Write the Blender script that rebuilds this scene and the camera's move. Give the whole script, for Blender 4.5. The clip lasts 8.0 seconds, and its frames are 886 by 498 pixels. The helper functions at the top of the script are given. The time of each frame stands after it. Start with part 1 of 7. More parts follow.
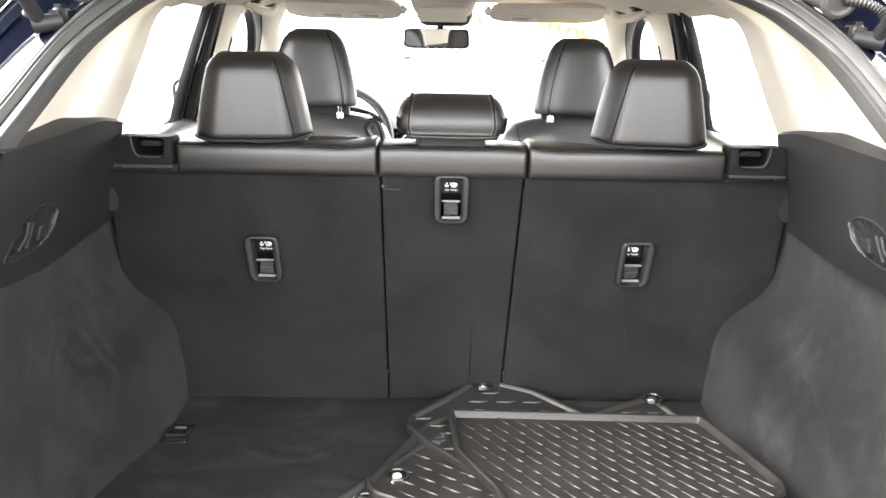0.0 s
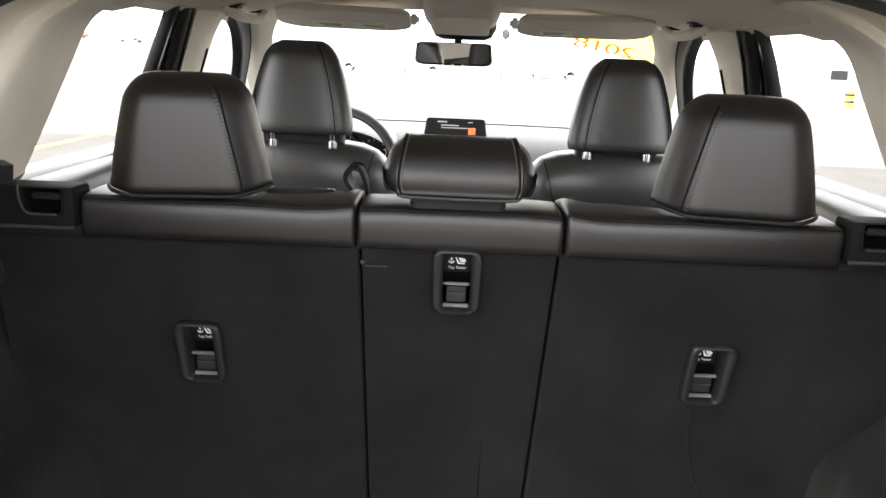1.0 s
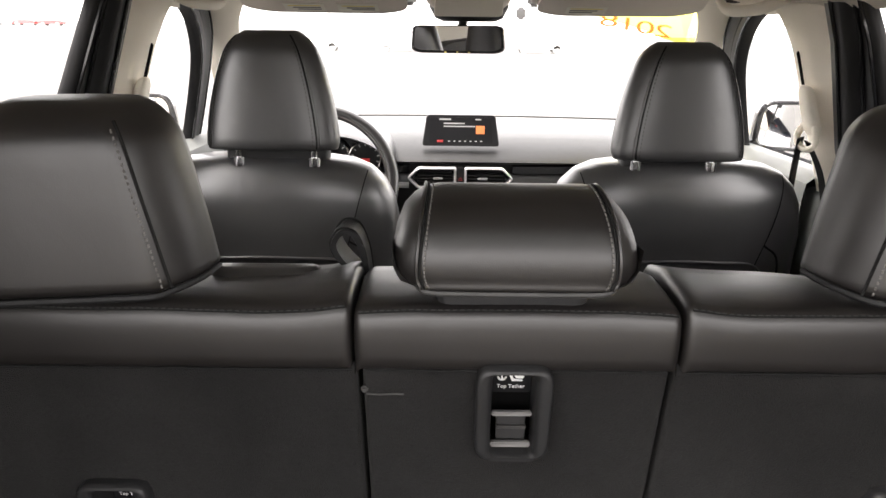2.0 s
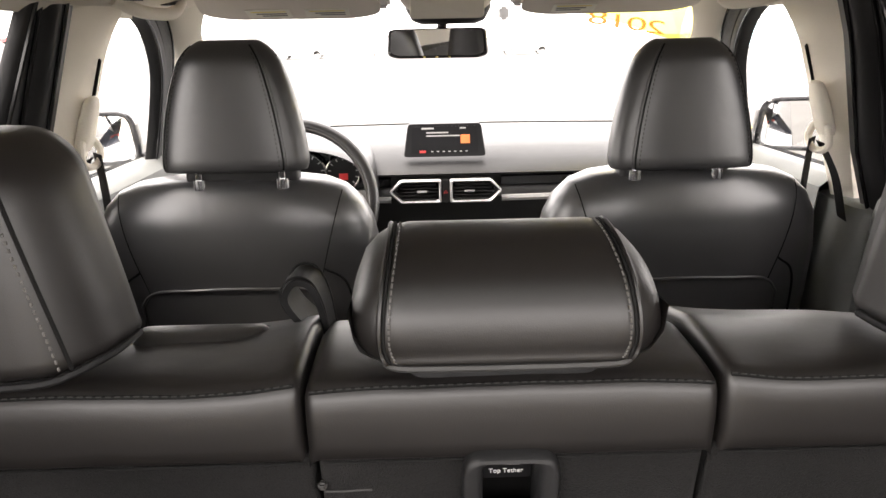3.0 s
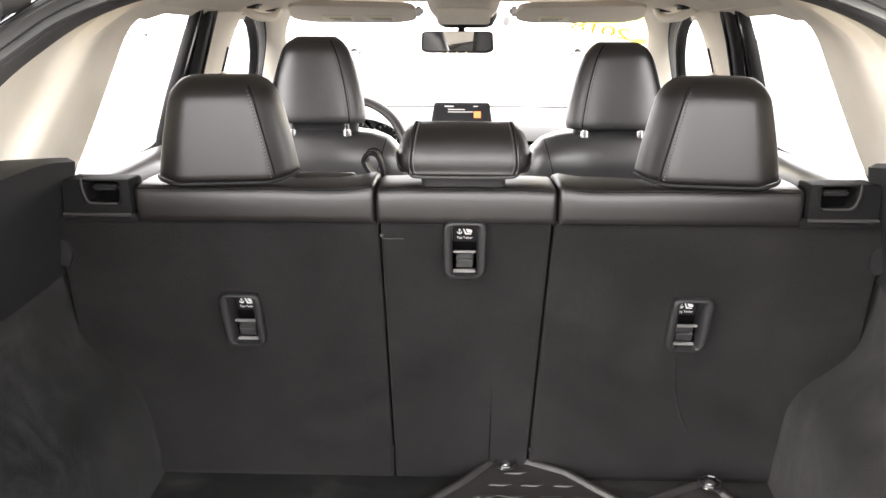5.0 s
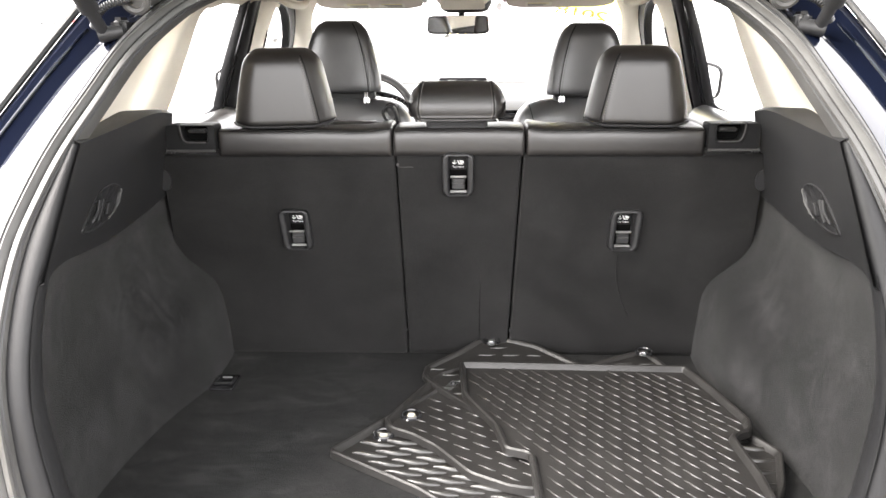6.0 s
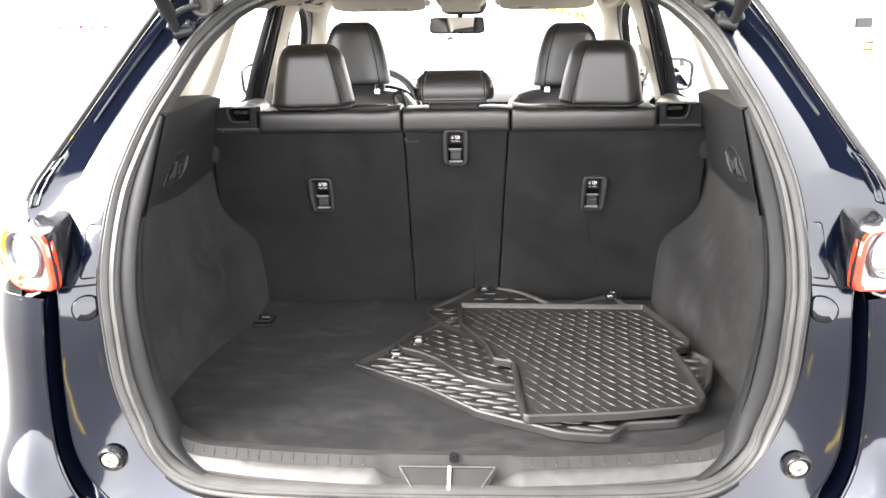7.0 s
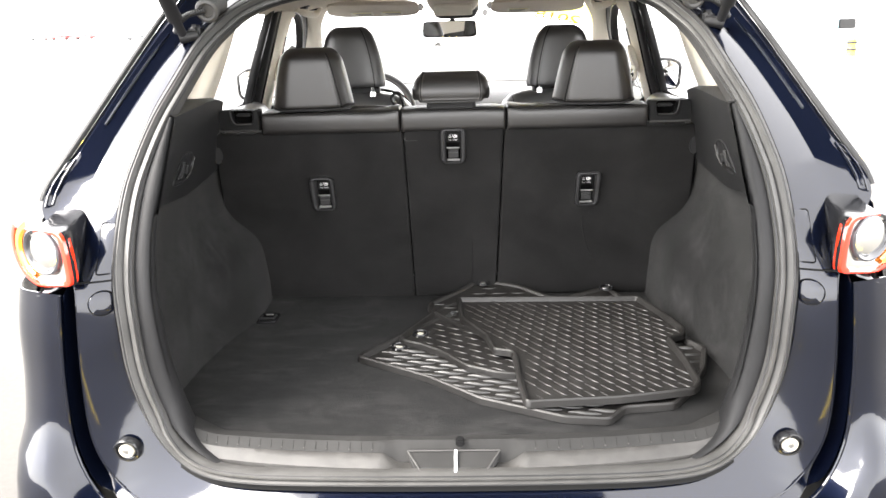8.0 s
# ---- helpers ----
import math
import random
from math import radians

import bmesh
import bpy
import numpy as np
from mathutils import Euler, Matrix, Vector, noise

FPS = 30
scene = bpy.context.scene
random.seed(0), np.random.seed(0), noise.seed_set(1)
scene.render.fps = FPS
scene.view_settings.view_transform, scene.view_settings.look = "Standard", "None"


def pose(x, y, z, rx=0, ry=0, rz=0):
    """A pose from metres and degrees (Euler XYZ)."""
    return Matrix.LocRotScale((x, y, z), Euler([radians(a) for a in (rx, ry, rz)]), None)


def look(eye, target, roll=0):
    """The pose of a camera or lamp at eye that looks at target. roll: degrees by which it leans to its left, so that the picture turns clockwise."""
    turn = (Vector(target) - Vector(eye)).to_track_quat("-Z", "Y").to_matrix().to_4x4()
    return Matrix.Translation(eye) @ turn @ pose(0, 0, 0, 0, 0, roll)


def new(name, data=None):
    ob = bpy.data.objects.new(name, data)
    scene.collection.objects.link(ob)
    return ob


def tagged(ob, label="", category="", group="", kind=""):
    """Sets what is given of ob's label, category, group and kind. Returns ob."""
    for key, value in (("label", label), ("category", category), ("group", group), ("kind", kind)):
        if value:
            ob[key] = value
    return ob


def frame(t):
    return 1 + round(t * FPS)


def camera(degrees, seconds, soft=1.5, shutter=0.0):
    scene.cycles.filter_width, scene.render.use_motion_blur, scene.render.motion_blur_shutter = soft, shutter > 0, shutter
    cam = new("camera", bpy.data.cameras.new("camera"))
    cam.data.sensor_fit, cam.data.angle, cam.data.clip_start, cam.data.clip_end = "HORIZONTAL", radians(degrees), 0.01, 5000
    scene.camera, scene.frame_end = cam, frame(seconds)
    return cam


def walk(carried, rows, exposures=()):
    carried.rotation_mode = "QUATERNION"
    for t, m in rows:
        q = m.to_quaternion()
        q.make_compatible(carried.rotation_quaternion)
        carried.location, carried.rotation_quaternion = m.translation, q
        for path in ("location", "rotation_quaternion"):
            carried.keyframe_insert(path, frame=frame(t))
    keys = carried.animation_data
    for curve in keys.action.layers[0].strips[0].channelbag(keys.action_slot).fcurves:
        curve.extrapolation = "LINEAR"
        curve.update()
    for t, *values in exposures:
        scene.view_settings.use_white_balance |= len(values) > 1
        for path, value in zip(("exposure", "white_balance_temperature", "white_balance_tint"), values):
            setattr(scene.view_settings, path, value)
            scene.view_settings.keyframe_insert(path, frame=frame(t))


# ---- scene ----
cam = camera(61.9, 8.0)
PATH = [
    (0, (-0.04, 0.402, 1.47), (-0.004, 2.33, 0.942), 1.2),
    (0.5, (-0.011, 0.613, 1.487), (-0.003, 2.546, 0.974), 1.9),
    (1, (-0.012, 0.803, 1.49), (-0.031, 2.738, 0.985), 2.4),
    (1.2, (-0.027, 0.884, 1.494), (-0.045, 2.818, 0.988), 2.3),
    (2.3, (-0.067, 1.272, 1.513), (-0.048, 3.188, 0.942), -0.1),
    (2.5, (-0.058, 1.308, 1.509), (-0.033, 3.226, 0.942), -0.6),
    (3, (-0.05, 1.319, 1.51), (-0.022, 3.242, 0.959), -1.2),
    (3.5, (-0.042, 1.262, 1.512), (-0.021, 3.187, 0.97), -1.0),
    (4, (-0.027, 1.092, 1.502), (-0.023, 3.02, 0.973), -0.5),
    (4.5, (-0.003, 0.876, 1.504), (-0.038, 2.805, 0.975), -0.4),
    (4.7, (-0.005, 0.794, 1.508), (-0.047, 2.721, 0.974), 0.2),
    (5.8, (0.016, 0.299, 1.513), (-0.066, 2.209, 0.925), -0.6),
    (6, (0.03, 0.22, 1.501), (-0.05, 2.131, 0.918), -0.5),
    (6.5, (0.064, 0.014, 1.494), (-0.028, 1.926, 0.915), -0.4),
    (7, (0.053, -0.137, 1.494), (-0.038, 1.776, 0.917), -0.9),
    (7.5, (0.032, -0.236, 1.488), (-0.041, 1.678, 0.912), -1.5),
    (8, (0.032, -0.195, 1.485), (-0.034, 1.723, 0.922), -1.6),
]
EXPOSURE = [(0.0, 4.52, 6550, 11), (0.5, 3.15, 6650, 12), (1.0, 3.15, 6600, 11), (2.5, 3.38, 6950, 15), (3.0, 3.42, 7000, 15), (3.5, 3.55, 7000, 15), (4.0, 3.73, 7000, 15), (4.5, 3.97, 6850, 15), (6.0, 4.27, 6650, 12), (6.5, 4.5, 6600, 12), (7.0, 4.23, 6550, 12), (7.5, 3.98, 6600, 12), (8.0, 3.8, 6600, 11)]
walk(cam, [(t, look(eye, target, roll)) for t, eye, target, roll in PATH], EXPOSURE)

# ---- light: bright overcast sky, soft sun ----
world = bpy.data.worlds.new("world")
scene.world = world
world.use_nodes = True
wn, wl = world.node_tree.nodes, world.node_tree.links
wn.clear()
sky = wn.new("ShaderNodeTexSky")
sky.sky_type = 'NISHITA'
sky.sun_disc = False
sky.sun_elevation = radians(48)
sky.sun_rotation = radians(255)
sky.air_density, sky.dust_density, sky.ozone_density = 1.0, 1.5, 1.0
tone = wn.new("ShaderNodeHueSaturation")
tone.inputs["Saturation"].default_value = 0.14
bg = wn.new("ShaderNodeBackground")
bg.inputs["Strength"].default_value = 0.138
wout = wn.new("ShaderNodeOutputWorld")
# thin cloud evens out the clear sky
cloud = wn.new("ShaderNodeMix")
cloud.data_type = 'RGBA'
cloud.inputs["Factor"].default_value = 0.52
cloud.inputs["B"].default_value = (6.2, 6.15, 6.1, 1)
wl.new(sky.outputs[0], tone.inputs["Color"])
wl.new(tone.outputs[0], cloud.inputs["A"])
wl.new(cloud.outputs["Result"], bg.inputs["Color"])
wl.new(bg.outputs[0], wout.inputs["Surface"])

sun_data = bpy.data.lights.new("sun", 'SUN')
sun_data.energy, sun_data.angle, sun_data.color = 1.4, radians(40), (1.0, 0.96, 0.9)
sun = new("sun", sun_data)
sun.matrix_world = look((-5.0, -1.34, 5.75), (0, 0, 0))

# ---- materials ----
def material(name, colour, rough=0.5, metal=0.0, spread=0.15, scale=18.0, bump=0.0, bump_scale=300.0,
             coat=0.0, fine=0.0, rough_spread=0.0, sheen=0.0, specular=0.5, lo=0.3, hi=0.7, warp=0.0, streak=0.0, crease=0.0):
    """Principled surface with two scales of noise in colour, and fine relief."""
    m = bpy.data.materials.new(name)
    m.use_nodes = True
    n, l = m.node_tree.nodes, m.node_tree.links
    b = n["Principled BSDF"]
    b.inputs["Metallic"].default_value = metal
    b.inputs["Roughness"].default_value = rough
    b.inputs["Coat Weight"].default_value = coat
    b.inputs["Coat Roughness"].default_value = 0.04
    b.inputs["Sheen Weight"].default_value = sheen
    b.inputs["Specular IOR Level"].default_value = specular
    co = n.new("ShaderNodeTexCoord")
    big = n.new("ShaderNodeTexNoise")
    big.inputs["Scale"].default_value = scale
    big.inputs["Detail"].default_value = 6.0
    big.inputs["Distortion"].default_value = warp
    l.new(co.outputs["Object"], big.inputs["Vector"])
    small = n.new("ShaderNodeTexNoise")
    small.inputs["Scale"].default_value = bump_scale
    small.inputs["Detail"].default_value = 3.0
    l.new(co.outputs["Object"], small.inputs["Vector"])
    blend = n.new("ShaderNodeMix")
    blend.data_type = 'FLOAT'
    blend.inputs[0].default_value = fine
    l.new(big.outputs["Fac"], blend.inputs[2])
    l.new(small.outputs["Fac"], blend.inputs[3])
    ramp = n.new("ShaderNodeValToRGB")
    ramp.color_ramp.elements[0].position, ramp.color_ramp.elements[1].position = lo, hi
    ramp.color_ramp.elements[0].color = (*[c * (1 - spread) for c in colour], 1)
    ramp.color_ramp.elements[1].color = (*[min(1, c * (1 + spread)) for c in colour], 1)
    l.new(blend.outputs[0], ramp.inputs[0])
    if streak:
        # brushed marks: stretched, turned patches of lighter and darker pile
        turn = n.new("ShaderNodeMapping")
        turn.inputs["Rotation"].default_value = (0.5, 0.4, 0.7)
        turn.inputs["Scale"].default_value = (7.0, 15.0, 10.0)
        l.new(co.outputs["Object"], turn.inputs["Vector"])
        wipe = n.new("ShaderNodeTexNoise")
        wipe.inputs["Scale"].default_value = 1.0
        wipe.inputs["Detail"].default_value = 5.0
        wipe.inputs["Roughness"].default_value = 0.62
        wipe.inputs["Distortion"].default_value = 1.6
        l.new(turn.outputs[0], wipe.inputs["Vector"])
        gain = n.new("ShaderNodeMapRange")
        gain.inputs["From Min"].default_value, gain.inputs["From Max"].default_value = 0.40, 0.68
        gain.inputs["To Min"].default_value, gain.inputs["To Max"].default_value = 1.0 - 0.45 * streak, 1.0 + streak
        l.new(wipe.outputs["Fac"], gain.inputs["Value"])
        mul = n.new("ShaderNodeVectorMath")
        mul.operation = 'SCALE'
        l.new(ramp.outputs[0], mul.inputs[0])
        l.new(gain.outputs[0], mul.inputs["Scale"])
        l.new(mul.outputs[0], b.inputs["Base Color"])
    else:
        l.new(ramp.outputs[0], b.inputs["Base Color"])
    if rough_spread:
        rr = n.new("ShaderNodeMapRange")
        rr.inputs["To Min"].default_value = max(0.0, rough - rough_spread)
        rr.inputs["To Max"].default_value = min(1.0, rough + rough_spread)
        l.new(big.outputs["Fac"], rr.inputs["Value"])
        l.new(rr.outputs[0], b.inputs["Roughness"])
    if bump:
        bp = n.new("ShaderNodeBump")
        bp.inputs["Strength"].default_value = bump
        bp.inputs["Distance"].default_value = 0.002
        l.new(small.outputs["Fac"], bp.inputs["Height"])
        l.new(bp.outputs[0], b.inputs["Normal"])
        if crease:
            # soft wrinkles and dents under the grain
            dent = n.new("ShaderNodeTexNoise")
            dent.inputs["Scale"].default_value = 16.0
            dent.inputs["Detail"].default_value = 4.0
            dent.inputs["Distortion"].default_value = 0.8
            l.new(co.outputs["Object"], dent.inputs["Vector"])
            soft = n.new("ShaderNodeBump")
            soft.inputs["Strength"].default_value = crease
            soft.inputs["Distance"].default_value = 0.006
            l.new(dent.outputs["Fac"], soft.inputs["Height"])
            l.new(soft.outputs[0], bp.inputs["Normal"])
    return m


def glowing(name, colour, strength):
    m = material(name, colour, 0.4, spread=0.02)
    b = m.node_tree.nodes["Principled BSDF"]
    b.inputs["Emission Color"].default_value = (*colour, 1)
    b.inputs["Emission Strength"].default_value = strength
    return m


def pane(name, tint=(1, 1, 1), gloss=0.06):
    """Thin glass: clear with a weak sharp reflection."""
    m = bpy.data.materials.new(name)
    m.use_nodes = True
    n, l = m.node_tree.nodes, m.node_tree.links
    n.remove(n["Principled BSDF"])
    clear = n.new("ShaderNodeBsdfTransparent")
    clear.inputs[0].default_value = (*tint, 1)
    shine = n.new("ShaderNodeBsdfGlossy")
    shine.inputs["Roughness"].default_value = 0.01
    face = n.new("ShaderNodeLayerWeight")
    face.inputs["Blend"].default_value = 0.5
    steep = n.new("ShaderNodeMath")
    steep.operation = 'POWER'
    steep.inputs[1].default_value = 5.0
    fres = n.new("ShaderNodeMapRange")
    fres.inputs["To Min"].default_value = gloss
    fres.inputs["To Max"].default_value = 0.7
    l.new(face.outputs["Facing"], steep.inputs[0])
    l.new(steep.outputs[0], fres.inputs["Value"])
    mix = n.new("ShaderNodeMixShader")
    l.new(fres.outputs[0], mix.inputs[0])
    l.new(clear.outputs[0], mix.inputs[1])
    l.new(shine.outputs[0], mix.inputs[2])
    l.new(mix.outputs[0], n["Material Output"].inputs["Surface"])
    return m


LEATHER = material("black_leather", (0.0070, 0.0059, 0.0056), 0.43, spread=0.18, scale=9, bump=0.07, bump_scale=1100, rough_spread=0.05, specular=0.64, crease=0.08)
# Front seats: the same black leather, lightened in colour to carry cabin light.
SEAT_BACK = material("front_seat_back_leather_lit", (0.040, 0.0397, 0.0405), 0.32, spread=0.16, scale=7, bump=0.1, bump_scale=1000, rough_spread=0.05, specular=1.0, crease=0.10)
LEATHER_FRONT = material("front_leather_lit", (0.019, 0.0188, 0.0194), 0.38, spread=0.18, scale=9, bump=0.08, bump_scale=1100, rough_spread=0.05, specular=0.9, crease=0.14)
FELT = material("black_felt", (0.0099, 0.0096, 0.0096), 0.95, spread=0.45, scale=5, bump=0.9, bump_scale=900, fine=0.55, sheen=0.03, specular=0.12, lo=0.38, hi=0.64, warp=0.8, streak=0.15)
CARPET = material("charcoal_carpet", (0.0039, 0.0038, 0.0039), 0.97, spread=0.78, scale=5.5, bump=1.0, bump_scale=700, fine=0.40, sheen=0.05, specular=0.15, lo=0.44, hi=0.62, warp=1.2, streak=1.2)
FLOOR_CARPET = material("dark_floor_carpet", (0.0036, 0.0035, 0.00345), 0.97, spread=0.78, scale=4.5, bump=1.0, bump_scale=700, fine=0.40, sheen=0.04, specular=0.12, lo=0.44, hi=0.62, warp=1.4, streak=1.9)
PLASTIC = material("black_plastic", (0.0115, 0.0115, 0.0122), 0.46, spread=0.15, scale=14, bump=0.2, bump_scale=1000, rough_spread=0.08, specular=0.35)
PLASTIC_SOFT = material("charcoal_plastic", (0.0100, 0.0100, 0.0106), 0.6, spread=0.15, scale=10, bump=0.3, bump_scale=1100, rough_spread=0.06, specular=0.25)
PLASTIC_SHEEN = material("satin_black_plastic", (0.020, 0.019, 0.0185), 0.36, spread=0.15, scale=14, bump=0.15, bump_scale=1000, rough_spread=0.06, specular=0.6)
TRIM_BLACK = material("dull_black_plastic", (0.0045, 0.0045, 0.0048), 0.6, spread=0.15, scale=14, bump=0.2, bump_scale=1000, specular=0.18)
GLOSS_BLACK = material("gloss_black", (0.012, 0.012, 0.013), 0.12, spread=0.1)
RUBBER_MAT = material("rubber_mat", (0.0122, 0.0115, 0.0110), 0.44, spread=0.25, scale=12, bump=0.25, bump_scale=700, rough_spread=0.08, specular=0.4)
RUBBER_RIB = material("polished_rubber", (0.014, 0.0132, 0.0125), 0.33, spread=0.2, scale=30, bump=0.1, bump_scale=700)
EDGE_DIM = material("dim_moulding", (0.034, 0.0335, 0.033), 0.55, spread=0.15, scale=40, specular=0.3)
GREY_EDGE = material("grey_moulding", (0.13, 0.128, 0.125), 0.45, spread=0.15, scale=40)
SEAL = material("seal_rubber", (0.040, 0.0391, 0.0375), 0.5, spread=0.2, scale=20, bump=0.15, bump_scale=500, rough_spread=0.1)
SILL_DARK = material("dull_sill_plastic", (0.016, 0.0157, 0.0153), 0.75, spread=0.2, scale=16, bump=0.4, bump_scale=800, specular=0.2)
SCUFF = material("scuff_plate_plastic", (0.030, 0.0285, 0.027), 0.55, spread=0.3, scale=40, bump=0.4, bump_scale=900, rough_spread=0.1)
CREAM = material("cream_trim", (0.87, 0.81, 0.70), 0.7, spread=0.06, scale=6, bump=0.25, bump_scale=700, fine=0.3)
HEADLINER = material("headliner_fabric", (0.76, 0.70, 0.61), 0.95, spread=0.07, scale=5, bump=0.5, bump_scale=900, fine=0.5)
VISOR = material("visor_vinyl", (0.64, 0.58, 0.51), 0.7, spread=0.06, scale=8, bump=0.2, bump_scale=600)
PAINT = material("navy_metallic_paint", (0.0022, 0.0034, 0.0088), 0.38, metal=0.5, spread=0.2, scale=1500, coat=1.0, specular=0.0)
PAINT.node_tree.nodes["Principled BSDF"].inputs["Coat IOR"].default_value = 1.48
PAINT.node_tree.nodes["Principled BSDF"].inputs["Coat Roughness"].default_value = 0.07
SMOKED = material("smoked_lens", (0.06, 0.06, 0.065), 0.2, metal=0.4, spread=0.1)
CHROME = material("chrome", (0.75, 0.75, 0.76), 0.12, metal=1.0, spread=0.04)
SATIN = material("satin_metal", (0.55, 0.55, 0.56), 0.32, metal=1.0, spread=0.05)
THREAD_DARK = material("dark_thread", (0.011, 0.010, 0.0095), 0.6, spread=0.1)
THREAD = material("grey_thread", (0.09, 0.085, 0.08), 0.7, spread=0.1)
# Pocket floors: the shade of depth is put into this near-black colour.
HOLLOW_SHADE = material("hollow_shade", (0.004, 0.004, 0.004), 1.0, spread=0.1, specular=0.0)
SEAM = material("dark_seam", (0.005, 0.005, 0.005), 0.8, spread=0.1, specular=0.2)
WHITE_PRINT = material("white_print", (0.72, 0.72, 0.71), 0.6, spread=0.03)
MIRROR = material("mirror_silver", (0.85, 0.85, 0.85), 0.02, metal=1.0, spread=0.01)
BUFFER = material("cream_rubber", (0.40, 0.38, 0.32), 0.5, spread=0.08)
RED_LENS = material("red_lens", (0.60, 0.030, 0.010), 0.1, spread=0.08, coat=1.0)
AMBER_LENS = material("amber_lens", (0.85, 0.28, 0.02), 0.12, spread=0.08, coat=1.0)
LAMP_CHROME = material("lamp_reflector", (0.85, 0.85, 0.83), 0.18, metal=1.0, spread=0.04)
DASH = material("dash_soft_plastic", (0.0120, 0.0122, 0.0127), 0.42, spread=0.12, scale=10, bump=0.25, bump_scale=900)
DOOR_PALE = material("pale_grey_door_vinyl", (0.34, 0.345, 0.325), 0.5, spread=0.1, scale=10, bump=0.2, bump_scale=900)
WEBBING = material("belt_webbing", (0.0065, 0.0065, 0.0068), 0.7, spread=0.15, bump=0.3, bump_scale=600, specular=0.1)
PILLAR_GREY = material("grey_pillar_vinyl", (0.15, 0.156, 0.150), 0.5, spread=0.12, scale=10, bump=0.2, bump_scale=900)
FAR_GROUND = material("pale_ground", (0.105, 0.1035, 0.100), 0.9, spread=0.15, scale=0.5, bump=0.4, bump_scale=40, fine=0.3)
CONCRETE = material("weathered_asphalt", (0.050, 0.0475, 0.0430), 0.9, spread=0.2, scale=0.8, bump=0.5, bump_scale=40, fine=0.35)
YELLOW_PAINT = material("yellow_road_paint", (0.75, 0.55, 0.06), 0.8, spread=0.15)
FRIT = material("black_frit", (0.01, 0.01, 0.01), 0.4, spread=0.1)
SILVER = material("silver_paint", (0.52, 0.52, 0.53), 0.32, metal=0.35, spread=0.04)
DISPLAY_BLACK = material("display_black", (0.008, 0.008, 0.009), 0.3, spread=0.05, specular=0.2)
GLASS = pane("window_glass")
GLASS_DARK = pane("tinted_glass", (0.34, 0.37, 0.35))
YELLOW = material("yellow_film", (0.85, 0.62, 0.05), 0.4, spread=0.06)
SCREEN = material("screen_black", (0.008, 0.008, 0.009), 0.35, spread=0.05, specular=0.15)
SCREEN_WHITE = glowing("screen_text", (0.25, 0.25, 0.25), 0.06)
SCREEN_ORANGE = glowing("screen_orange", (0.55, 0.16, 0.05), 0.06)
SCREEN_RED = glowing("screen_red", (0.35, 0.03, 0.03), 0.05)
DIAL_RED = glowing("dial_red", (0.4, 0.03, 0.03), 0.06)
LABEL_PAPER = material("label_paper", (0.72, 0.69, 0.6), 0.7, spread=0.05)
LABEL_YELLOW = material("label_yellow", (0.75, 0.62, 0.2), 0.7, spread=0.05)
TYRE = material("tyre_rubber", (0.02, 0.02, 0.02), 0.8, spread=0.2)

# ---- shapes ----
HOME = {}


def thing(name, at, label, category, group="", kind=""):
    """An empty at a thing's base, to which its parts belong."""
    ob = new(name)
    ob.location = at
    ob.empty_display_size = 0.05
    HOME[ob.name] = Matrix.Translation(at)
    return tagged(ob, label, category, group, kind)


def part(name, bm, mat, parent=None, label="", sharp=40):
    """Links a bmesh, given in world metres, as one mesh object under a thing or part."""
    bmesh.ops.recalc_face_normals(bm, faces=bm.faces)
    me = bpy.data.meshes.new(name)
    for f in bm.faces:
        f.smooth = True
    bm.to_mesh(me)
    bm.free()
    me.set_sharp_from_angle(angle=radians(sharp))
    me.materials.append(mat)
    ob = new(name, me)
    if parent is not None:
        ob.parent = parent
        if parent.name in HOME:
            ob.matrix_parent_inverse = HOME[parent.name].inverted()
    if label:
        ob["label"] = label
    return ob


def spline(pts, n, closed=False):
    """n points along a smooth curve through pts."""
    p = [Vector(q) for q in pts]
    m = len(p)
    out = []
    for i in range(n):
        u = i / n * m if closed else i / (n - 1) * (m - 1)
        k = int(u) if closed else min(int(u), m - 2)
        f = u - k
        if closed:
            a, b, c, d = p[(k - 1) % m], p[k % m], p[(k + 1) % m], p[(k + 2) % m]
        else:
            b, c = p[k], p[k + 1]
            a = p[k - 1] if k > 0 else b + (b - c)
            d = p[k + 2] if k + 2 < m else c + (c - b)
        out.append(0.5 * ((2 * b) + (c - a) * f + (2 * a - 5 * b + 4 * c - d) * f * f + (3 * b - a - 3 * c + d) * f ** 3))
    return out


def grid(bm, rows, wrap=False, caps=False):
    """Quads between rows of points. wrap: each row is a ring; caps: fill the first and last ring."""
    vs = [[bm.verts.new(p) for p in r] for r in rows]
    n = len(vs[0])
    for a, b in zip(vs[:-1], vs[1:]):
        for i in range(n if wrap else n - 1):
            j = (i + 1) % n
            bm.faces.new((a[i], a[j], b[j], b[i]))
    if caps:
        bm.faces.new(vs[0][::-1])
        bm.faces.new(vs[-1])
    return vs


def thick(bm, d):
    """Gives an open sheet a thickness."""
    bmesh.ops.recalc_face_normals(bm, faces=bm.faces)
    bmesh.ops.solidify(bm, geom=bm.faces[:], thickness=d)
    return bm


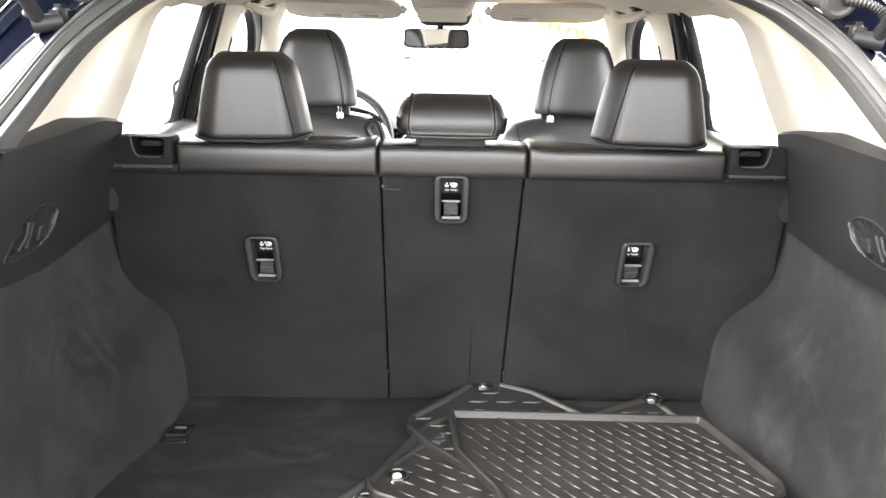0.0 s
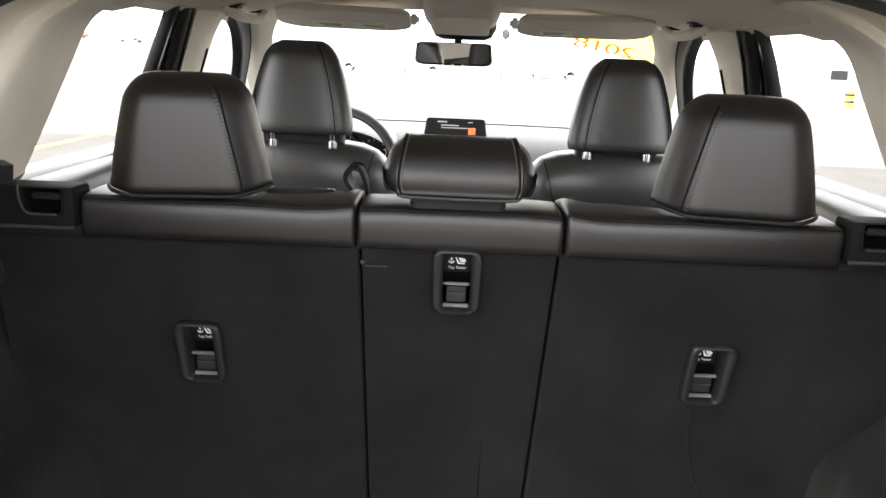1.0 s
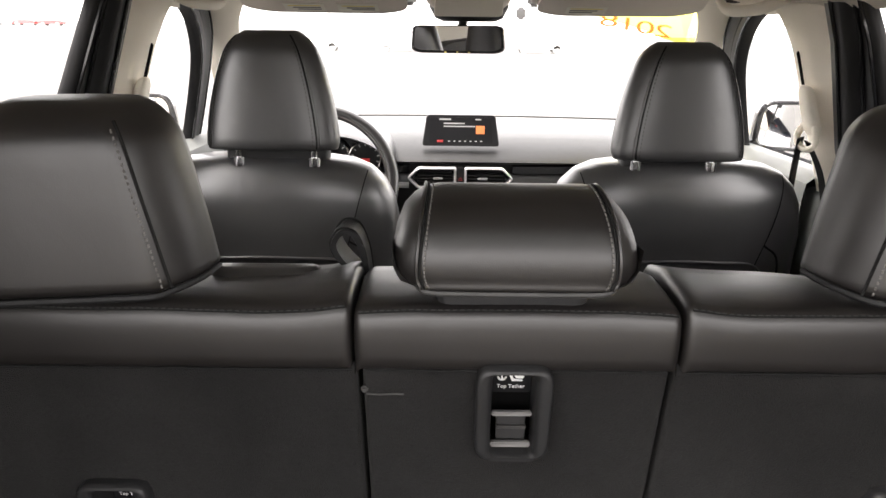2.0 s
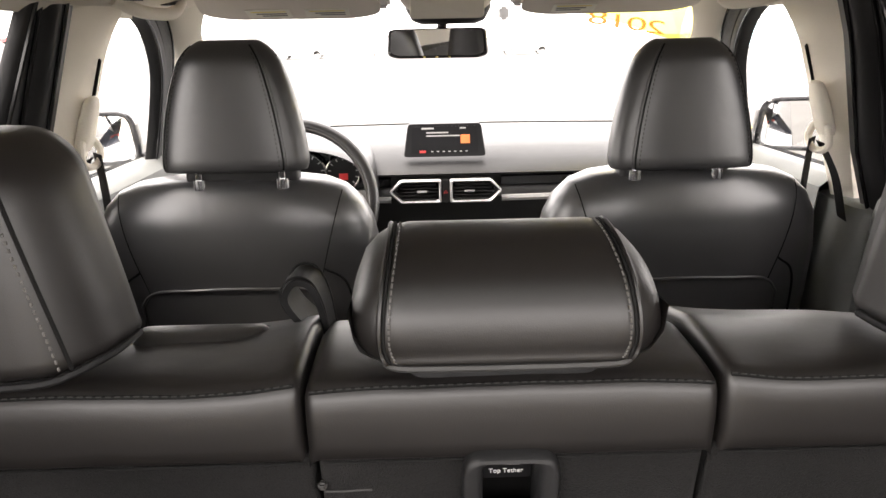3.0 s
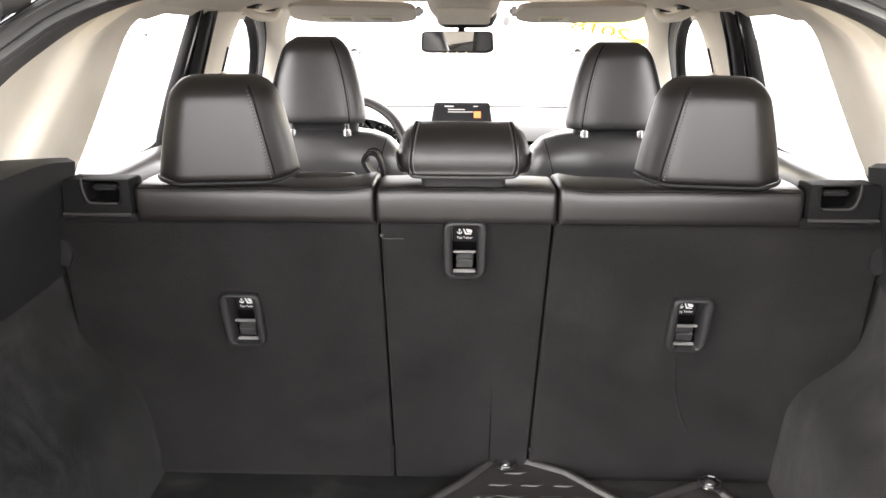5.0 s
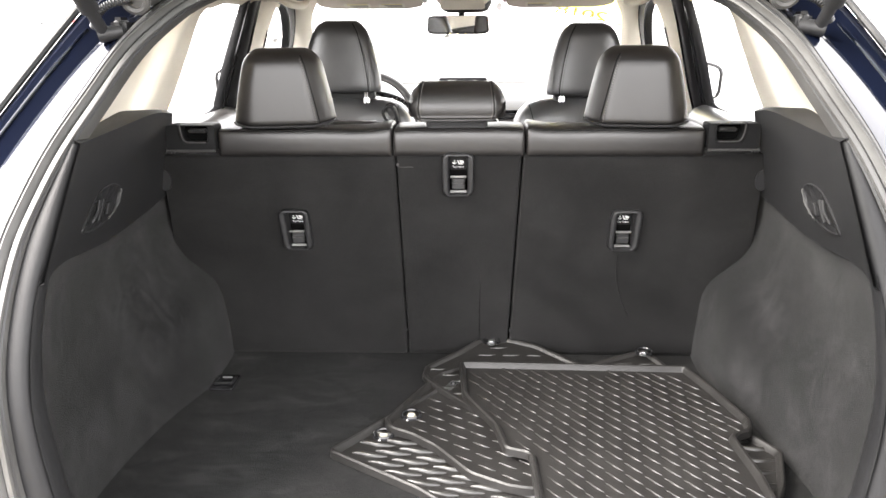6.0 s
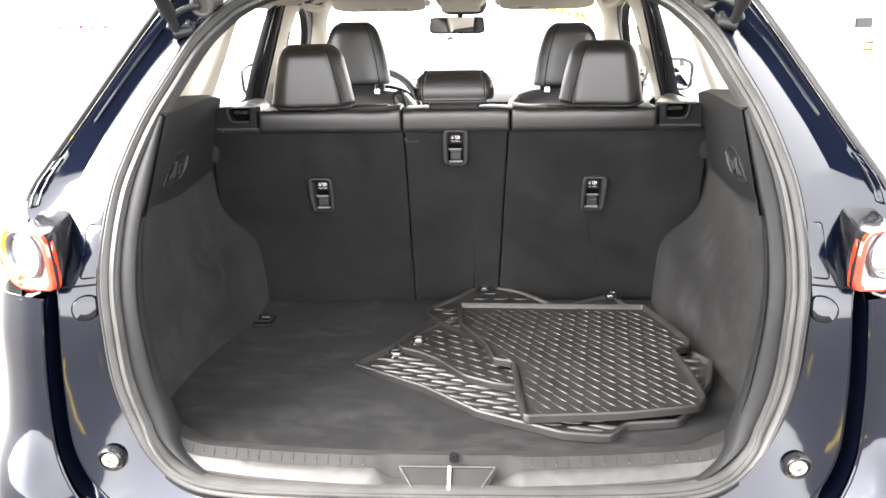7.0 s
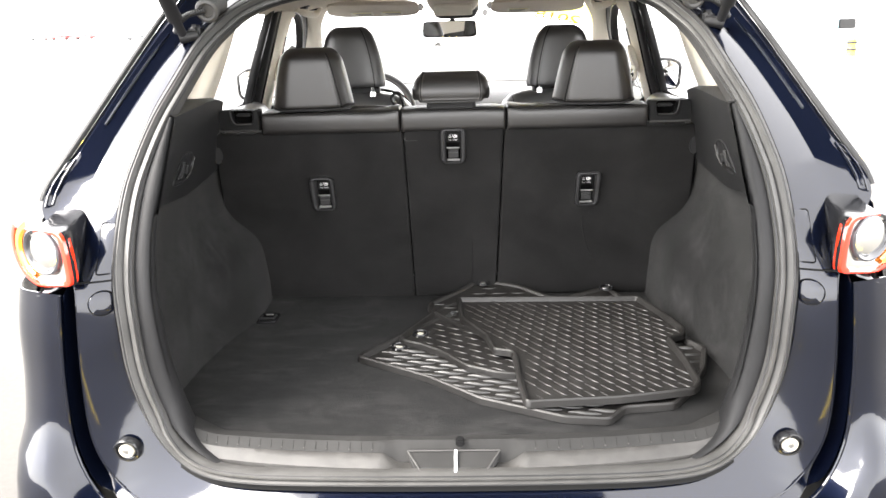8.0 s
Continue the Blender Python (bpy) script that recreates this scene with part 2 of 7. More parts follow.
def tube(bm, pts, r, seg=8, closed=False, flat=1.0):
    """A round (or flattened) cord along pts."""
    p = [Vector(q) for q in pts]
    m = len(p)
    rows, side = [], None
    for i in range(m):
        a = p[(i - 1) % m] if closed else p[max(i - 1, 0)]
        b = p[(i + 1) % m] if closed else p[min(i + 1, m - 1)]
        t = (b - a).normalized()
        if side is None:
            side = t.cross(Vector((0, 0, 1)) if abs(t.z) < 0.9 else Vector((0, 1, 0))).normalized()
        side = (side - t * side.dot(t)).normalized()
        up = t.cross(side)
        rows.append([p[i] + r * (math.cos(k * 2 * math.pi / seg) * side + flat * math.sin(k * 2 * math.pi / seg) * up) for k in range(seg)])
    if closed:
        rows.append(rows[0])
    grid(bm, rows, wrap=True, caps=not closed)
    if closed:
        bmesh.ops.remove_doubles(bm, verts=bm.verts, dist=1e-6)
    return bm


def box(bm, c, s, bevel=0.0, seg=2, turn=None):
    """A box with bevelled edges."""
    made = bmesh.ops.create_cube(bm, size=1.0)["verts"]
    m = Matrix.Translation(c) @ (turn or Matrix.Identity(4)) @ Matrix.Diagonal((*s, 1))
    bmesh.ops.transform(bm, matrix=m, verts=made)
    if bevel:
        edges = {e for v in made for e in v.link_edges}
        bmesh.ops.bevel(bm, geom=list(edges), offset=bevel, segments=seg, affect='EDGES', clamp_overlap=True)
    return bm


def rod(bm, a, b, r0, r1=None, seg=20):
    """A cylinder or cone from a to b."""
    a, b = Vector(a), Vector(b)
    d = b - a
    m = Matrix.Translation((a + b) / 2) @ d.to_track_quat('Z', 'Y').to_matrix().to_4x4()
    bmesh.ops.create_cone(bm, cap_ends=True, segments=seg, radius1=r0, radius2=r0 if r1 is None else r1, depth=d.length, matrix=m)
    return bm


def rounded(poly, r, n=5):
    """A flat polygon with rounded corners (2D)."""
    out, m = [], len(poly)
    for i in range(m):
        p, a, b = Vector(poly[i]), Vector(poly[i - 1]), Vector(poly[(i + 1) % m])
        da, db = (a - p), (b - p)
        q = min(r, da.length * 0.45, db.length * 0.45)
        s, e = p + da.normalized() * q, p + db.normalized() * q
        for k in range(n + 1):
            t = k / n
            out.append((1 - t) ** 2 * s + 2 * t * (1 - t) * p + t * t * e)
    return out


def plate(bm, poly, place, d, edge=0.0):
    """A flat polygon made solid: place(u, v, w) gives the point; w runs 0..d; edge bevels the near rim (at w = 0)."""
    rows = []
    c = sum((Vector(q) for q in poly), Vector((0, 0))) / len(poly)
    if edge:
        ins = [Vector(q) - (Vector(q) - c).normalized() * edge for q in poly]
        rows.append([place(q[0], q[1], 0) for q in ins])
        rows.append([place(q[0], q[1], edge) for q in poly])
    else:
        rows.append([place(q[0], q[1], 0) for q in poly])
    rows.append([place(q[0], q[1], d) for q in poly])
    grid(bm, rows, wrap=True, caps=True)
    return bm


def oval(cx, cy, z, w, d, n, seg=40):
    """A ring of a rounded box: half width w, half depth d, squareness n."""
    out = []
    for k in range(seg):
        a = 2 * math.pi * k / seg
        c, s = math.cos(a), math.sin(a)
        out.append((cx + w * math.copysign(abs(c) ** (2 / n), c), cy + d * math.copysign(abs(s) ** (2 / n), s), z))
    return out


def lerp(x, xs, ys):
    return float(np.interp(x, xs, ys))


def stitch_run(bm, pts, r, share=0.6):
    """Short threads laid end to end along a line."""
    for a, b in zip(pts[:-1], pts[1:]):
        tube(bm, [a, a.lerp(b, 0.5 * share) + Vector((0, -0.0004, 0.0003)), a.lerp(b, share)], r, 5)
    return bm


def words(name, text, size, m, mat, parent, align='CENTER'):
    """Lettering as a thin mesh."""
    cu = bpy.data.curves.new(name, 'FONT')
    cu.body, cu.size, cu.align_x, cu.align_y, cu.extrude = text, size, align, 'CENTER', 0.0002
    tmp = new("lettering", cu)
    me = bpy.data.meshes.new_from_object(tmp.evaluated_get(bpy.context.evaluated_depsgraph_get()))
    bpy.data.objects.remove(tmp)
    bpy.data.curves.remove(cu)
    me.name = name
    me.transform(m)
    me.materials.clear()
    me.materials.append(mat)
    ob = new(name, me)
    ob.parent = parent
    if parent.name in HOME:
        ob.matrix_parent_inverse = HOME[parent.name].inverted()
    return ob

# ---- the tailgate opening ----
HALF_OPENING = [(0, 0.952, 0.712), (0.20, 0.956, 0.711), (0.37, 0.970, 0.708), (0.464, 0.987, 0.716), (0.53, 1.012, 0.748),
                (0.572, 1.030, 0.80), (0.600, 1.040, 0.89), (0.609, 1.050, 0.99), (0.614, 1.065, 1.06), (0.617, 1.100, 1.13),
                (0.615, 1.150, 1.205), (0.610, 1.205, 1.262), (0.597, 1.290, 1.338), (0.574, 1.372, 1.408), (0.548, 1.450, 1.475),
                (0.515, 1.505, 1.522), (0.466, 1.560, 1.566), (0.38, 1.598, 1.598), (0.22, 1.622, 1.620), (0, 1.630, 1.628)]
half = spline(HALF_OPENING, 90)
OPENING = half + [Vector((-p.x, p.y, p.z)) for p in half[-2:0:-1]]


def rim(bm, curve, profile, closed=True):
    """Sweeps a profile of (inwards, forwards) offsets round the opening."""
    m = len(curve)
    mid = Vector((0, 1.25, 1.15))
    rows = []
    for i in range(m):
        a = curve[(i - 1) % m] if closed else curve[max(i - 1, 0)]
        b = curve[(i + 1) % m] if closed else curve[min(i + 1, m - 1)]
        t = (b - a).normalized()
        n = t.cross(Vector((0, 1, 0))).normalized()
        if n.dot(mid - curve[i]) < 0:
            n = -n
        f = n.cross(t).normalized()
        if f.y < 0:
            f = -f
        # the seal lies flatter along the sill
        low = 1 - 0.5 * max(0.0, min(1.0, (0.80 - curve[i].z) / 0.07))
        rows.append([curve[i] + n * (u * low) + f * w for u, w in profile])
    if closed:
        rows.append(rows[0])
    grid(bm, rows)
    bmesh.ops.remove_doubles(bm, verts=bm.verts, dist=1e-6)
    return bm


def flip(pts, s):
    return [Vector((s * p[0], p[1], p[2])) for p in pts]


car_body = thing("car_body", (0, 1.0, 0.0), "dark navy metallic car body with its tailgate raised", "car")

bm = bmesh.new()
rim(bm, OPENING, [(-0.002, 0.012), (-0.003, 0.0), (0.004, -0.012), (0.012, -0.014), (0.017, -0.006), (0.020, -0.004), (0.024, -0.010),
                  (0.031, -0.010), (0.036, 0.002), (0.037, 0.02), (0.02, 0.028), (-0.002, 0.012)])
strip = part("weatherstrip", bm, SEAL, car_body, "grey ribbed rubber weatherstrip round the opening", sharp=60)

for u, w in ((0.0080, -0.0138), (0.0202, -0.0052), (0.0335, -0.0055)):
    bm = bmesh.new()
    rim(bm, OPENING, [(u - 0.0024, w + 0.001), (u, w - 0.0014), (u + 0.0024, w + 0.001), (u, w + 0.003), (u - 0.0024, w + 0.001)])
    part("seal_rib", bm, PLASTIC, strip, "dark moulded rib")

bm = bmesh.new()
rim(bm, OPENING, [(-0.007, 0.014), (-0.006, 0.0025), (0.0, 0.002), (0.001, 0.014)])
part("seal_gap", bm, SEAM, strip, "dark gap behind the seal")

bm = bmesh.new()
sill_run = [p for p in OPENING if p.z < 0.735]
sill_run.sort(key=lambda p: p.x)
grid(bm, [[p + Vector((0, 0.010, -0.001)), p + Vector((0, -0.003, -0.002)), p + Vector((0, -0.007, -0.012)), p + Vector((0, 0.004, -0.014))] for p in sill_run])
part("sill_gap", bm, SEAM, strip, "black gap between seal and bumper")

# painted flange, gutter and bumper ledge from the seal outwards
EDGE_MID = [(0, 0.948, 0.693), (0.20, 0.952, 0.692), (0.38, 0.965, 0.686), (0.49, 0.983, 0.690), (0.575, 1.003, 0.716),
            (0.630, 1.015, 0.775), (0.645, 1.030, 0.88), (0.648, 1.040, 0.97), (0.652, 1.058, 1.055), (0.674, 1.098, 1.120),
            (0.694, 1.160, 1.192), (0.683, 1.236, 1.266), (0.665, 1.308, 1.329), (0.636, 1.394, 1.404), (0.604, 1.470, 1.470),
            (0.565, 1.524, 1.517), (0.510, 1.588, 1.571), (0.43, 1.620, 1.612), (0.25, 1.648, 1.640), (0, 1.656, 1.648)]
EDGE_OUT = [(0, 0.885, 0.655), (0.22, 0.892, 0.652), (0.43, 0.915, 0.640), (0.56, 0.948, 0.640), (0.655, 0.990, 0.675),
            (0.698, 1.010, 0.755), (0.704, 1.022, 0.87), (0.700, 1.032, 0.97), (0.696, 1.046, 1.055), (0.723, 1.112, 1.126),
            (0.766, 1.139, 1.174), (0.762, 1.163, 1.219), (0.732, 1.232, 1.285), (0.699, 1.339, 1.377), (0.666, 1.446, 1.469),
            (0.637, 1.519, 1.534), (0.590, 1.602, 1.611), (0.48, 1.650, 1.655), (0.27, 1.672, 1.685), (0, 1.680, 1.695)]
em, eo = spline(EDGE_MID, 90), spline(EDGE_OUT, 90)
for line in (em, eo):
    # even sweep up the pillar
    for _ in range(30):
        moved = [p.lerp((line[max(i - 1, 0)] + line[min(i + 1, 89)]) * 0.5, 0.5 * max(0.0, min(1.0, (p.z - 1.23) / 0.05, (1.60 - p.z) / 0.05))) for i, p in enumerate(line)]
        line[:] = moved


def sunk(z):
    """Depth of the step beside the seal, shallower up the pillar."""
    return 0.002 + 0.010 * max(0.0, min(1.0, (1.10 - z) / 0.05))


def flange_y(x, z):
    """How far back the painted flange lies at a height and half width."""
    k = next(i for i in range(20, 80) if half[i + 1].z > z)
    f = max(0.0, (z - half[k].z) / (half[k + 1].z - half[k].z))
    a = half[k].lerp(half[k + 1], f)
    k2 = next(i for i in range(15, 80) if em[i + 1].z > z)
    f2 = max(0.0, (z - em[k2].z) / (em[k2 + 1].z - em[k2].z))
    b = em[k2].lerp(em[k2 + 1], f2)
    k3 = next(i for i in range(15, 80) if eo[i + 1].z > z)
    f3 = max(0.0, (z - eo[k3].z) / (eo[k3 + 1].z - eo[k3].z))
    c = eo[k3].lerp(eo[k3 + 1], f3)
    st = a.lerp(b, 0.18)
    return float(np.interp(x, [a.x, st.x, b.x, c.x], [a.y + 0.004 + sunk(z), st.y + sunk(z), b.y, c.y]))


for s in (-1, 1):
    bm = bmesh.new()
    lip = [Vector((p.x, p.y + 0.004 + sunk(p.z), p.z)) for p in half]
    step = [p.lerp(q, 0.18) + Vector((0, sunk(p.z), 0)) for p, q in zip(half, em)]
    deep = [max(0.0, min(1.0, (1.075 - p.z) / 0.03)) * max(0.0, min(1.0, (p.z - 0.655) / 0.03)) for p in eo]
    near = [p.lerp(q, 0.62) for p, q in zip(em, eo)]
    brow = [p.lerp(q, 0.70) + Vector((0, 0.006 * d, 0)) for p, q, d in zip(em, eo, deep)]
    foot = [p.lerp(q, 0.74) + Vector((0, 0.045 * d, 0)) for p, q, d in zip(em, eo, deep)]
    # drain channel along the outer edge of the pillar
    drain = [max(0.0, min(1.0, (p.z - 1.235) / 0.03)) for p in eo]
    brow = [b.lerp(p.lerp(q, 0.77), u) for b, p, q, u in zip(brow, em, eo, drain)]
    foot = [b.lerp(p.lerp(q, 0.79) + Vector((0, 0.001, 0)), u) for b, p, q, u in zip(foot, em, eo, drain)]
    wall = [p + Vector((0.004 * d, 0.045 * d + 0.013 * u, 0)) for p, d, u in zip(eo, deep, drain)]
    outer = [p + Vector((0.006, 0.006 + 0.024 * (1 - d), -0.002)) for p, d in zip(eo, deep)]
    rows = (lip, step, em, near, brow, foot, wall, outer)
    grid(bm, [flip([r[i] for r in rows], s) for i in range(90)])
    thick(bm, 0.003)
    part("quarter_panel", bm, PAINT, car_body, "glossy navy painted flange beside the opening", sharp=22)

    # bumper skin that wraps round the corner
    bm = bmesh.new()
    e0 = spline([(0, 0.884, 0.650), (0.22, 0.890, 0.647), (0.43, 0.912, 0.636), (0.565, 0.945, 0.636), (0.662, 0.988, 0.672),
                 (0.706, 1.010, 0.755), (0.712, 1.022, 0.87), (0.706, 1.028, 0.97), (0.700, 1.036, 1.050)], 30)
    e1 = spline([(0, 0.860, 0.62), (0.24, 0.866, 0.615), (0.46, 0.890, 0.600), (0.61, 0.925, 0.60), (0.715, 0.975, 0.650),
                 (0.762, 1.005, 0.755), (0.764, 1.032, 0.87), (0.758, 1.040, 0.97), (0.750, 1.050, 1.052)], 30)
    e2 = spline([(0, 0.842, 0.52), (0.26, 0.850, 0.51), (0.50, 0.880, 0.50), (0.68, 0.925, 0.52), (0.80, 0.990, 0.60),
                 (0.832, 1.060, 0.745), (0.832, 1.090, 0.87), (0.828, 1.098, 0.97), (0.818, 1.108, 1.049)], 30)
    e3 = spline([(0, 0.850, 0.36), (0.27, 0.860, 0.35), (0.53, 0.890, 0.34), (0.73, 0.950, 0.36), (0.86, 1.10, 0.50),
                 (0.892, 1.20, 0.70), (0.892, 1.25, 0.85), (0.884, 1.27, 0.96), (0.862, 1.27, 1.06)], 30)
    rows = [flip(r, s) for r in (e0, e1, e2, e3)]
    rows = [spline([r[i] for r in rows], 14) for i in range(30)]
    # the skin steps out over the bumper bar
    for row in rows:
        for i, p in enumerate(row):
            t = max(0.0, min(1.0, (0.790 - p.z) / 0.075))
            p.y -= 0.040 * t * t * (3 - 2 * t) * max(0.0, min(1.0, (abs(p.x) - 0.55) / 0.12)) * min(1.0, i / 3)
    grid(bm, rows)
    thick(bm, 0.003)
    part("bumper", bm, PAINT, car_body, "dark painted bumper skin wrapping the corner", sharp=50)

    # rolled edges of the bumper and of the flange
    bm = bmesh.new()
    tube(bm, flip([p + Vector((0.002, -0.002, -0.001)) for p in e0], s), 0.0034, 8)
    part("bumper_edge", bm, PAINT, car_body)
    bm = bmesh.new()
    tube(bm, flip([p + Vector((-0.001, 0.001, 0)) for p in brow[8:40]], s), 0.0026, 8)
    part("flange_edge", bm, PAINT, car_body)

    # round cap, oblong cover, seam, rubber stop
    on_flange = lambda x, z, out: Vector((s * x, flange_y(x, z) - out, z))
    disc = lambda cx, cz, r, out: [on_flange(cx + r * math.cos(a), cz + r * math.sin(a), out) for a in [2 * math.pi * k / 32 for k in range(32)]]
    bm = bmesh.new()
    grid(bm, [disc(0.637, 1.026, 0.0215, -0.004), disc(0.637, 1.026, 0.0215, 0.0012), disc(0.637, 1.026, 0.0195, 0.0026), disc(0.637, 1.026, 0.010, 0.0026), disc(0.637, 1.026, 0.001, 0.0026)], wrap=True, caps=True)
    cap = part("round_cap", bm, PAINT, car_body)
    bm = bmesh.new()
    tube(bm, disc(0.637, 1.026, 0.0222, 0.0006), 0.0010, 5, closed=True)
    part("cap_joint", bm, SEAM, cap)
    ol = rounded([(-0.018, -0.042), (0.018, -0.042), (0.018, 0.042), (-0.018, 0.042)], 0.006)
    bm = bmesh.new()
    grid(bm, [[on_flange(0.630 + q[0] * k, 1.118 + q[1] * k, w) for q in ol] for k, w in ((1.0, -0.003), (1.0, 0.001), (0.96, 0.0024), (0.5, 0.0024), (0.02, 0.0024))], wrap=True, caps=True)
    cover = part("access_cover", bm, PAINT, car_body)
    bm = bmesh.new()
    tube(bm, [on_flange(0.630 + q[0] * 1.03, 1.118 + q[1] * 1.02, 0.0006) for q in ol], 0.0009, 5, closed=True)
    part("cover_joint", bm, SEAM, cover)
    bm = bmesh.new()
    tube(bm, [on_flange(0.622 + 0.068 * k / 12, 1.064 + 0.0005 * k / 12, -0.0002) for k in range(13)], 0.0020, 6)
    part("panel_joint", bm, SEAM, car_body, "dark joint between bumper and body")
    bm = bmesh.new()
    sy = flange_y(0.609, 0.752) - 0.007
    hoop = lambda r, w: [Vector((s * (0.609 + r * math.cos(a)), sy - w - 0.18 * r * math.sin(a), 0.752 + r * math.sin(a))) for a in [2 * math.pi * k / 32 for k in range(32)]]
    grid(bm, [hoop(0.0250, -0.012), hoop(0.0245, 0.004), hoop(0.0230, 0.006), hoop(0.0200, 0.005), hoop(0.0185, 0.000), hoop(0.001, 0.001)], wrap=True, caps=True)
    stop = part("rubber_stop", bm, GLOSS_BLACK, car_body, "black socket of a rubber buffer")
    bm = bmesh.new()
    grid(bm, [hoop(0.0145, 0.0), hoop(0.0143, 0.005), hoop(0.0125, 0.0075), hoop(0.007, 0.008), hoop(0.006, 0.0065), hoop(0.001, 0.0065)], wrap=True, caps=True)
    tip = part("rubber_tip", bm, BUFFER, stop, "cream rubber tip")
    bm = bmesh.new()
    grid(bm, [hoop(0.0045, 0.006), hoop(0.0042, 0.0085), hoop(0.001, 0.0086)], wrap=True, caps=True)
    part("screw", bm, SATIN, tip)

    # side gutter lines on the rear pillar
    bm = bmesh.new()
    tube(bm, flip([p.lerp(q, 0.52) + Vector((0, -0.001, 0.001)) for p, q in zip(em, eo) if 1.335 < p.z < 1.50 and p.x > 0.3], s), 0.0024, 8)
    part("gutter_ridge", bm, PAINT, car_body)
    # pressed panel in the lower lobe of the pillar
    bm = bmesh.new()
    ring = [em[i].lerp(eo[i], f) for i, f in ((48, 0.76), (50, 0.755), (52, 0.75), (54, 0.755), (54, 0.82), (54, 0.90), (52, 0.91), (50, 0.915), (48, 0.92), (48, 0.84))]
    tube(bm, flip([p + Vector((0, -0.0015, 0.001)) for p in ring], s), 0.0022, 8, closed=True)
    part("pressed_edge", bm, PAINT, car_body)
    bm = bmesh.new()
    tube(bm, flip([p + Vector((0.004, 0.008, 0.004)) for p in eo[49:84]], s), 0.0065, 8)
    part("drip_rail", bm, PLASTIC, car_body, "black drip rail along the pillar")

    # tail lamp: convex lens on the corner, round reflector, amber flank
    mid2 = Vector((0.736, 1.116))

    def P(q, w):
        v = Vector(q) - mid2
        bulge = 0.016 * (1 - min(1.0, (v.length / 0.105) ** 2))
        return Vector((s * (q[0] + 0.55 * (w + bulge)), 1.030 + 0.66 * (q[0] - 0.675) - 0.83 * (w + bulge), q[1]))
    outline = [Vector(q[:2]) for q in spline([(0.809, 1.166, 0), (0.781, 1.168, 0), (0.753, 1.169, 0), (0.720, 1.171, 0), (0.690, 1.172, 0), (0.670, 1.166, 0), (0.661, 1.146, 0), (0.658, 1.115, 0), (0.662, 1.076, 0),
                                              (0.690, 1.067, 0), (0.725, 1.059, 0), (0.761, 1.055, 0), (0.800, 1.068, 0), (0.824, 1.098, 0), (0.828, 1.128, 0), (0.820, 1.152, 0)], 64, closed=True)]
    inset = lambda k, w: [P(mid2 + (q - mid2) * k, w) for q in outline]
    bm = bmesh.new()
    grid(bm, [inset(0.96, -0.016), inset(1.0, -0.003), inset(0.985, 0.001), inset(0.93, 0.002), inset(0.86, 0.0), inset(0.84, -0.006)], wrap=True)
    tail = part("tail_lamp", bm, RED_LENS, car_body, "red, amber and clear tail lamp")
    bm = bmesh.new()
    grid(bm, [inset(0.845, -0.004), inset(0.72, -0.003), inset(0.60, -0.006), inset(0.3, -0.012), inset(0.01, -0.014)], wrap=True, caps=True)
    part("lens_floor", bm, LAMP_CHROME, tail, "bright inner bowl")
    C2 = Vector((0.724, 1.127))
    ring = lambda r, w: [P(C2 + Vector((1.12 * r * math.cos(a), r * math.sin(a))), w) for a in [2 * math.pi * k / 40 for k in range(40)]]
    bm = bmesh.new()
    grid(bm, [ring(0.044, -0.006), ring(0.043, 0.001), ring(0.040, 0.002), ring(0.036, -0.001), ring(0.034, -0.008)], wrap=True)
    part("lamp_ring", bm, SMOKED, tail, "smoky reflector ring")
    bm = bmesh.new()
    grid(bm, [ring(0.0345, -0.007), ring(0.028, -0.001), ring(0.016, 0.002), ring(0.002, 0.003)], wrap=True, caps=True)
    part("lamp_bulb", bm, LAMP_CHROME, tail, "clear domed lamp centre")
    bm = bmesh.new()
    arc = [math.radians(-62 + 128 * k / 24) for k in range(25)]
    grid(bm, [[P(C2 + Vector((1.25 * r * math.cos(a) + 0.002, 1.02 * r * math.sin(a) - 0.004)), w) for a in arc] for r, w in ((0.047, -0.003), (0.050, 0.002), (0.060, 0.002), (0.063, -0.003))])
    part("amber_segment", bm, AMBER_LENS, tail, "amber turn segment")
    bm = bmesh.new()
    rows = []
    for q in outline:
        if q.x < 0.745:
            near_edge = P(q, -0.004)
            deep_edge = on_flange(0.678 + 0.85 * (q.x - 0.658), q.y + 0.010 * (q.y - 1.115) / 0.055, -0.003)
            rows.append([near_edge, near_edge.lerp(deep_edge, 0.10) + Vector((-s * 0.004, 0, 0)), near_edge.lerp(deep_edge, 0.45) + Vector((-s * 0.005, 0, 0)), near_edge.lerp(deep_edge, 0.8) + Vector((-s * 0.003, 0, 0)), deep_edge])
    grid(bm, rows)
    part("lamp_housing", bm, GLOSS_BLACK, tail, "smooth black lamp surround")

    # gas strut with its ball joint and bracket
    bm = bmesh.new()
    rod(bm, (s * 0.578, 1.468, 1.489), (s * 0.582, 1.30, 1.66), 0.010, None, 16)
    rod(bm, (s * 0.579, 1.43, 1.528), (s * 0.580, 1.08, 1.87), 0.0155, None, 18)
    strut = part("gas_strut", bm, PLASTIC, car_body, "black gas strut to the raised tailgate")
    bm = bmesh.new()
    rod(bm, (s * 0.548, 1.474, 1.494), (s * 0.586, 1.464, 1.488), 0.011, 0.013, 16)
    box(bm, (s * 0.556, 1.486, 1.496), (0.026, 0.040, 0.040), 0.008, 3)
    part("ball_joint", bm, PLASTIC, strut)
    # wiring conduit with its grommet
    bm = bmesh.new()
    path = spline(flip([(0.596, 1.470, 1.500), (0.578, 1.455, 1.522), (0.556, 1.455, 1.536), (0.528, 1.470, 1.543)], s), 40)
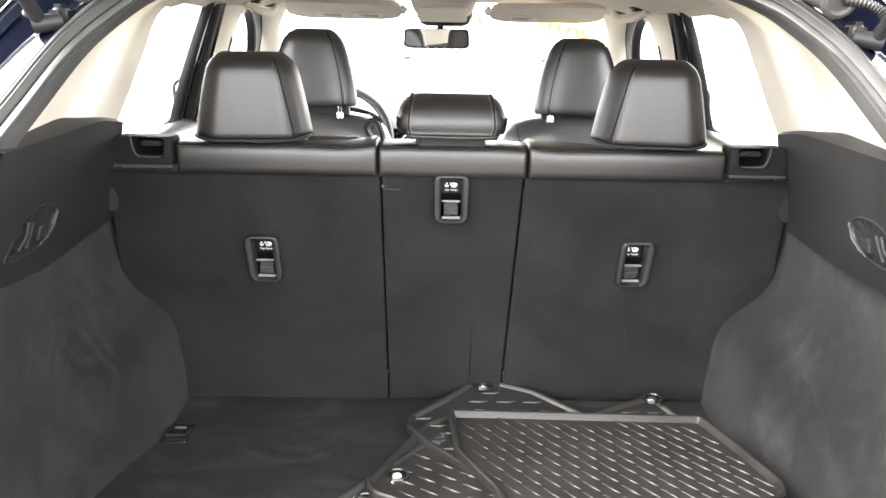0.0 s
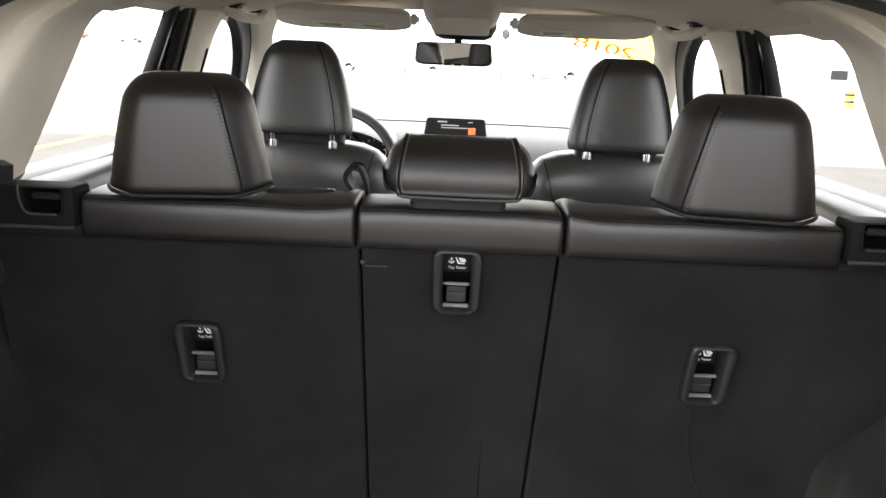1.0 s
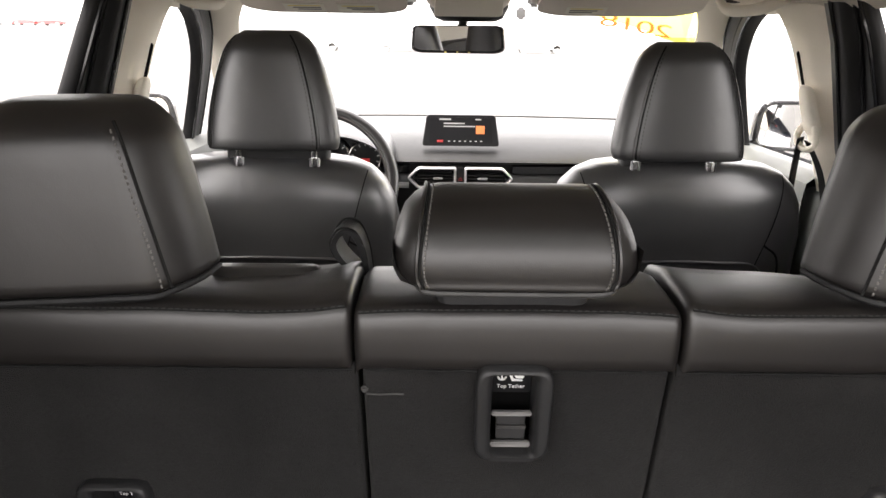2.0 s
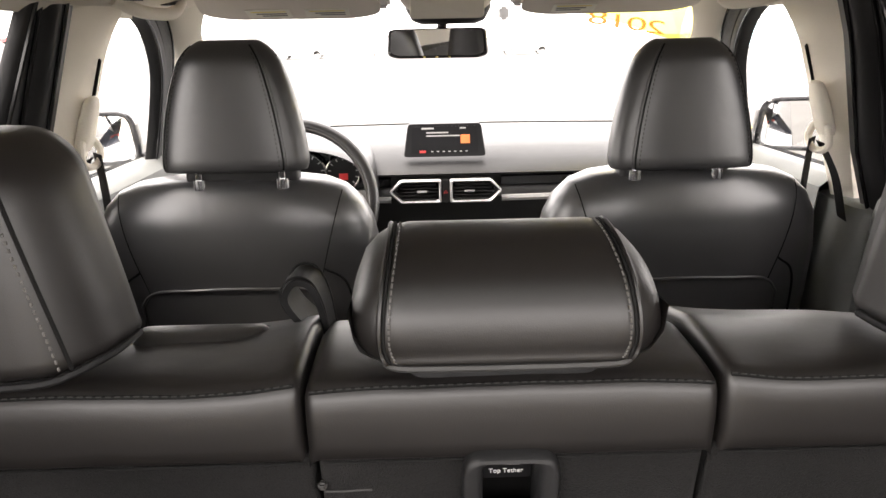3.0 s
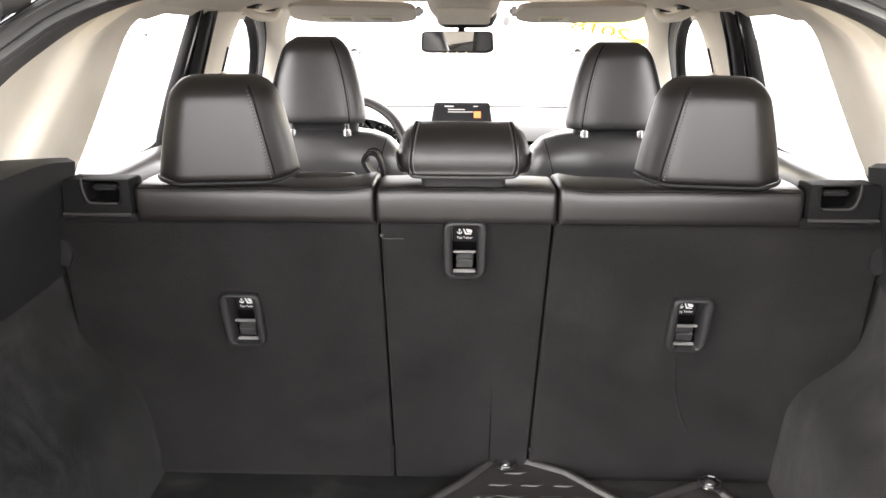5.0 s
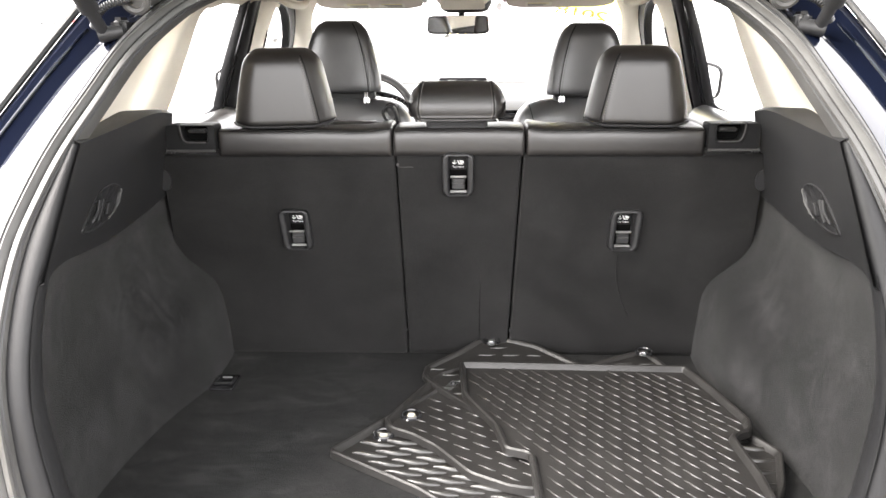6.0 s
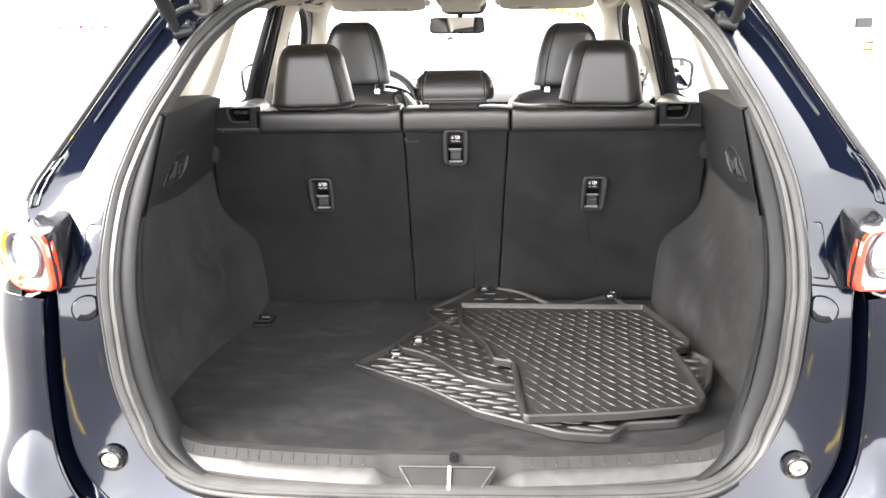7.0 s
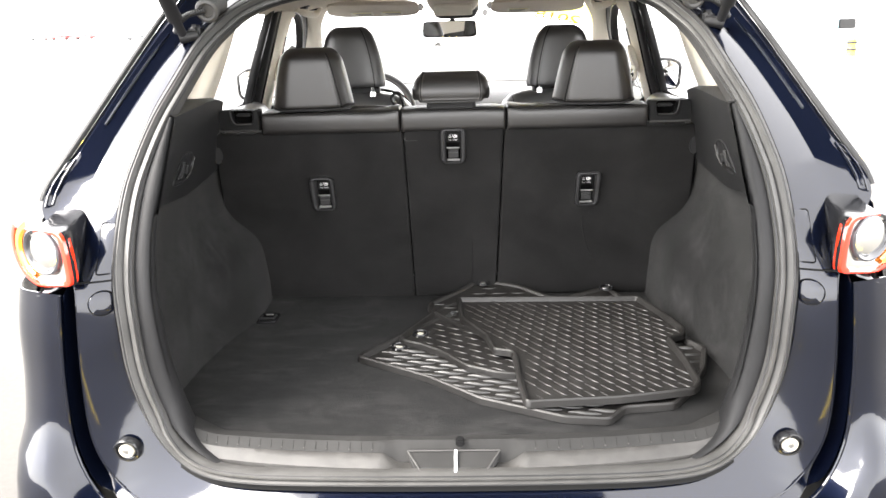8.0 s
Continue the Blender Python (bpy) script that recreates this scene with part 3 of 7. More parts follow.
    tube(bm, path, 0.0066, 10)
    for v in bm.verts:
        k = min(range(40), key=lambda i: (path[i] - v.co).length)
        v.co = path[k] + (v.co - path[k]) * (1.0 + (0.12 if k % 2 else -0.08))
    part("wiring_conduit", bm, PLASTIC, car_body, "ribbed black cable conduit")
    bm = bmesh.new()
    tube(bm, [Vector((s * (0.522 + 0.019 * math.cos(a)), 1.472 - 0.006 * math.sin(a), 1.543 + 0.018 * math.sin(a))) for a in [2 * math.pi * k / 24 for k in range(24)]], 0.007, 8, closed=True)
    rod(bm, (s * 0.522, 1.470, 1.543), (s * 0.515, 1.53, 1.56), 0.018, 0.022, 24)
    part("grommet", bm, SEAL, car_body)

# raised tailgate over the opening: skin with a window
GATE = ((0.68, 1.60, 1.72), (0.73, 1.50, 1.765), (0.76, 1.15, 1.915), (0.76, 1.0, 1.97), (0.70, 0.75, 2.04), (0.74, 0.55, 2.07), (0.72, 0.40, 2.02))
gate_x = [-1 + i / 10 for i in range(21)]


def gate_point(x, k, drop=0.0, shrink=1.0):
    w, y, z = GATE[k]
    return Vector((x * w * shrink, y, z - 0.05 * abs(x) ** 3 - drop))


tailgate = None
for nm, mat, drop, shrink in (("tailgate", PAINT, 0.0, 1.0), ("inner_trim", PLASTIC, 0.05, 0.97)):
    bm = bmesh.new()
    vs = [[bm.verts.new(gate_point(x, k, drop, shrink)) for x in gate_x] for k in range(len(GATE))]
    for k in range(len(GATE) - 1):
        for i in range(20):
            if k == 1 and 2 <= i < 18:
                continue
            bm.faces.new((vs[k][i], vs[k][i + 1], vs[k + 1][i + 1], vs[k + 1][i]))
    thick(bm, 0.012)
    if tailgate is None:
        tailgate = part(nm, bm, mat, car_body, "raised navy tailgate with its rear window")
    else:
        part(nm, bm, mat, tailgate)
bm = bmesh.new()
grid(bm, [[gate_point(x, k, 0.02) for x in gate_x[2:19]] for k in (1, 2)])
part("rear_window", bm, GLASS_DARK, tailgate, "dark tinted rear window").visible_shadow = False

# ---- load floor and sill ----
cargo_floor = tagged(new("floor", None), "charcoal carpeted load floor with worn streaks", "floor", kind="structure")
HOME[cargo_floor.name] = Matrix.Identity(4)
bm = bmesh.new()
rows = []
for i in range(40):
    f = i / 39
    row = []
    for j in range(33):
        x = -0.63 + 1.26 * j / 32
        y0 = 1.022 + 0.19 * (abs(x)) ** 2.2
        y = y0 + (1.86 - y0) * f
        z = 0.748 + 0.0012 * noise.noise(Vector((x * 6, y * 6, 0)))
        if f > 0.9:
            z += 0.02 * ((f - 0.9) / 0.1) ** 2
        row.append((x, y, z))
    rows.append(row)
grid(bm, rows)
grid(bm, [[(x, y, z - 0.02) for x, y, z in r] for r in rows])
part("carpet", bm, FLOOR_CARPET, cargo_floor)

scuff_plate = thing("scuff_plate", (0, 1.0, 0.70), "grey ribbed plastic scuff plate along the sill", "sill")
bm = bmesh.new()
rows, rows_in = [], []
xs = [-0.60 + 1.20 * i / 120 for i in range(121)]


def sill_line(x):
    a = abs(x)
    return 1.022 + 0.19 * a ** 2.2, (0.0 if a < 0.44 else (a - 0.44) ** 2 * 3.2)


for x in xs:
    a = abs(x)
    y0, up = sill_line(x)
    dip = 0.020 * max(0.0, min(1.0, (0.130 - a) / 0.028))
    o = 0.952 + 0.07 * (a / 0.55) ** 2.4
    rows_in.append([(x, y0 + 0.05, 0.742 + up), (x, y0 + 0.004, 0.756 + up), (x, y0 - 0.004, 0.757 + up - dip * 0.5), (x, y0 - 0.016, 0.748 + up - dip), (x, y0 - 0.021, 0.743 + up - dip)])
    rows.append([(x, y0 - 0.019, 0.742 + up - dip), (x, y0 - 0.022, 0.743 + up - dip), (x, o + 0.032, 0.739 + up * 0.9 - dip * 0.8), (x, o + 0.018, 0.730 + up * 0.8), (x, o + 0.014, 0.69 + up * 0.5)])
grid(bm, rows)
part("sill_cover", bm, SCUFF, scuff_plate, "light grey outer band")
bm = bmesh.new()
grid(bm, rows_in)
part("inner_band", bm, SILL_DARK, scuff_plate, "dark inner band")
for k in range(-23, 24):
    x = k * 0.0215
    if abs(x) < 0.14:
        continue
    y0, up = sill_line(x)
    bm = bmesh.new()
    tube(bm, [(x, y0 + 0.002, 0.7555 + up), (x, y0 - 0.006, 0.7545 + up), (x, y0 - 0.018, 0.7465 + up)], 0.0015, 5)
    rib = part("grip_rib", bm, SILL_DARK, scuff_plate)
    # Every second rib ends in a short paler piece.
    if k % 2:
        bm = bmesh.new()
        tube(bm, [(x, y0 - 0.0165, 0.7480 + up), (x, y0 - 0.0185, 0.7466 + up)], 0.0016, 5)
        part("rib_end", bm, SCUFF, rib, "pale rib end")
bm = bmesh.new()
plate(bm, rounded([(-0.088, 0.044), (0.088, 0.044), (0.062, -0.006), (-0.062, -0.006)], 0.006), lambda u, v, w: (u, 0.957 + 1.15 * v, 0.7245 + 0.40 * v - w), 0.008, 0.002)
recess = part("latch_recess", bm, SILL_DARK, scuff_plate, "dark recess around the striker")
bm = bmesh.new()
tube(bm, [(0.004, 1.006, 0.7455), (0.004, 0.980, 0.7355), (0.004, 0.951, 0.7240)], 0.0032, 8)
part("recess_web", bm, SILVER, recess, "pale moulded web")
bm = bmesh.new()
tube(bm, [(-0.085 + 0.017 * k, 1.008, 0.7440) for k in range(11)], 0.0016, 6)
part("recess_edge", bm, SCUFF, recess)
for s in (-1, 1):
    bm = bmesh.new()
    tube(bm, [(s * 0.085, 1.007, 0.7440), (s * 0.050, 0.951, 0.7235)], 0.0018, 6)
    part("recess_edge", bm, SCUFF, recess)
bm = bmesh.new()
box(bm, (0.012, 1.018, 0.757), (0.016, 0.020, 0.014), 0.003)
part("pull_tab", bm, WEBBING, scuff_plate, "frayed woven pull tab")

hook = thing("tie_down_hook", (-0.513, 1.67, 0.75), "folded black metal tie-down hook in the carpet", "hook")
bm = bmesh.new()
plate(bm, rounded([(-0.026, -0.034), (0.026, -0.034), (0.026, 0.034), (-0.026, 0.034)], 0.006), lambda u, v, w: (-0.513 + u, 1.67 + v, 0.7525 - w), 0.008, 0.002)
part("base", bm, GLOSS_BLACK, hook)
bm = bmesh.new()
tube(bm, [(-0.532, 1.685, 0.753), (-0.532, 1.655, 0.756), (-0.494, 1.655, 0.756), (-0.494, 1.685, 0.753)], 0.0028, 8)
part("loop", bm, PLASTIC_SOFT, hook)
bm = bmesh.new()
box(bm, (-0.513, 1.688, 0.7535), (0.022, 0.004, 0.003), 0.001)
part("hinge_bar", bm, GREY_EDGE, hook)

# ---- cargo side panels ----
REAR_EDGE = [(0.505, 1.075, 0.742), (0.512, 1.055, 0.80), (0.530, 1.052, 0.89), (0.545, 1.062, 1.03), (0.552, 1.110, 1.135), (0.550, 1.175, 1.225), (0.558, 1.290, 1.336)]
MID_A = [(0.590, 1.22, 0.742), (0.600, 1.20, 0.81), (0.610, 1.20, 0.90), (0.612, 1.21, 1.03), (0.606, 1.25, 1.125), (0.580, 1.29, 1.215), (0.572, 1.40, 1.336)]
MID_B = [(0.580, 1.48, 0.742), (0.590, 1.46, 0.82), (0.598, 1.46, 0.91), (0.622, 1.46, 1.0), (0.632, 1.46, 1.10), (0.606, 1.46, 1.20), (0.592, 1.54, 1.336)]
MID_C = [(0.540, 1.66, 0.742), (0.542, 1.65, 0.83), (0.552, 1.65, 0.93), (0.612, 1.65, 1.01), (0.645, 1.64, 1.10), (0.628, 1.63, 1.20), (0.606, 1.68, 1.336)]
FRONT_EDGE = [(0.540, 1.84, 0.742), (0.541, 1.84, 0.84), (0.556, 1.84, 0.937), (0.632, 1.84, 1.015), (0.655, 1.83, 1.10), (0.646, 1.82, 1.22), (0.622, 1.80, 1.322)]


def side_surface(nv, nu):
    lines = [spline(e, nv) for e in (REAR_EDGE, MID_A, MID_B, MID_C, FRONT_EDGE)]
    return [spline([l[i] for l in lines], nu) for i in range(nv)]


for s in (-1, 1):
    panel = thing("cargo_side_panel", (s * 0.6, 1.45, 0.745), "charcoal cargo side panel, carpet below hard plastic", "panel", "cargo side panels")
    rows = side_surface(61, 48)
    bm = bmesh.new()
    low = [[p.copy() for p in r] for r in rows[:47]]
    for i, r in enumerate(low):
        for j, p in enumerate(r):
            p.x += 0.0025 * noise.noise(Vector((p.y * 9, p.z * 9, s)))
    grid(bm, [flip(r, s) for r in low])
    part("carpet_lining", bm, CARPET, panel, "worn charcoal carpet over the wheel arch")
    bm = bmesh.new()
    high = []
    for i, r in enumerate(rows[44:]):
        high.append([Vector((p.x - 0.007, p.y, p.z)) for p in r])
    lip = [Vector((p.x + 0.012, p.y, p.z - 0.004)) for p in high[0]]
    round_over = [Vector((p.x + 0.012, p.y, p.z + 0.006)) for p in high[-1]]
    back = [Vector((p.x + 0.016 + 0.06 * min(1.0, k / 12), p.y, p.z + 0.004)) for k, p in enumerate(high[-1])]
    grid(bm, [flip(r, s) for r in [lip] + high + [round_over, back]])
    part("upper_trim", bm, PLASTIC_SOFT, panel, "hard charcoal plastic upper trim")
    # trim ring between seal and panel
    bm = bmesh.new()
    lo = [p for p in half if p.z < 1.345 and p.x > 0.44]
    rear = spline(REAR_EDGE, len(lo))
    rows = []
    for k, p in enumerate(lo):
        f = k / (len(lo) - 1)
        q = spline(REAR_EDGE, 200)[int(f * 199)]
        a = p + Vector((-0.030, 0.006, 0.012 if p.z < 0.8 else 0))
        p0, p1, p2 = a.lerp(q, 0.62) + Vector((-0.004, -0.005, 0)), q + Vector((-0.007, 0.004, 0)), q + Vector((0.010, 0.046, 0))
        bend = [p0 * (1 - t) ** 2 + p1 * 2 * t * (1 - t) + p2 * t * t for t in (0.0, 0.15, 0.3, 0.45, 0.6, 0.75, 0.88, 1.0)]
        rows.append([a, a.lerp(q, 0.15) + Vector((-0.004, -0.004, 0)), a.lerp(q, 0.4) + Vector((-0.004, -0.006, 0))] + bend + [q + Vector((0.030, 0.06, 0))])
    grid(bm, [flip(r, s) for r in rows])
    part("trim_ring", bm, PLASTIC_SOFT, panel, sharp=70)
    # grip recess with lever bars
    fine = [p for r in side_surface(91, 70)[60:] for p in r]

    def place(y, z, out):
        q = min(fine, key=lambda p: (p.y - y) ** 2 + (p.z - z) ** 2)
        return Vector((s * (q.x - 0.007 - out), y, z))
    bm = bmesh.new()
    lens = rounded([(1.305, 1.190), (1.34, 1.226), (1.385, 1.246), (1.44, 1.245), (1.478, 1.234), (1.480, 1.212), (1.45, 1.187), (1.40, 1.181), (1.345, 1.183)], 0.02, 5)
    lc = Vector((1.40, 1.213))
    grid(bm, [[place(*(lc + (q - lc) * k), w) for q in lens] for k, w in ((1.02, -0.003), (1.0, 0.0025), (0.95, 0.0030), (0.90, 0.0008), (0.5, 0.0006), (0.02, 0.0006))], wrap=True, caps=True)
    grip = part("grip_recess", bm, PLASTIC, panel, "black recessed grip")
    bm = bmesh.new()
    grid(bm, [[place(y, z, 0.0016) for y, z in ((1.328, 1.198), (1.348, 1.197))], [place(y, z, 0.0016) for y, z in ((1.350, 1.230), (1.370, 1.230))]])
    grid(bm, [[place(y, z, 0.0016) for y, z in ((1.378, 1.196), (1.392, 1.194))], [place(y, z, 0.0016) for y, z in ((1.396, 1.226), (1.408, 1.224))]])
    part("slot", bm, SEAM, grip, "black slots")
    for (y0, z0), (y1, z1) in (((1.354, 1.197), (1.376, 1.230)), ((1.371, 1.195), (1.393, 1.227))):
        bm = bmesh.new()
        tube(bm, [place(y0, z0, 0.002), place((y0 + y1) / 2, (z0 + z1) / 2, 0.0045), place(y1, z1, 0.002)], 0.0028, 8)
        part("lever_bar", bm, PLASTIC_SOFT, grip)
    bm = bmesh.new()
    knob = rounded([(1.404, 1.197), (1.432, 1.192), (1.442, 1.213), (1.412, 1.218)], 0.004, 3)
    kc = Vector((1.4225, 1.205))
    grid(bm, [[place(*(kc + (q - kc) * k), w) for q in knob] for k, w in ((1.0, 0.0), (1.0, 0.005), (0.9, 0.0062), (0.05, 0.0062))], wrap=True, caps=True)
    part("lever_knob", bm, PLASTIC_SOFT, grip)
    bm = bmesh.new()
    tube(bm, [place(p.x, p.y, 0.0035) for p in spline([(1.481, 1.226), (1.474, 1.208), (1.455, 1.194), (1.425, 1.187)], 14)], 0.0020, 6)
    part("lever_edge", bm, EDGE_DIM, grip)
    # cover bracket by the seat
    bm = bmesh.new()
    box(bm, (s * 0.618, 1.78, 1.235), (0.012, 0.018, 0.03), 0.004)
    box(bm, (s * 0.612, 1.775, 1.222), (0.02, 0.01, 0.004), 0.001)
    part("cover_bracket", bm, PLASTIC, panel)

# ---- pillars, headliner, windows ----
def side_x(z):
    return 0.73 - 0.32 * (z - 1.27)


def belt_shift(s, z):
    """The right door's rear frame stands a little further forward at the belt line."""
    return 0.048 * max(0.0, min(1.0, (1.50 - z) / 0.20)) if s > 0 else 0.0


for s in (-1, 1):
    rear_pillar = thing("rear_pillar_trim", (s * 0.62, 1.7, 1.33), "cream moulded rear pillar trim", "pillar trim", "pillar trims")
    inner = [p + Vector((-0.024, 0.012, -0.004)) for p in half if p.z > 1.33]
    inner = spline(inner[:len(inner) * 2 // 3], 24)
    front = spline([(0.735, 2.03, 1.275), (0.700, 2.05, 1.36), (0.676, 2.085, 1.44), (0.655, 2.13, 1.52), (0.638, 2.19, 1.555), (0.60, 2.24, 1.585), (0.54, 2.25, 1.60)], 24)
    rows = []
    for k in range(24):
        a, b = inner[k], front[k]
        f = k / 23
        m1 = a.lerp(b, 0.33) + Vector((0.024 - 0.006 * f, 0, 0))
        m2 = a.lerp(b, 0.52) + Vector((0.026, 0, 0))
        m3 = a.lerp(b, 0.58) + Vector((-0.004, 0.016, 0))
        m4 = a.lerp(b, 0.85) + Vector((0.006, 0, 0))
        rows.append([a] + spline([a, m1, m2, m3, m4, b], 26) + [b + Vector((0.03, 0.004, 0))])
    bm = bmesh.new()
    base = [Vector((p.x, p.y, p.z - 0.05)) for p in rows[0]]
    grid(bm, [flip(r, s) for r in [base] + rows])
    part("trim_shell", bm, CREAM, rear_pillar)

    centre_pillar = thing("centre_pillar_trim", (s * 0.68, 2.68, 1.2), "cream centre pillar trim with belt slot", "pillar trim", "pillar trims")
    bm = bmesh.new()
    rows = []
    for z in [1.185 + 0.415 * k / 16 for k in range(17)]:
        x = side_x(z)
        y0 = 2.605 + 0.11 * max(0, (1.34 - z) / 0.18) * 0.3 + belt_shift(s, z)
        y1 = 2.765 + (0.05 * max(0, (z - 1.47) / 0.1) ** 2)
        rows.append([(s * (x + 0.05), y0 - 0.004, z), (s * x, y0, z), (s * (x - 0.018), y0 + 0.035, z), (s * (x - 0.022), 0.5 * (y0 + y1), z), (s * (x - 0.016), y1 - 0.03, z), (s * x, y1, z), (s * (x + 0.05), y1 + 0.004, z)])
    grid(bm, rows)
    cp = part("trim_shell", bm, CREAM, centre_pillar)
    bm = bmesh.new()
    box(bm, (s * (side_x(1.45) - 0.020), 2.70, 1.445), (0.008, 0.006, 0.085), 0.002, 2, pose(0, 0, 0, 0, s * -17.7))
    part("belt_slot", bm, SEAM, cp, "dark adjuster slot")

    bm = bmesh.new()
    rows = []
    for z, x in ((0.70, 0.705), (0.90, 0.712), (1.05, 0.722), (1.15, 0.732), (1.195, 0.738), (1.200, 0.744), (1.2005, 0.78)):
        rows.append([(s * (x + 0.05), 2.575, z), (s * x, 2.590, z), (s * (x - 0.014), 2.63, z), (s * (x - 0.016), 2.70, z), (s * (x - 0.008), 2.765, z), (s * (x + 0.05), 2.785, z)])
    grid(bm, rows)
    part("lower_trim", bm, PILLAR_GREY, centre_pillar, "grey lower pillar trim")

    front_pillar = thing("front_pillar_trim", (s * 0.65, 3.3, 1.3), "cream windscreen pillar trim", "pillar trim", "pillar trims")
    bm = bmesh.new()
    a = spline([(0.60, 2.97, 1.605), (0.625, 3.06, 1.560), (0.655, 3.16, 1.50), (0.682, 3.30, 1.42), (0.72, 3.5, 1.31), (0.745, 3.66, 1.22)], 20)
    b = spline([(0.52, 3.02, 1.600), (0.555, 3.08, 1.565), (0.590, 3.17, 1.515), (0.62, 3.32, 1.43), (0.67, 3.52, 1.32), (0.70, 3.68, 1.22)], 20)
    grid(bm, [flip([p + Vector((0.03, 0.0, 0)), p, p.lerp(q, 0.5) + Vector((-0.012, -0.012, 0)), q, q + Vector((0.03, 0.03, 0))], s) for p, q in zip(a, b)])
    part("trim_shell", bm, CREAM, front_pillar)

headliner = tagged(new("ceiling"), "cream fabric headliner", "ceiling", kind="structure")
HOME[headliner.name] = Matrix.Identity(4)
bm = bmesh.new()
rows = []
for y, zc in ((1.585, 1.590), (1.60, 1.598), (1.66, 1.612), (1.80, 1.628), (2.1, 1.640), (2.5, 1.640), (2.8, 1.630), (2.95, 1.622), (3.02, 1.615)):
    e = 0.62 if y > 2.1 else 0.47 + 0.15 * min(1, max(0, (y - 1.585) / 0.55)) ** 0.6
    edge = 1.572 if y > 1.9 else 1.562 + 0.01 * (y - 1.585)
    rows.append([(x * e, y, edge + (zc - edge) * (1 - abs(x) ** 3.2)) for x in [-1 + k / 14 for k in range(29)]])
grid(bm, rows)
part("lining", bm, HEADLINER, headliner)
for s in (-1, 1):
    bm = bmesh.new()
    grid(bm, [[(s * 0.60, y, 1.578), (s * 0.628, y, 1.570), (s * 0.645, y, 1.558 - (0.014 if y < 2.3 else 0)), (s * 0.67, y, 1.562)] for y in (2.10, 2.2, 2.3, 2.42, 2.6, 2.8, 2.9, 3.0)])
    part("roof_rail_trim", bm, CREAM, headliner)

# doors: dark inner frames, glass, sills, outer skins
for s in (-1, 1):
    rear_door = thing("rear_door", (s * 0.78, 2.2, 0.4), "closed navy rear door with black window frame", "door", "car doors")
    bm = bmesh.new()
    zs = [1.10 + 0.485 * k / 12 for k in range(13)]
    lean = lambda y, z: y + max(0.0, 0.22 * (z - 1.37)) * max(0.0, (2.52 - y) / 0.102)
    grid(bm, [[(s * (side_x(z) + o), lean(y, z) + belt_shift(s, z), z) for y, o in ((2.418, 0.014), (2.42, 0.0), (2.432, -0.008), (2.452, -0.006), (2.456, 0.004), (2.52, 0.004), (2.526, -0.010), (2.55, -0.014), (2.592, -0.010), (2.606, 0.01))] for z in zs])
    frame_part = part("window_frame", bm, PLASTIC, rear_door, "black window frame and pillar seal", sharp=60)
    for y, o in ((2.440, -0.009), (2.505, 0.002), (2.560, -0.015)):
        bm = bmesh.new()
        tube(bm, [(s * (side_x(z) + o), lean(y, z) + belt_shift(s, z), z) for z in zs], 0.0042, 8)
        part("rubber_bead", bm, GLOSS_BLACK, frame_part)
    bm = bmesh.new()
    grid(bm, [[(s * (side_x(z) + 0.010), y, z) for y in (1.98, 2.2, 2.47)] for z in (1.2, 1.4, 1.60)])
    g = part("glass", bm, GLASS, rear_door)
    g.visible_shadow = False
    bm = bmesh.new()
    grid(bm, [[(s * 0.72, y, 1.15), (s * 0.722, y, 1.262), (s * 0.735, y, 1.272), (s * 0.775, y, 1.272), (s * 0.80, y, 1.255)] for y in (1.95, 2.1, 2.3, 2.46)])
    part("sill_seal", bm, GLOSS_BLACK, rear_door)
    bm = bmesh.new()
    grid(bm, [[(s * 0.82, y, 1.255), (s * 0.865, y, 1.20), (s * 0.895, y, 1.0), (s * 0.90, y, 0.75), (s * 0.87, y, 0.5), (s * 0.83, y, 0.35)] for y in (1.62, 2.0, 2.3, 2.60)])
    thick(bm, 0.02)
    part("outer_skin", bm, PAINT, rear_door)
    bm = bmesh.new()
    PAD = ((0.724, 1.263), (0.704, 1.262), (0.684, 1.254), (0.670, 1.238), (0.664, 1.214), (0.662, 1.188), (0.666, 1.180), (0.672, 1.0), (0.72, 0.5))
    grid(bm, [[(s * (x + out), y, z) for x, z in PAD] for y, out in ((1.95, 0.0), (2.2, 0.0), (2.44, 0.0), (2.475, 0.003), (2.492, 0.012), (2.497, 0.05))])
    rear_panel = part("inner_panel", bm, PLASTIC_SHEEN, rear_door, "black padded door panel")
    for z in (1.2015, 1.1955):
        bm = bmesh.new()
        stitch_run(bm, [Vector((s * 0.6625, 1.96 + 0.012 * k, z)) for k in range(42)], 0.0009)
        tagged(part("stitching", bm, THREAD, rear_panel, "grey stitched seam"), kind="stuff")

    front_door = thing("front_door", (s * 0.78, 3.0, 0.4), "closed navy front door with black window frame", "door", "car doors")
    bm = bmesh.new()
    arc = spline([(2.78, 1.572), (2.86, 1.572), (2.935, 1.552), (3.01, 1.51), (3.075, 1.45), (3.115, 1.37), (3.145, 1.28), (3.16, 1.22)], 30)
    rows = []
    for k, p in enumerate(arc):
        t = (arc[min(k + 1, 29)] - arc[max(k - 1, 0)]).normalized()
        n = Vector((-t.y, t.x)) if Vector((-t.y, t.x)).dot(Vector((1, 0.8))) > 0 else Vector((t.y, -t.x))
        row = []
        for d, o in ((-0.012, 0.012), (-0.010, 0.0), (0.0, -0.012), (0.02, -0.014), (0.035, -0.004), (0.055, -0.010), (0.075, -0.008), (0.085, 0.02)):
            q = p + n * d * min(1.0, 0.45 + k / 30)
            row.append((s * (side_x(q.y) + o), q.x, q.y))
        rows.append(row)
    grid(bm, rows)
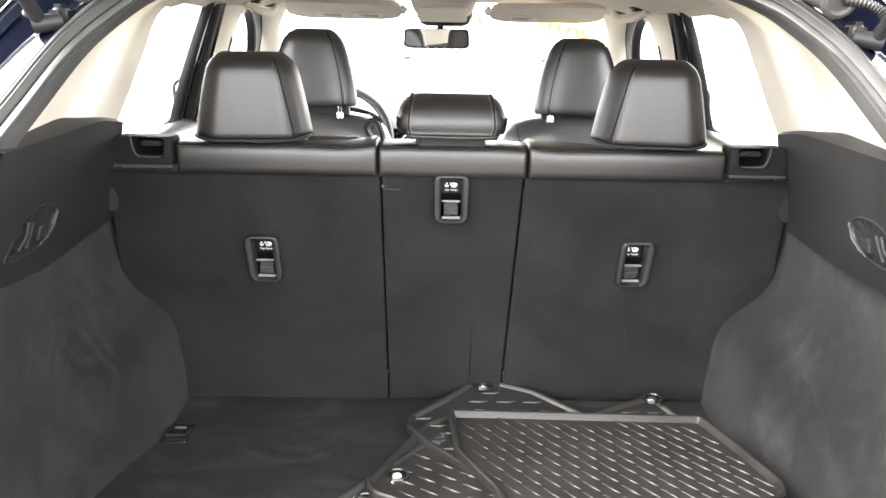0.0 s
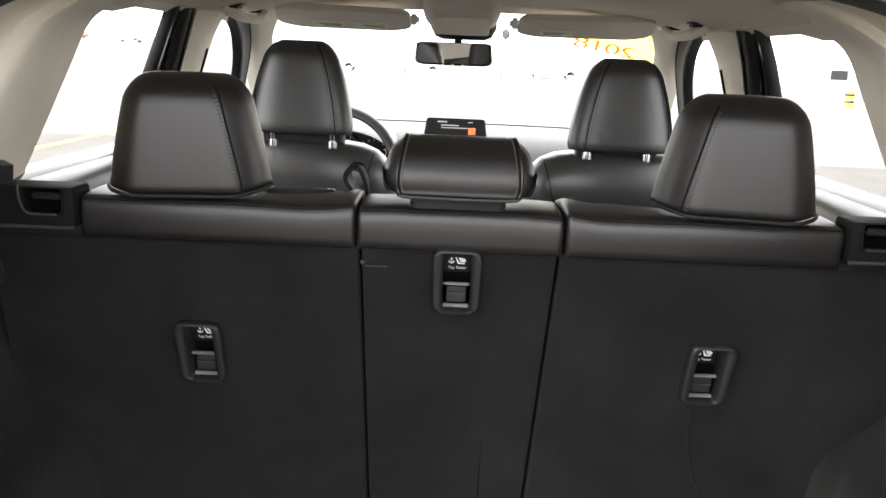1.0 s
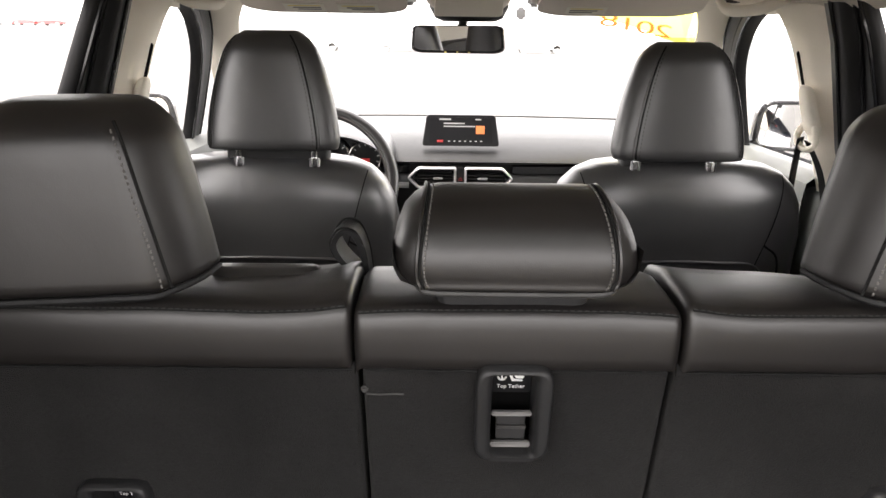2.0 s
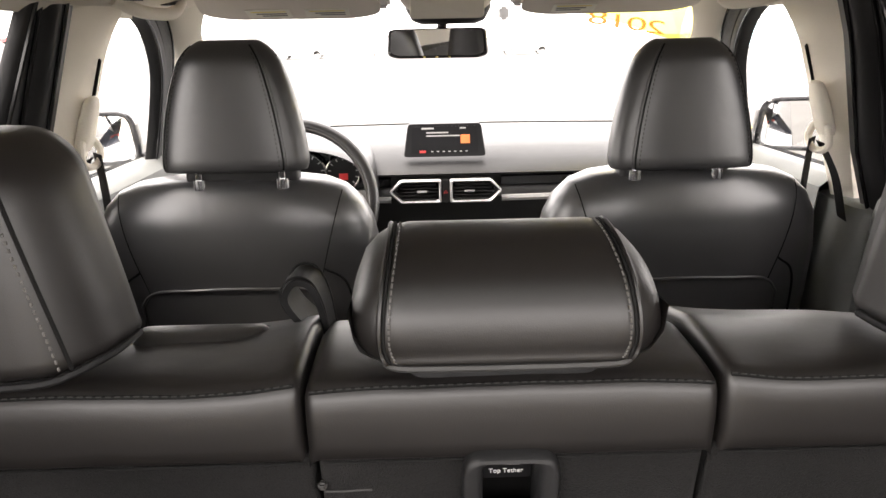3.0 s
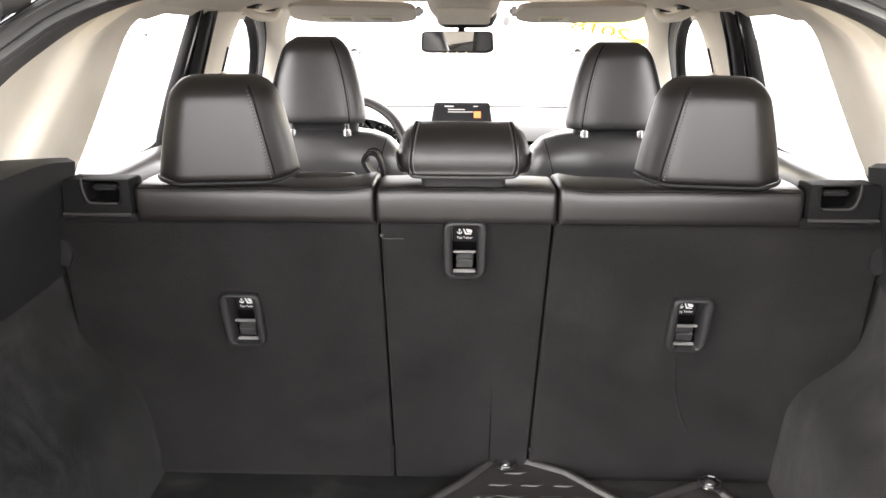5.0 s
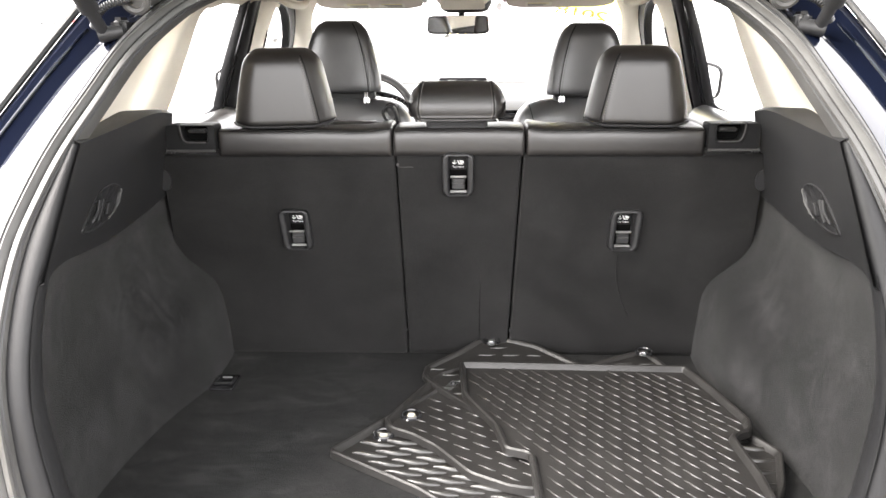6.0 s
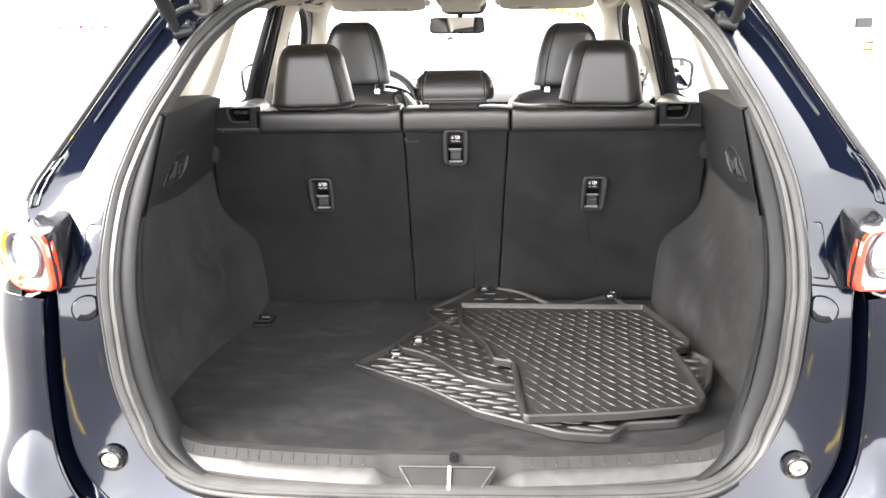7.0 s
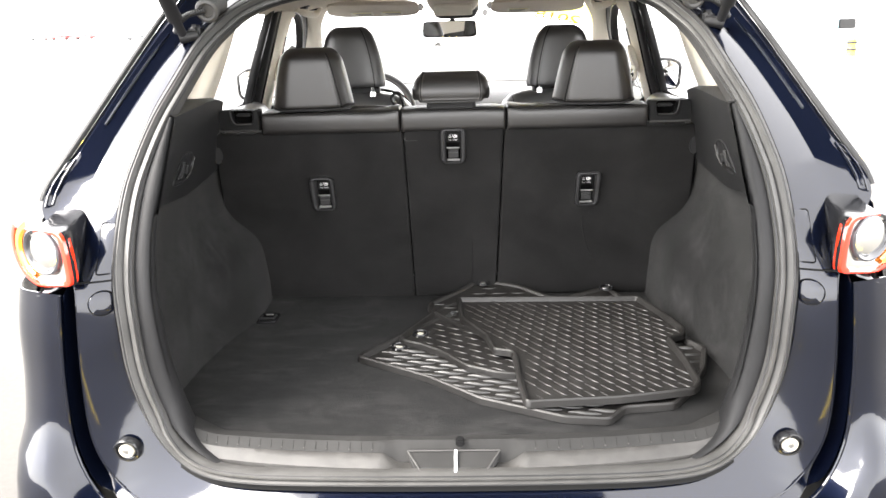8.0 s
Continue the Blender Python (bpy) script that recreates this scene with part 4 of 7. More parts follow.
    frame_part = part("window_frame", bm, PLASTIC, front_door, "black arched window frame", sharp=60)
    for j in (2, 4, 6):
        bm = bmesh.new()
        tube(bm, [Vector(r[j]) for r in rows], 0.0034, 8)
        part("rubber_bead", bm, GLOSS_BLACK if j != 4 else SEAM, frame_part)
    bm = bmesh.new()
    grid(bm, [[(s * (side_x(z) + 0.010), y, z) for y in (2.72, 3.0, 3.5)] for z in (1.18, 1.4, 1.60)])
    g = part("glass", bm, GLASS, front_door)
    g.visible_shadow = False
    bm = bmesh.new()
    grid(bm, [[(s * 0.715, y, 0.50), (s * 0.695, y, 1.0), (s * 0.70, y, 1.175)] for y in (2.72, 3.0, 3.3, 3.7)])
    part("lower_panel", bm, DOOR_PALE, front_door, "pale grey lower door trim")
    bm = bmesh.new()
    grid(bm, [[(s * 0.70, y, 1.175), (s * 0.705, y, 1.215), (s * 0.73, y, 1.235), (s * 0.775, y, 1.235), (s * 0.80, y, 1.225)] for y in (2.72, 3.0, 3.3, 3.7)])
    part("inner_panel", bm, PILLAR_GREY, front_door, "grey soft door panel")
    bm = bmesh.new()
    grid(bm, [[(s * 0.80, y, 1.235), (s * 0.865, y, 1.19), (s * 0.90, y, 1.0), (s * 0.905, y, 0.75), (s * 0.87, y, 0.5), (s * 0.83, y, 0.35)] for y in (2.61, 3.0, 3.4, 3.85)])
    thick(bm, 0.02)
    part("outer_skin", bm, PAINT, front_door)

    # wing mirror
    wing = thing("wing_mirror", (s * 0.85, 3.12, 1.2), "navy wing mirror with black rim", "mirror", "wing mirrors")
    C = Vector((0.875, 3.16, 1.285))
    W = lambda u, v, w: (s * (C.x + u + 0.12 * w), C.y + w - 0.225 * u, C.z + v)
    bm = bmesh.new()
    ol = rounded([(-0.105, -0.062), (0.10, -0.070), (0.105, 0.045), (0.06, 0.068), (-0.09, 0.064)], 0.035, 6)
    cu = Vector((0, 0))
    rows = [[W(q[0] * k, q[1] * k, d) for q in ol] for k, d in ((0.90, 0.008), (0.95, 0.0), (1.0, 0.004), (1.0, 0.03), (0.9, 0.075), (0.6, 0.11), (0.2, 0.125))]
    grid(bm, rows, wrap=True, caps=True)
    shell = part("housing", bm, PAINT, wing)
    bm = bmesh.new()
    plate(bm, [q * 0.88 for q in ol], lambda u, v, w: W(u, v, w - 0.001), 0.006, 0.001)
    part("mirror_glass", bm, MIRROR, wing, "mirror glass", sharp=20)
    bm = bmesh.new()
    tube(bm, [W(q[0] * 0.93, q[1] * 0.93, -0.001) for q in ol], 0.006, 8, closed=True)
    part("rim", bm, GLOSS_BLACK, wing)
    bm = bmesh.new()
    tube(bm, [(s * 0.775, 3.215, 1.218), (s * 0.805, 3.212, 1.226), (s * 0.84, 3.205, 1.236), (s * 0.865, 3.20, 1.245)], 0.020, 14)
    part("arm", bm, PLASTIC, wing)

# roof, windscreen, bonnet, side shells
bm = bmesh.new()
rows = []
for y, zc, w in ((1.62, 1.672, 0.52), (1.68, 1.692, 0.60), (1.9, 1.705, 0.64), (2.4, 1.712, 0.65), (2.8, 1.70, 0.64), (3.02, 1.672, 0.62)):
    rows.append([(x * w, y, zc - 0.085 * abs(x) ** 3) for x in [-1 + k / 12 for k in range(25)]])
grid(bm, rows)
thick(bm, 0.006)
part("roof", bm, PAINT, car_body)
windscreen = thing("windscreen", (0, 3.4, 1.2), "clear raked windscreen glass with rounded corners", "window")
bm = bmesh.new()
grid(bm, [[(x * w, y - 0.10 * abs(x) ** 2 * (0.4 + 0.6 * f), z) for x in [-1 + k / 12 for k in range(25)]] for f, y, z, w in ((0, 3.05, 1.655, 0.60), (0.33, 3.32, 1.515, 0.65), (0.66, 3.60, 1.375, 0.70), (1, 3.88, 1.226, 0.74))])
g = part("glass", bm, GLASS, windscreen)
g.visible_shadow = False
bm = bmesh.new()
grid(bm, [[(x * 0.745, 3.885 - 0.10 * x * x - d, 1.2235 + 0.59 * d) for x in [-1 + k / 12 for k in range(25)]] for d in (0.0, 0.010)])
part("frit_band", bm, FRIT, windscreen, "black frit band at the base")
# front end: bonnet, wings with their arches, and the nose in one shell
STATIONS = ((3.80, 0.885, 1.185, 1.13, 0.35), (3.93, 0.895, 1.172, 1.12, 0.36), (3.97, 0.897, 1.168, 1.115, 0.55), (4.10, 0.902, 1.155, 1.10, 0.69), (4.32, 0.908, 1.128, 1.075, 0.74), (4.54, 0.906, 1.095, 1.05, 0.69),
            (4.67, 0.902, 1.075, 1.03, 0.55), (4.71, 0.900, 1.068, 1.02, 0.36), (4.95, 0.880, 1.015, 0.97, 0.34), (5.15, 0.840, 0.945, 0.90, 0.33), (5.28, 0.780, 0.850, 0.80, 0.33), (5.35, 0.700, 0.700, 0.66, 0.34), (5.37, 0.640, 0.560, 0.52, 0.36))
bm = bmesh.new()
rows = []
for y, w, zc, ze, sill in STATIONS:
    side = [(0.97 * w, sill), (0.985 * w, 0.5 * (sill + ze) - 0.02), (w, 0.35 * sill + 0.65 * ze), (0.975 * w, ze - 0.05), (0.93 * w, ze), (0.80 * w, ze + 0.55 * (zc - ze)), (0.5 * w, ze + 0.88 * (zc - ze)), (0.2 * w, zc)]
    ring = [(-x, z) for x, z in side] + [(x, z) for x, z in side[::-1]]
    bend = 0.16 * max(0.0, min(1.0, (y - 4.5) / 0.8))
    rows.append([(x, y - bend * (x / 0.9) ** 2, z) for x, z in ring])
vs = grid(bm, rows)
bm.faces.new(vs[-1])
part("bonnet", bm, PAINT, car_body, "navy bonnet and wings")
for s in (-1, 1):
    bm = bmesh.new()
    grid(bm, [[(s * (0.80 - d), y, 1.235 - 0.3 * d), (s * (0.855 - d), y, 1.17 - 0.3 * d), (s * (0.885 - 0.8 * d), y, 1.0), (s * (0.90 - 0.4 * d), y, 0.75), (s * (0.88 - 0.3 * d), y, 0.45)] for y, d in ((1.19, 0.055), (1.28, 0.03), (1.40, 0.012), (1.62, -0.01))])
    thick(bm, 0.006)
    part("rear_wing", bm, PAINT, car_body)
    bm = bmesh.new()
    grid(bm, [[(s * (side_x(z) + 0.012), a, z) for a in (1.50 + (z - 1.3) * 0.95, 1.7 + (z - 1.3) * 0.6, 2.0 + (z - 1.3) * 0.3)] for z in (1.2, 1.3, 1.4, 1.5, 1.56)])
    part("quarter_glass", bm, GLOSS_BLACK, car_body)
    for y in (1.62, 4.32):
        wheel = thing("wheel", (s * 0.80, y, 0.0), "black tyre on a grey alloy rim", "wheel", "car wheels")
        bm = bmesh.new()
        grid(bm, [[(s * x, y + r * math.cos(a), 0.352 + r * math.sin(a)) for a in [2 * math.pi * k / 40 for k in range(40)]] for x, r in ((0.70, 0.24), (0.69, 0.33), (0.72, 0.352), (0.87, 0.352), (0.905, 0.33), (0.905, 0.235))], wrap=True)
        part("tyre", bm, TYRE, wheel)
        bm = bmesh.new()
        rod(bm, (s * 0.72, y, 0.352), (s * 0.885, y, 0.352), 0.236, None, 40)
        part("rim", bm, SATIN, wheel)

# ---- outside ----
ground = thing("ground", (0, 0, 0), "weathered sunlit asphalt car park", "ground", kind="structure")
bm = bmesh.new()


def ground_z(x, y):
    """The lot rises gently ahead on the left."""
    return 0.0148 * max(0.0, min(y, 320.0) - 13) * max(0.0, min(1.0, (-x - 12) / 30))


far_steps = (-900, -300, -120, -80, -60, -50, -42, -34, -26, -18, -12, -4, 4, 12, 40, 120, 300, 900)
grid(bm, [[(x, y, ground_z(x, y)) for x in far_steps] for y in (-900, -300, -60, -10, 2, 6, 13)])
part("asphalt", bm, CONCRETE, ground)
# An added sheet, paler than the asphalt, continues the lot beyond y = 13.
bm = bmesh.new()
grid(bm, [[(x, y, ground_z(x, y)) for x in far_steps] for y in (13, 20, 40, 70, 110, 150, 200, 320, 900)])
part("far_ground", bm, FAR_GROUND, ground, "paler ground ahead of the car")
for x, y, wide, long in ((-1.75, -1.6, 0.10, 4.4), (1.75, -1.6, 0.10, 4.4), (-5.9, 12.0, 0.15, 8.0), (4.5, 12.0, 0.15, 8.0)):
    line = thing("parking_line", (x, y, 0.0), "yellow painted parking bay line on the ground", "road marking", "parking lines", kind="structure")
    bm = bmesh.new()
    box(bm, (x, y, 0.004), (wide, long, 0.004))
    part("stripe", bm, YELLOW_PAINT, line)


def parked_car(x, y, turn, colour_mat, label):
    """A far parked car: body, cabin, glass band, wheels."""
    m = pose(x, y, ground_z(x, y), 0, 0, turn)
    car = thing("parked_car", (x, y, ground_z(x, y)), label, "car", "far parked cars")
    bm = bmesh.new()
    prof = [(-2.2, 0.35), (-2.25, 0.75), (-2.1, 0.98), (-1.0, 1.05), (0.9, 1.02), (2.0, 0.9), (2.2, 0.7), (2.2, 0.35)]
    grid(bm, [[m @ Vector((w * (1 - 0.06 * (z > 0.9)), u, z)) for u, z in prof] for w in (-0.9, -0.86, 0.86, 0.9)], caps=False)
    for w in (-0.9, 0.9):
        bm.faces.new([bm.verts.new(m @ Vector((w * (1 - 0.06 * (z > 0.9)), u, z))) for u, z in prof])
    body = part("body", bm, colour_mat, car)
    bm = bmesh.new()
    cab = [(-1.9, 1.0), (-1.5, 1.46), (0.0, 1.52), (0.5, 1.42), (1.15, 1.02)]
    for w in (-0.80, 0.80):
        bm.faces.new([bm.verts.new(m @ Vector((w * (1 - 0.25 * (z - 1.0)), u, z))) for u, z in cab])
    grid(bm, [[m @ Vector((w * (1 - 0.25 * (z - 1.0)), u, z)) for u, z in cab] for w in (-0.80, 0.80)])
    part("cabin_glass", bm, PALE_GLASS, car, "cabin windows with a bright reflection painted in")
    bm = bmesh.new()
    grid(bm, [[m @ Vector((w, u, z)) for u, z in ((-1.45, 1.47), (0.0, 1.53), (0.45, 1.44))] for w in (-0.70, 0, 0.70)])
    thick(bm, 0.02)
    part("roof", bm, colour_mat, car)
    for u in (-1.35, 1.35):
        for w in (-0.80, 0.80):
            bm = bmesh.new()
            rod(bm, m @ Vector((w - 0.1, u, 0.33)), m @ Vector((w + 0.1, u, 0.33)), 0.33, None, 20)
            part("wheel", bm, FAR_TYRE, car)
    return car


# Far windows are opaque; their bright reflection is put into a pale colour.
PALE_GLASS = material("painted_reflection_glass", (0.45, 0.5, 0.52), 0.1, spread=0.1)
# Far tyres: the glare that washes them out is in the colour.
FAR_TYRE = material("glare_pale_tyre", (0.42, 0.42, 0.41), 0.8, spread=0.1)
RED_CAR = material("red_car_paint", (0.45, 0.02, 0.02), 0.3, spread=0.1, coat=1.0)
GREY_CAR = material("grey_car_paint", (0.28, 0.29, 0.31), 0.3, spread=0.1, coat=1.0)
WHITE_CAR = material("white_car_paint", (0.75, 0.75, 0.74), 0.3, spread=0.05, coat=1.0)
FAR = "far white saloon car parked across the lot"
RED_LABEL, GREY_LABEL = "far red saloon car parked across the lot", "far grey saloon car parked across the lot"
for x, y, a, m, lab in ((-80.3, 150, 88, RED_CAR, RED_LABEL), (-75.3, 150, 92, RED_CAR, RED_LABEL), (-85.6, 152, 90, GREY_CAR, GREY_LABEL),
                        (-51.7, 120, 90, GREY_CAR, GREY_LABEL), (-16, 66, 90, WHITE_CAR, FAR), (-10.5, 65, 90, WHITE_CAR, FAR),
                        (-3.5, 66, 90, WHITE_CAR, FAR), (2.5, 64, 91, WHITE_CAR, FAR), (8.0, 65, 90, WHITE_CAR, FAR)):
    parked_car(x, y, a, m, lab)

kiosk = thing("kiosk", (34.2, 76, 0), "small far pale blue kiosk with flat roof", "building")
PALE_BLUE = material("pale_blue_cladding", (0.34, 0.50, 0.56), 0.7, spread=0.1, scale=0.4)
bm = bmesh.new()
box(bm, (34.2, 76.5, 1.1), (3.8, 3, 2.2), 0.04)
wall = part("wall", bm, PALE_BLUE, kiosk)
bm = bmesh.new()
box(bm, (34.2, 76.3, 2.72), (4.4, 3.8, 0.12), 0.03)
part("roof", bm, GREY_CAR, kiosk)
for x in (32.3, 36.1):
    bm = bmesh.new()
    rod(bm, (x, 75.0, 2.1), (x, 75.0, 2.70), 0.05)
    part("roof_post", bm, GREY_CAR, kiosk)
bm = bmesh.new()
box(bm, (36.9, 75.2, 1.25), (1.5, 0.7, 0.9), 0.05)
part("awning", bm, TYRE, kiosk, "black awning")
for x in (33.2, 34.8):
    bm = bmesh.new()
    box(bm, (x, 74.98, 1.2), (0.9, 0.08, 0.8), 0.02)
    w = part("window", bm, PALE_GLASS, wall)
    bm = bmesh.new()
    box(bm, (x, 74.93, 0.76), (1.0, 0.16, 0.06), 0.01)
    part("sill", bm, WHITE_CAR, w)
sign = thing("marker_post", (17.1, 34, 0), "short yellow and black striped marker post", "marker post")
bm = bmesh.new()
rod(bm, (17.1, 34, 0), (17.1, 34, 0.72), 0.20, 0.17, 20)
post = part("post", bm, YELLOW, sign)
for z in (0.22, 0.52):
    bm = bmesh.new()
    rod(bm, (17.1, 34, z), (17.1, 34, z + 0.10), 0.205, 0.195, 20)
    part("stripe", bm, TYRE, post)

# ---- rear seat backs ----
def back_y(z):
    return 1.810 - (z - 0.82) * 0.1143


COVER = [(1.795, 1.240), (1.7640, 1.2348), (1.7606, 1.238), (1.7592, 1.248), (1.7578, 1.260), (1.7576, 1.272), (1.7586, 1.281), (1.7612, 1.2874), (1.7628, 1.2884), (1.7645, 1.2904), (1.772, 1.2925),
         (1.786, 1.2945), (1.81, 1.2960), (1.85, 1.2958), (1.90, 1.285), (1.935, 1.257), (1.955, 1.20), (1.965, 1.05), (1.985, 0.76), (1.90, 0.76)]


def felt_profile(cz, h):
    """Rear felt side of a seat back, with rows at the edges of the anchor opening."""
    rear = [(1.822, 0.752), (1.816, 0.765)] + [(back_y(z), z) for z in (0.82, 0.97, 1.10, 1.234)]
    ys, zs = [q[0] for q in rear], [q[1] for q in rear]
    for z in (cz - h, cz + h):
        rear.append((lerp(z, zs, ys), z))
    return [(1.90, 0.752)] + sorted(rear, key=lambda q: q[1]) + [(1.768, 1.2385), (1.90, 1.239)]


def swept_pad(bm, profile, x0, x1, r, n, lift=None, cuts=()):
    """A padded profile (y, z) swept across x, with rounded ends."""
    p = [Vector(q) for q in profile]
    m = len(p)
    c = sum(p, Vector((0, 0))) / m
    norm = []
    for i in range(m):
        t = (p[(i + 1) % m] - p[i - 1]).normalized()
        q = Vector((t.y, -t.x))
        norm.append(q if q.dot(p[i] - c) > 0 else -q)
    xs = [0, 0.12, 0.35, 0.65, 1.0]
    xs = [x0 + r * k for k in xs] + [x0 + r + (x1 - x0 - 2 * r) * k / n for k in range(1, n)] + [x1 - r * k for k in xs[::-1]]
    xs = sorted(xs + list(cuts))
    rows = []
    for x in xs:
        d = max(0.0, r - min(x - x0, x1 - x))
        e = r - math.sqrt(max(0.0, r * r - d * d))
        row = []
        for q, k in zip(p, norm):
            v = q - k * e
            h = lift(x, v) if lift else 0.0
            row.append((x, v.x, v.y + h))
        rows.append(row)
    grid(bm, rows, wrap=True, caps=True)
    return bm


def cord(bm, pts, n, r):
    return tube(bm, spline(pts, n), r, 6)


def tether_cover(cx, cz, tilt, parent):
    """Moulded cover of a child-seat anchor: rim, deep recess, printed label, latch bars."""
    def at(u, v, w):
        z = cz + v
        return (cx + u + tilt * v, back_y(z) - w - 0.0075, z)
    bm = bmesh.new()
    o = rounded([(-0.0325, -0.0475), (0.0325, -0.0475), (0.0335, 0.0475), (-0.0335, 0.0475)], 0.017, 7)
    i = rounded([(-0.0190, -0.0420), (0.0190, -0.0420), (0.0190, 0.0395), (-0.0190, 0.0395)], 0.007, 7)
    rows = [[at(q[0], q[1], w) for q in ring] for ring, w in ((o, -0.012), (o, -0.002), ([q * 0.985 for q in o], 0.0025), ([q * 0.95 for q in o], 0.0048), ([q * 0.90 for q in o], 0.0055),
                                                              ([Vector((q.x * 1.22, q.y * 1.10)) for q in i], 0.0052), ([Vector((q.x * 1.08, q.y * 1.04)) for q in i], 0.0030), (i, -0.002), (i, -0.0350))]
    grid(bm, rows, wrap=True)
    cover = part("tether_cover", bm, PLASTIC, parent, "black moulded child-seat anchor cover")
    # Recess floor, painted black to stand in for deep shade.
    bm = bmesh.new()
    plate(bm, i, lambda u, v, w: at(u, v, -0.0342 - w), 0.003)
    part("recess", bm, HOLLOW_SHADE, cover)
    bm = bmesh.new()
    plate(bm, rounded([(-0.0185, 0.006), (0.0185, 0.006), (0.0185, 0.0385), (-0.0185, 0.0385)], 0.003, 3), lambda u, v, w: at(u, v, -0.0315 - w), 0.003)
    lab = part("label_plate", bm, DISPLAY_BLACK, cover)
    turn = Matrix.Translation(at(0, 0.0125, -0.0308)) @ pose(0, 0, 0, 90 + 6.52)
    words("lettering", "Top Tether", 0.0053, turn, WHITE_PRINT, lab)
    # anchor sign and child-seat sign
    bm = bmesh.new()
    q = lambda u, v: at(0.86 * u, 0.0180 + 0.76 * (v - 0.0242), -0.0308)
    tube(bm, [q(-0.0095, 0.036), q(-0.0095, 0.0265)], 0.0008, 4)
    tube(bm, spline([q(-0.0138, 0.0300), q(-0.0122, 0.0268), q(-0.0095, 0.0258), q(-0.0068, 0.0268), q(-0.0052, 0.0300)], 9), 0.0009, 4)
    tube(bm, [q(-0.0118, 0.0338), q(-0.0072, 0.0338)], 0.0007, 4)
    part("anchor_sign", bm, WHITE_PRINT, lab)
    bm = bmesh.new()
    put = lambda u, v, w: at(0.86 * u, 0.0180 + 0.76 * (v - 0.0242), -0.0306 - w)
    plate(bm, [(-0.0035, 0.0365), (-0.0012, 0.0365), (0.0030, 0.0272), (0.0120, 0.0258), (0.0120, 0.0242), (0.0010, 0.0242)], put, 0.001)
    plate(bm, rounded([(0.0014, 0.0365), (0.0110, 0.0350), (0.0142, 0.0315), (0.0125, 0.0275), (0.0052, 0.0282)], 0.002, 3), put, 0.001)
    part("seat_sign", bm, WHITE_PRINT, lab)
    for k, (v, h, w2) in enumerate(((-0.0060, 0.0018, 0.0182), (-0.0200, 0.0013, 0.0138), (-0.0385, 0.0024, 0.0180))):
        bm = bmesh.new()
        box(bm, at(0, v, -0.0135), (2 * w2, 0.007, 2 * h), 0.0012, 2)
        part("latch_bar", bm, GREY_EDGE if k != 1 else EDGE_DIM, cover)
    bm = bmesh.new()
    box(bm, at(0, -0.022, -0.019), (0.034, 0.008, 0.030), 0.004, 2)
    part("latch_flap", bm, PLASTIC, cover)
    return cover


def headrest(name, c, w_base, w_top, z0, z1, y0, depth, lean, parent, mat, seam_at, seg=48, square=3.4, both=False, side=1):
    """Padded headrest from stacked rounded sections, with piping, stitches and steel posts."""
    def sect(f):
        # half width, rear y, front y at height fraction f
        w = w_base + (w_top - w_base) * (0.25 * f + 0.75 * f ** 2.2)
        cap = 1.0
        if f > 0.80:
            cap = math.sqrt(max(0.0, 1 - ((f - 0.80) / 0.20) ** 2 * 0.92))
        if f < 0.10:
            cap = math.sqrt(max(0.0, 1 - ((0.10 - f) / 0.10) ** 2 * 0.55))
        w2 = w * (0.55 + 0.45 * cap) if f > 0.5 else w * (0.90 + 0.10 * cap)
        yr = y0 + lean * f + depth * 0.5 * (1 - cap) * (0.9 if f > 0.5 else 0.3)
        yf = y0 + lean * f + depth - depth * 0.5 * (1 - cap) * 0.9
        return w2, yr, yf
    fs = [0, 0.02, 0.05, 0.09] + [0.1 + 0.7 * k / 10 for k in range(11)] + [0.84, 0.88, 0.915, 0.945, 0.97, 0.988, 1.0]
    rows = []
    for f in fs:
        w, a, b = sect(f)
        rows.append(oval(c, (a + b) / 2, z0 + (z1 - z0) * f, w, (b - a) / 2, square, seg))
    bm = bmesh.new()
    grid(bm, rows, wrap=True, caps=True)
    pad = part(name, bm, mat, parent, "padded black leather headrest", sharp=80)

    def on(u, f, out=0.0):
        w, a, b = sect(f)
        x = max(-0.995, min(0.995, u))
        h = (b - a) / 2
        return Vector((c + x * w, (a + b) / 2 - h * (1 - abs(x) ** square) ** (1 / square) - out, z0 + (z1 - z0) * f))
    for k in ((-1, 1) if both else (side,)):
        seam = lambda f: seam_at(f) if k == side else 0.955
        run = [on(k * seam(f), f, 0.0004) for f in [0.01 + 0.95 * i / 30 for i in range(31)]]
        bm = bmesh.new()
        tube(bm, run, 0.0016, 6)
        part("piping", bm, SEAM, pad)
        bm = bmesh.new()
        n = 26
        for i in range(n):
            f = 0.04 + 0.88 * i / n
            a, b = on(k * (seam(f) - 0.055), f, 0.0006), on(k * (seam(f + 0.018) - 0.055), f + 0.018, 0.0006)
            tube(bm, [a, a.lerp(b, 0.5) + Vector((0, -0.0006, 0)), b], 0.0009, 5)
        st = part("stitching", bm, THREAD_DARK, pad, "dark stitched seam")
        st["kind"] = "stuff"
        bm = bmesh.new()
        tube(bm, [on(k * (seam(f) + 0.045), f, 0.0002) for f in [0.02 + 0.93 * i / 30 for i in range(31)]], 0.0019, 6)
        part("welt", bm, mat, pad, "raised leather welt")
    return pad, on


